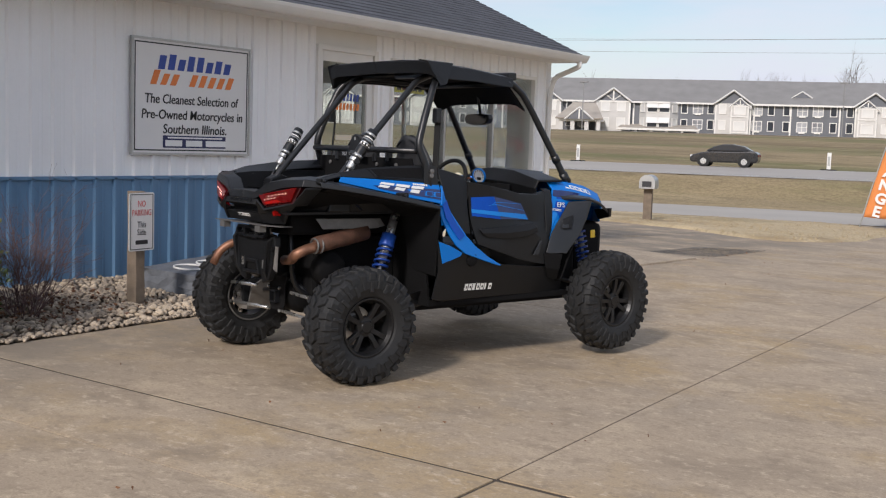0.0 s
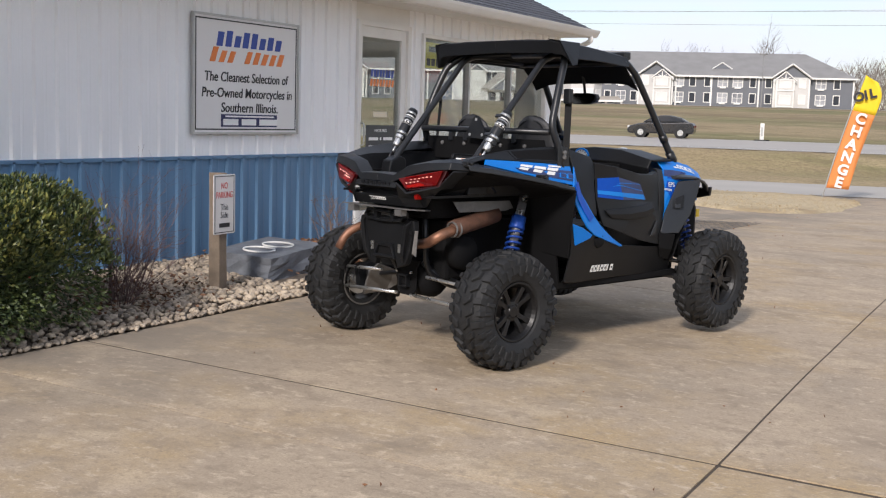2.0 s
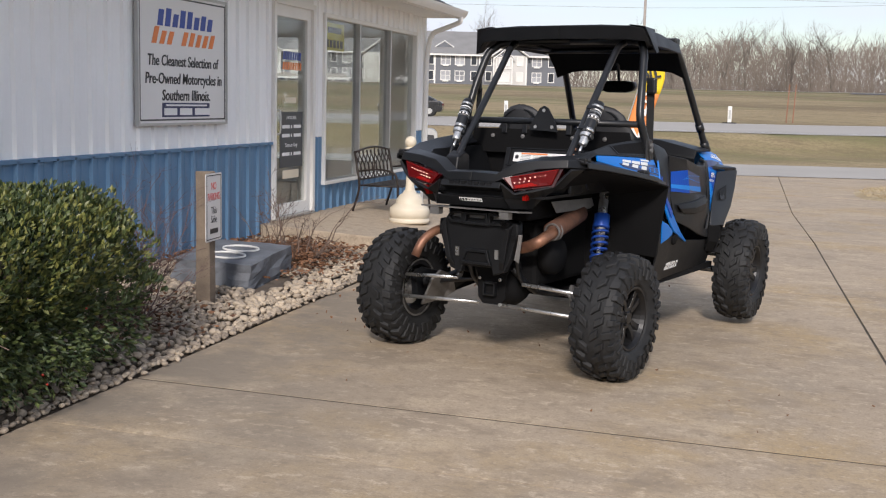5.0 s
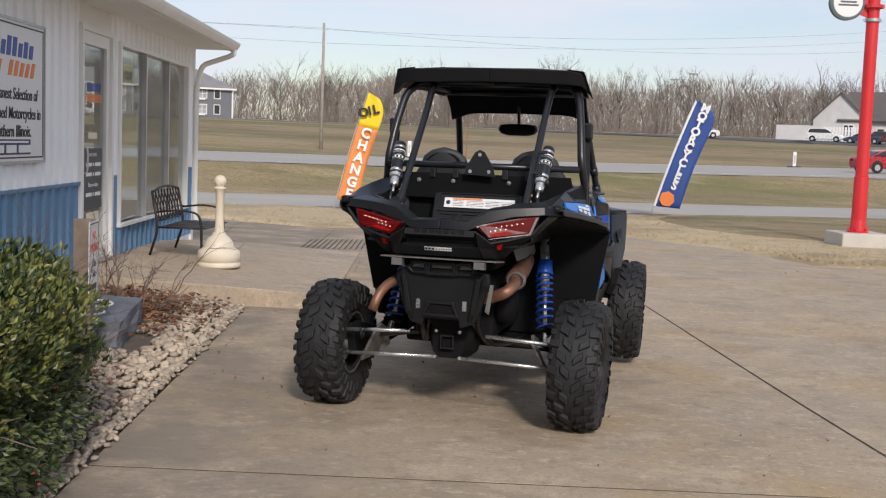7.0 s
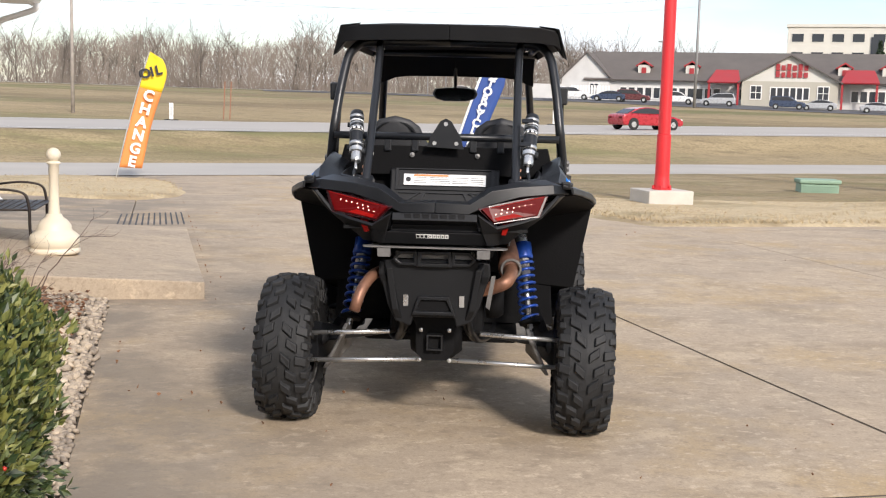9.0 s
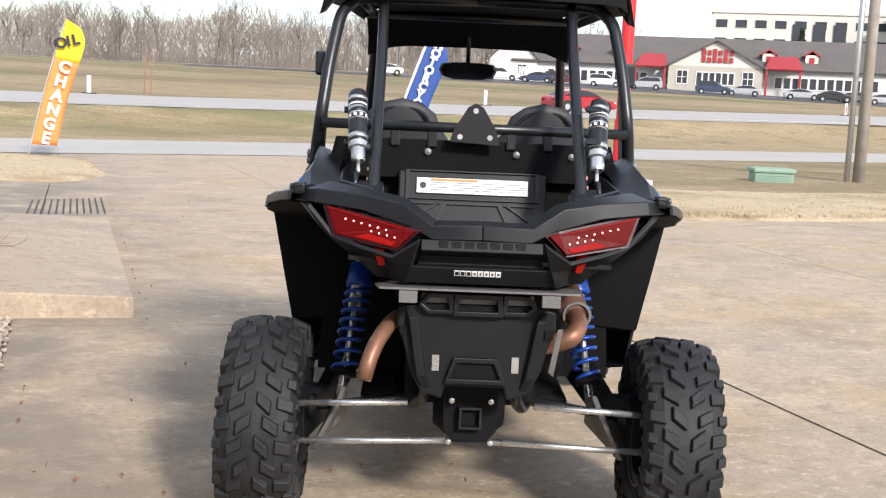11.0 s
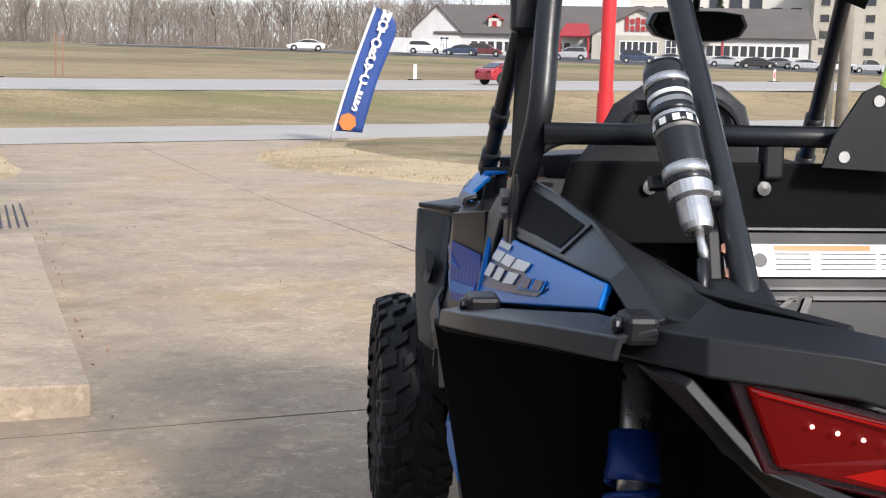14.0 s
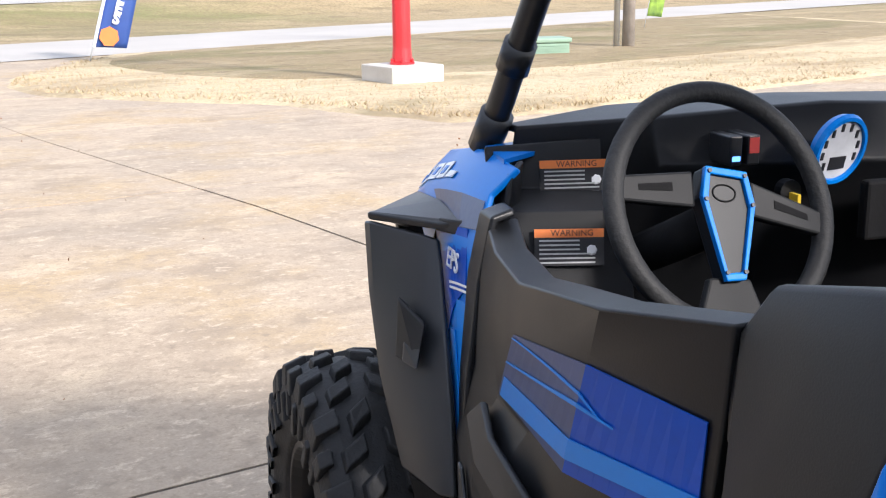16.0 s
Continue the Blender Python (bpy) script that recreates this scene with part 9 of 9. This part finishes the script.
for x, y, h, w in ((21.3, 205, 15.5, 1.0), (1.8, 208, 13.0, 1.0), (19.0, 203, 9.0, 1.2), (-60.5, 240, 19.0, 1.0), (5.0, 206, 14.0, 1.1), (66, 186, 12.5, 1.0), (88, 192, 12, 1.0), (-20, 212, 12, 1.0), (45, 200, 11.5, 1.0), (112, 148, 10, 1.1), (124, 140, 9, 1.1), (130, 160, 11, 1.1)):
    tr = thing("bare_tree", pose(x, y, gz(x, y)), "tall leafless tree with a fine twiggy crown", "tree", "single bare trees")
    verts, faces = [], []
    bare_tree(verts, faces, (0, 0, -0.3), h, rg, w, 4, 5)
    tri_mesh("crown", verts, faces, BARK, tr)
# conifers by the office
for x, y, h in ((131, 196, 13.0), (137, 190, 10)):
    tr = thing("evergreen_tree", pose(x, y, gz(x, y)), "dark green conifer beside the office", "tree")
    part("trunk", tube(bmesh.new(), [(0, 0, -0.3), (0, 0, h * 0.9)], 0.2, 8, 0.05), BARK, tr)
    verts, faces = [], []
    for k in range(1600):
        z = rg.uniform(0.08, 1) * h
        rr = (1 - z / h) * h * 0.28 * rg.uniform(0.4, 1)
        a = rg.uniform(0, 6.283)
        c = Vector((rr * math.cos(a), rr * math.sin(a), z))
        b = len(verts)
        for _ in range(3):
            q = c + Vector((rg.uniform(-0.4, 0.4), rg.uniform(-0.4, 0.4), rg.uniform(-0.35, 0.15)))
            verts.append((q.x, q.y, q.z))
        faces.append((b, b + 1, b + 2))
    tri_mesh("crown", verts, faces, material("conifer needles", (0.03, 0.055, 0.025), 0.8, vary=0.3, rand=0.4, bump=0), tr)

# ---- near plants, pebbles and litter ----
def bed_z(x, y):
    return gz(x, y) + 0.02 + 0.03 * noise.noise(Vector((x * 2, y * 2, 0))) + ramp(x, [(-7.4, 0.06), (-5.95, 0.005), (-5.76, -0.06)])


LEAF = material("hedge leaf", (0.11, 0.135, 0.04), 0.5, vary=0.5, scale=30, fine=200, bump=0.05, second=(0.022, 0.04, 0.012), rand=0.75)
LEAF_TIP = material("young hedge leaf", (0.17, 0.17, 0.045), 0.45, vary=0.4, scale=30, fine=200, bump=0.05, second=(0.08, 0.1, 0.025), rand=0.6)
TWIG = material("grey-brown twig", (0.17, 0.12, 0.095), 0.9, vary=0.4, scale=30, bump=0.2)
TWIG_P = material("purple-brown twig", (0.14, 0.09, 0.085), 0.9, vary=0.4, scale=30, bump=0.2)
DEAD = material("dead leaf", (0.27, 0.135, 0.07), 0.85, vary=0.5, scale=40, bump=0.1, second=(0.1, 0.05, 0.03), rand=0.6)
BLADE = material("dead grass blade", (0.5, 0.4, 0.24), 0.9, vary=0.4, scale=3, bump=0.0, second=(0.3, 0.22, 0.12), rand=0.5)


def leaf_cloud(name, spots, mat, parent, length, width, rg, fold=0.25):
    """Many small folded leaves: spots are (place, outward direction)."""
    verts, faces = [], []
    for p, d in spots:
        d = Vector(d) + Vector((rg.gauss(0, 0.45), rg.gauss(0, 0.45), rg.gauss(0.15, 0.45)))
        d.normalize()
        s = d.cross(Vector((rg.gauss(0, 1), rg.gauss(0, 1), rg.gauss(0, 1)))).normalized()
        n = s.cross(d)
        k = rg.uniform(0.7, 1.25)
        le, w = length * k, width * k * 0.5
        q = Vector(p)
        i = len(verts)
        mid = q + d * le * 0.5 - n * le * 0.06
        verts += [q, mid + s * w + n * w * fold, q + d * le - n * le * 0.2, mid - s * w + n * w * fold, mid - n * w * fold]
        faces += [(i, i + 1, i + 4), (i + 1, i + 2, i + 4), (i + 2, i + 3, i + 4), (i + 3, i, i + 4)]
    return tri_mesh(name, verts, faces, mat, parent)


def twigs(bm, p, d, length, r, depth, rg, droop=0.0):
    """One branching twig with thin tapered tubes."""
    pts = [p]
    n = 4
    for k in range(n):
        d = (d + Vector((rg.gauss(0, 0.16), rg.gauss(0, 0.16), rg.gauss(0, 0.12) - droop))).normalized()
        pts.append(pts[-1] + d * length / n)
    tube(bm, pts, r, 5 if r > 0.004 else 3, r * 0.55)
    if depth:
        for k in range(rg.randint(2, 4)):
            q = pts[rg.randint(1, n)]
            e = (d + Vector((rg.gauss(0, 0.55), rg.gauss(0, 0.55), rg.gauss(0.1, 0.35)))).normalized()
            twigs(bm, q, e, length * rg.uniform(0.45, 0.75), r * 0.6, depth - 1, rg, droop)


def bare_shrub(x, y, stems, height, spread_out, mat, label, seed, depth=2, r=0.006):
    rg = random.Random(seed)
    root = thing("bare_shrub", pose(x, y, bed_z(x, y)), label, "shrub")
    for k in range(stems):
        bm = bmesh.new()
        a = rg.uniform(0, 2 * math.pi)
        o = Vector((math.cos(a), math.sin(a), 0)) * rg.uniform(0, 0.12)
        d = Vector((math.cos(a) * spread_out * rg.uniform(0.3, 1), math.sin(a) * spread_out * rg.uniform(0.3, 1), 1)).normalized()
        twigs(bm, o - Vector((0, 0, 0.03)), d, height * rg.uniform(0.55, 0.8), r * rg.uniform(0.7, 1.2), depth, rg)
        part("stem", bm, mat, root)
    return root


def litter(name, count, place, label, seed, size=0.05):
    rg = random.Random(seed)
    verts, faces = [], []
    for k in range(count):
        x, y, z = place(rg)
        a, w, le = rg.uniform(0, 6.28), size * rg.uniform(0.3, 0.6), size * rg.uniform(0.6, 1.3)
        ux, uy = math.cos(a), math.sin(a)
        c = rg.uniform(0.003, 0.02)
        t = rg.uniform(-0.4, 0.4) * le
        i = len(verts)
        verts += [(x - ux * le / 2, y - uy * le / 2, z + c), (x + uy * w / 2, y - ux * w / 2, z + c * rg.uniform(0, 1)), (x + ux * le / 2, y + uy * le / 2, z + c + max(0.0, t)), (x - uy * w / 2, y + ux * w / 2, z + c * 1.5), (x, y, z + 0.003)]
        faces += [(i, i + 1, i + 4), (i + 1, i + 2, i + 4), (i + 2, i + 3, i + 4), (i + 3, i, i + 4)]
    return tagged(tri_mesh(name, verts, faces, DEAD), label, "leaf litter", kind="stuff")


# clipped evergreen hedge
rg = random.Random(11)
hedge = thing("evergreen_hedge", pose(-6.45, 3.5, 0.0), "rounded evergreen hedge with small dark green leaves", "hedge")
HX, HY, HZ = 0.73, 1.32, 0.49


def hedge_spot(depth):
    while True:
        d = Vector((rg.gauss(0, 1), rg.gauss(0, 1), rg.gauss(0, 1))).normalized()
        m = (abs(d.x) ** 4.5 + abs(d.y) ** 4.5 + abs(d.z) ** 4.5) ** (-1 / 4.5)
        s = m * (1 - depth * rg.random() ** 1.5)
        p = Vector((d.x * s * HX, d.y * s * HY, d.z * s * HZ + 0.5))
        bump = 1 + 0.14 * noise.noise(p * 3.2) + 0.13 * noise.noise(p * 9.0 + Vector((5, 5, 5)))
        p = Vector((p.x * bump, p.y * bump, 0.5 + (p.z - 0.5) * bump))
        if p.z > 0.05 and noise.noise(p * 6.5 + Vector((9, 0, 0))) > -0.42:
            return p, Vector((d.x / HX, d.y / HY, d.z / HZ + 0.5)).normalized()


fol = leaf_cloud("foliage", [hedge_spot(0.4) for k in range(40000)], LEAF, hedge, 0.04, 0.021, rg)
fol["kind"] = "stuff"
top_spots = []
for k in range(13000):
    u, v = rg.uniform(-1, 1), rg.uniform(-1, 1)
    z = 0.5 + HZ * max(0.0, 1 - abs(u) ** 4.5 - abs(v) ** 4.5) ** (1 / 4.5)
    q = Vector((u * HX, v * HY, z))
    q.z += 0.08 * noise.noise(q * 3.2) + 0.08 * noise.noise(q * 9.0) - rg.uniform(0, 0.08)
    top_spots.append((q, Vector((u * 0.4, v * 0.4, 1))))
crown = leaf_cloud("top_foliage", top_spots, LEAF, hedge, 0.04, 0.021, rg)
crown["kind"] = "stuff"
tip = leaf_cloud("young_foliage", [q for q in (hedge_spot(0.06) for k in range(17000)) if q[0].z > 0.35 + 0.4 * rg.random()], LEAF_TIP, hedge, 0.037, 0.019, rg)
tip["kind"] = "stuff"
for k in range(16):
    bm = bmesh.new()
    o = Vector((rg.uniform(-0.2, 0.2), rg.uniform(-0.8, 0.8), 0.0))
    twigs(bm, o, Vector((rg.gauss(0, 0.35), rg.gauss(0, 0.35), 1)).normalized(), 0.55, 0.012, 2, rg)
    part("stem", bm, TWIG, hedge)
# added solid core: its dark colour replaces inner shade and blocks the view through
part("core", lathe(bmesh.new(), [(0, 0.05), (0.3, 0.12), (0.38, 0.5), (0.3, 0.8), (0, 0.88)], 14, "z", Matrix.Diagonal((1, 2.3, 1, 1))), SOIL_AND_SHADE, hedge, "dark solid filler standing in for the shade inside the hedge")

BERRY = material("red berry", (0.45, 0.03, 0.015), 0.35, vary=0.2, bump=0)
berries = bmesh.new()
for k in range(260):
    c, _ = hedge_spot(0.03)
    if noise.noise(c * 2.4 + Vector((3, 7, 1))) > 0.12:
        bmesh.ops.create_icosphere(berries, subdivisions=1, radius=0.0065, matrix=Matrix.Translation(c))
berry = part("berries", berries, BERRY, hedge, "scattered red berries", smooth=True)
berry["kind"] = "stuff"

# bare shrubs
bare_shrub(-6.35, 5.38, 34, 0.8, 0.55, TWIG_P, "dense leafless purple-brown shrub in the pebbles", 21, 3, 0.0045)
bare_shrub(-6.85, 5.0, 18, 0.7, 0.5, TWIG_P, "leafless purple-brown shrub behind the hedge", 22, 2, 0.0045)
bare_shrub(-6.45, 8.55, 7, 0.62, 0.9, TWIG, "small gnarled leafless shrub near the entry walk", 23, 3, 0.0075)
bare_shrub(-6.9, 8.95, 6, 0.6, 0.7, TWIG, "small gnarled leafless shrub near the door", 24, 3, 0.006)


def by_walk(r):
    x, y = -6.75 + r.gauss(0, 0.34), 8.6 + r.gauss(0, 0.52)
    x, y = max(-7.35, min(-5.9, x)), max(7.3, min(9.58, y))
    return x, y, bed_z(x, y) + 0.035 + 0.03 * r.random()


litter("leaf_litter", 2800, by_walk, "reddish-brown dead leaves drifted over the pebbles", 31, 0.06)


def by_shrub(r):
    x, y = -6.5 + r.gauss(0, 0.3), 5.5 + r.gauss(0, 0.45)
    x, y = max(-7.35, min(-5.85, x)), max(4.4, y)
    return x, y, bed_z(x, y) + 0.03 + 0.03 * r.random()


litter("leaf_litter", 450, by_shrub, "brown dead leaves under the bare shrub", 32, 0.05)
CRUMBS = [(-4.2, 6.0, 0.5, 20), (-2.6, 5.2, 0.5, 16), (-5.5, 6.5, 0.8, 24), (-5.2, 12, 1.4, 40), (-4, 17, 3.0, 60), (-2.2, 3.3, 0.5, 10), (1, 6, 3, 14)]


def on_lot(r):
    x, y, s, w = r.choices(CRUMBS, [q[3] for q in CRUMBS])[0]
    x, y = x + r.gauss(0, s), y + r.gauss(0, s)
    x = max(-5.6 if y < 9.5 else -4.9, x)
    return x, y, gz(x, y) + 0.004


litter("leaf_crumbs", 110, on_lot, "scattered leaf crumbs and chips on the concrete", 33, 0.022)


# ---- pebbles ----
def pebble_mesh(seed):
    r = random.Random(seed)
    off = Vector((r.uniform(0, 50), r.uniform(0, 50), r.uniform(0, 50)))
    verts, faces = [], []
    seg, rings = 7, (-0.6, 0.05, 0.65)
    def put(v):
        k = 1 + 0.28 * noise.noise(v * 1.3 + off)
        verts.append((v.x * k, v.y * k * 0.78, v.z * k * 0.55))
    put(Vector((0, 0, -1)))
    for h in rings:
        w = math.sqrt(1 - h * h)
        for s in range(seg):
            t = 2 * math.pi * s / seg + h
            put(Vector((w * math.cos(t), w * math.sin(t), h)))
    put(Vector((0, 0, 1)))
    for s in range(seg):
        j = (s + 1) % seg
        faces.append((0, 1 + j, 1 + s))
        for k in range(2):
            faces.append((1 + k * seg + s, 1 + k * seg + j, 1 + (k + 1) * seg + j, 1 + (k + 1) * seg + s))
        faces.append((1 + 2 * seg + s, 1 + 2 * seg + j, 1 + 3 * seg))
    return verts, faces


KINDS = [pebble_mesh(60 + k) for k in range(8)]
SHARED = []
for v, f in KINDS:
    me = bpy.data.meshes.new("pebble")
    me.from_pydata(v, [], f)
    me.materials.append(PEBBLE)
    me.shade_smooth()
    SHARED.append(me)
bed = bpy.data.objects["planting_bed"]
rg = random.Random(77)
rest_v, rest_f = [], []
singles = 0
y = -4.0
while y < 9.6:
    for k in range(3):
        px, py, size = -5.775 + rg.gauss(0, 0.02), y + 0.017 * k, rg.uniform(0.016, 0.027)
        m = pose(px, py, gz(px, py) + 0.01, rg.gauss(0, 16), rg.gauss(0, 16), rg.uniform(0, 360)) @ Matrix.Scale(size, 4)
        q8 = rg.randrange(8)
        i = len(rest_v)
        rest_v += [m @ Vector(v) for v in KINDS[q8][0]]
        rest_f += [tuple(i + q for q in f) for f in KINDS[q8][1]]
    x = -7.38
    while x < -5.77:
        px, py = x + rg.uniform(-0.02, 0.02), y + rg.uniform(-0.02, 0.02)
        size = rg.choice((0.022, 0.026, 0.03, 0.034, 0.042)) * rg.uniform(0.85, 1.15)
        px = min(px, -5.775 - size * 0.5)
        if not (-7.0 < px < -6.1 and 7.0 < py < 7.7):
            m = pose(px, py, max(bed_z(px, py), gz(px, py) - 0.012) + 0.012 + rg.uniform(0, 0.016), rg.gauss(0, 16), rg.gauss(0, 16), rg.uniform(0, 360)) @ Matrix.Scale(size, 4)
            k = rg.randrange(8)
            if singles < 300 and px > -6.08 and 5.9 < py < 9.3:
                ob = new("pebble", SHARED[k])
                ob.parent = bed
                ob.matrix_basis = m
                singles += 1
            else:
                i = len(rest_v)
                rest_v += [m @ Vector(v) for v in KINDS[k][0]]
                rest_f += [tuple(i + q for q in f) for f in KINDS[k][1]]
        x += 0.054 if py > 4 else 0.07
    y += 0.05 if y > 4 else 0.068
ob = tri_mesh("pebbles", rest_v, rest_f, PEBBLE, bed, smooth=True)
ob["kind"] = "stuff"

# ---- dead grass on the islands and verges ----
def inside(poly, x, y):
    hit = False
    for (x0, y0), (x1, y1) in zip(poly, poly[1:] + poly[:1]):
        if (y0 > y) != (y1 > y) and x < x0 + (y - y0) * (x1 - x0) / (y1 - y0):
            hit = not hit
    return hit


rg = random.Random(5)
verts, faces = [], []
for poly, x0, x1, y0, y1, count in ((rounded(ISLAND, 0.45, 4), -1, 16, 16.8, 34, 60000), (rounded(VERGE, 0.45, 4), -14, -4.3, 20.8, 32.5, 12000)):
    made = 0
    while made < count:
        x, y = rg.uniform(x0, x1), y0 + (y1 - y0) * rg.random() ** 1.4
        made += 1
        if not inside(poly, x, y) or noise.noise(Vector((x * 0.9, y * 0.9, 2))) < -0.25:
            continue
        z = gz(x, y) + 0.045
        h, a, b = rg.uniform(0.02, 0.07), rg.uniform(0, 6.28), rg.uniform(0, 6.28)
        w = rg.uniform(0.006, 0.014)
        i = len(verts)
        verts += [(x - w * math.cos(a), y - w * math.sin(a), z), (x + w * math.cos(a), y + w * math.sin(a), z), (x + h * 0.9 * math.cos(b), y + h * 0.9 * math.sin(b), z + h)]
        faces.append((i, i + 1, i + 2))
tagged(tri_mesh("dry_grass", verts, faces, BLADE), "short dead straw-coloured grass blades", "grass", kind="stuff")
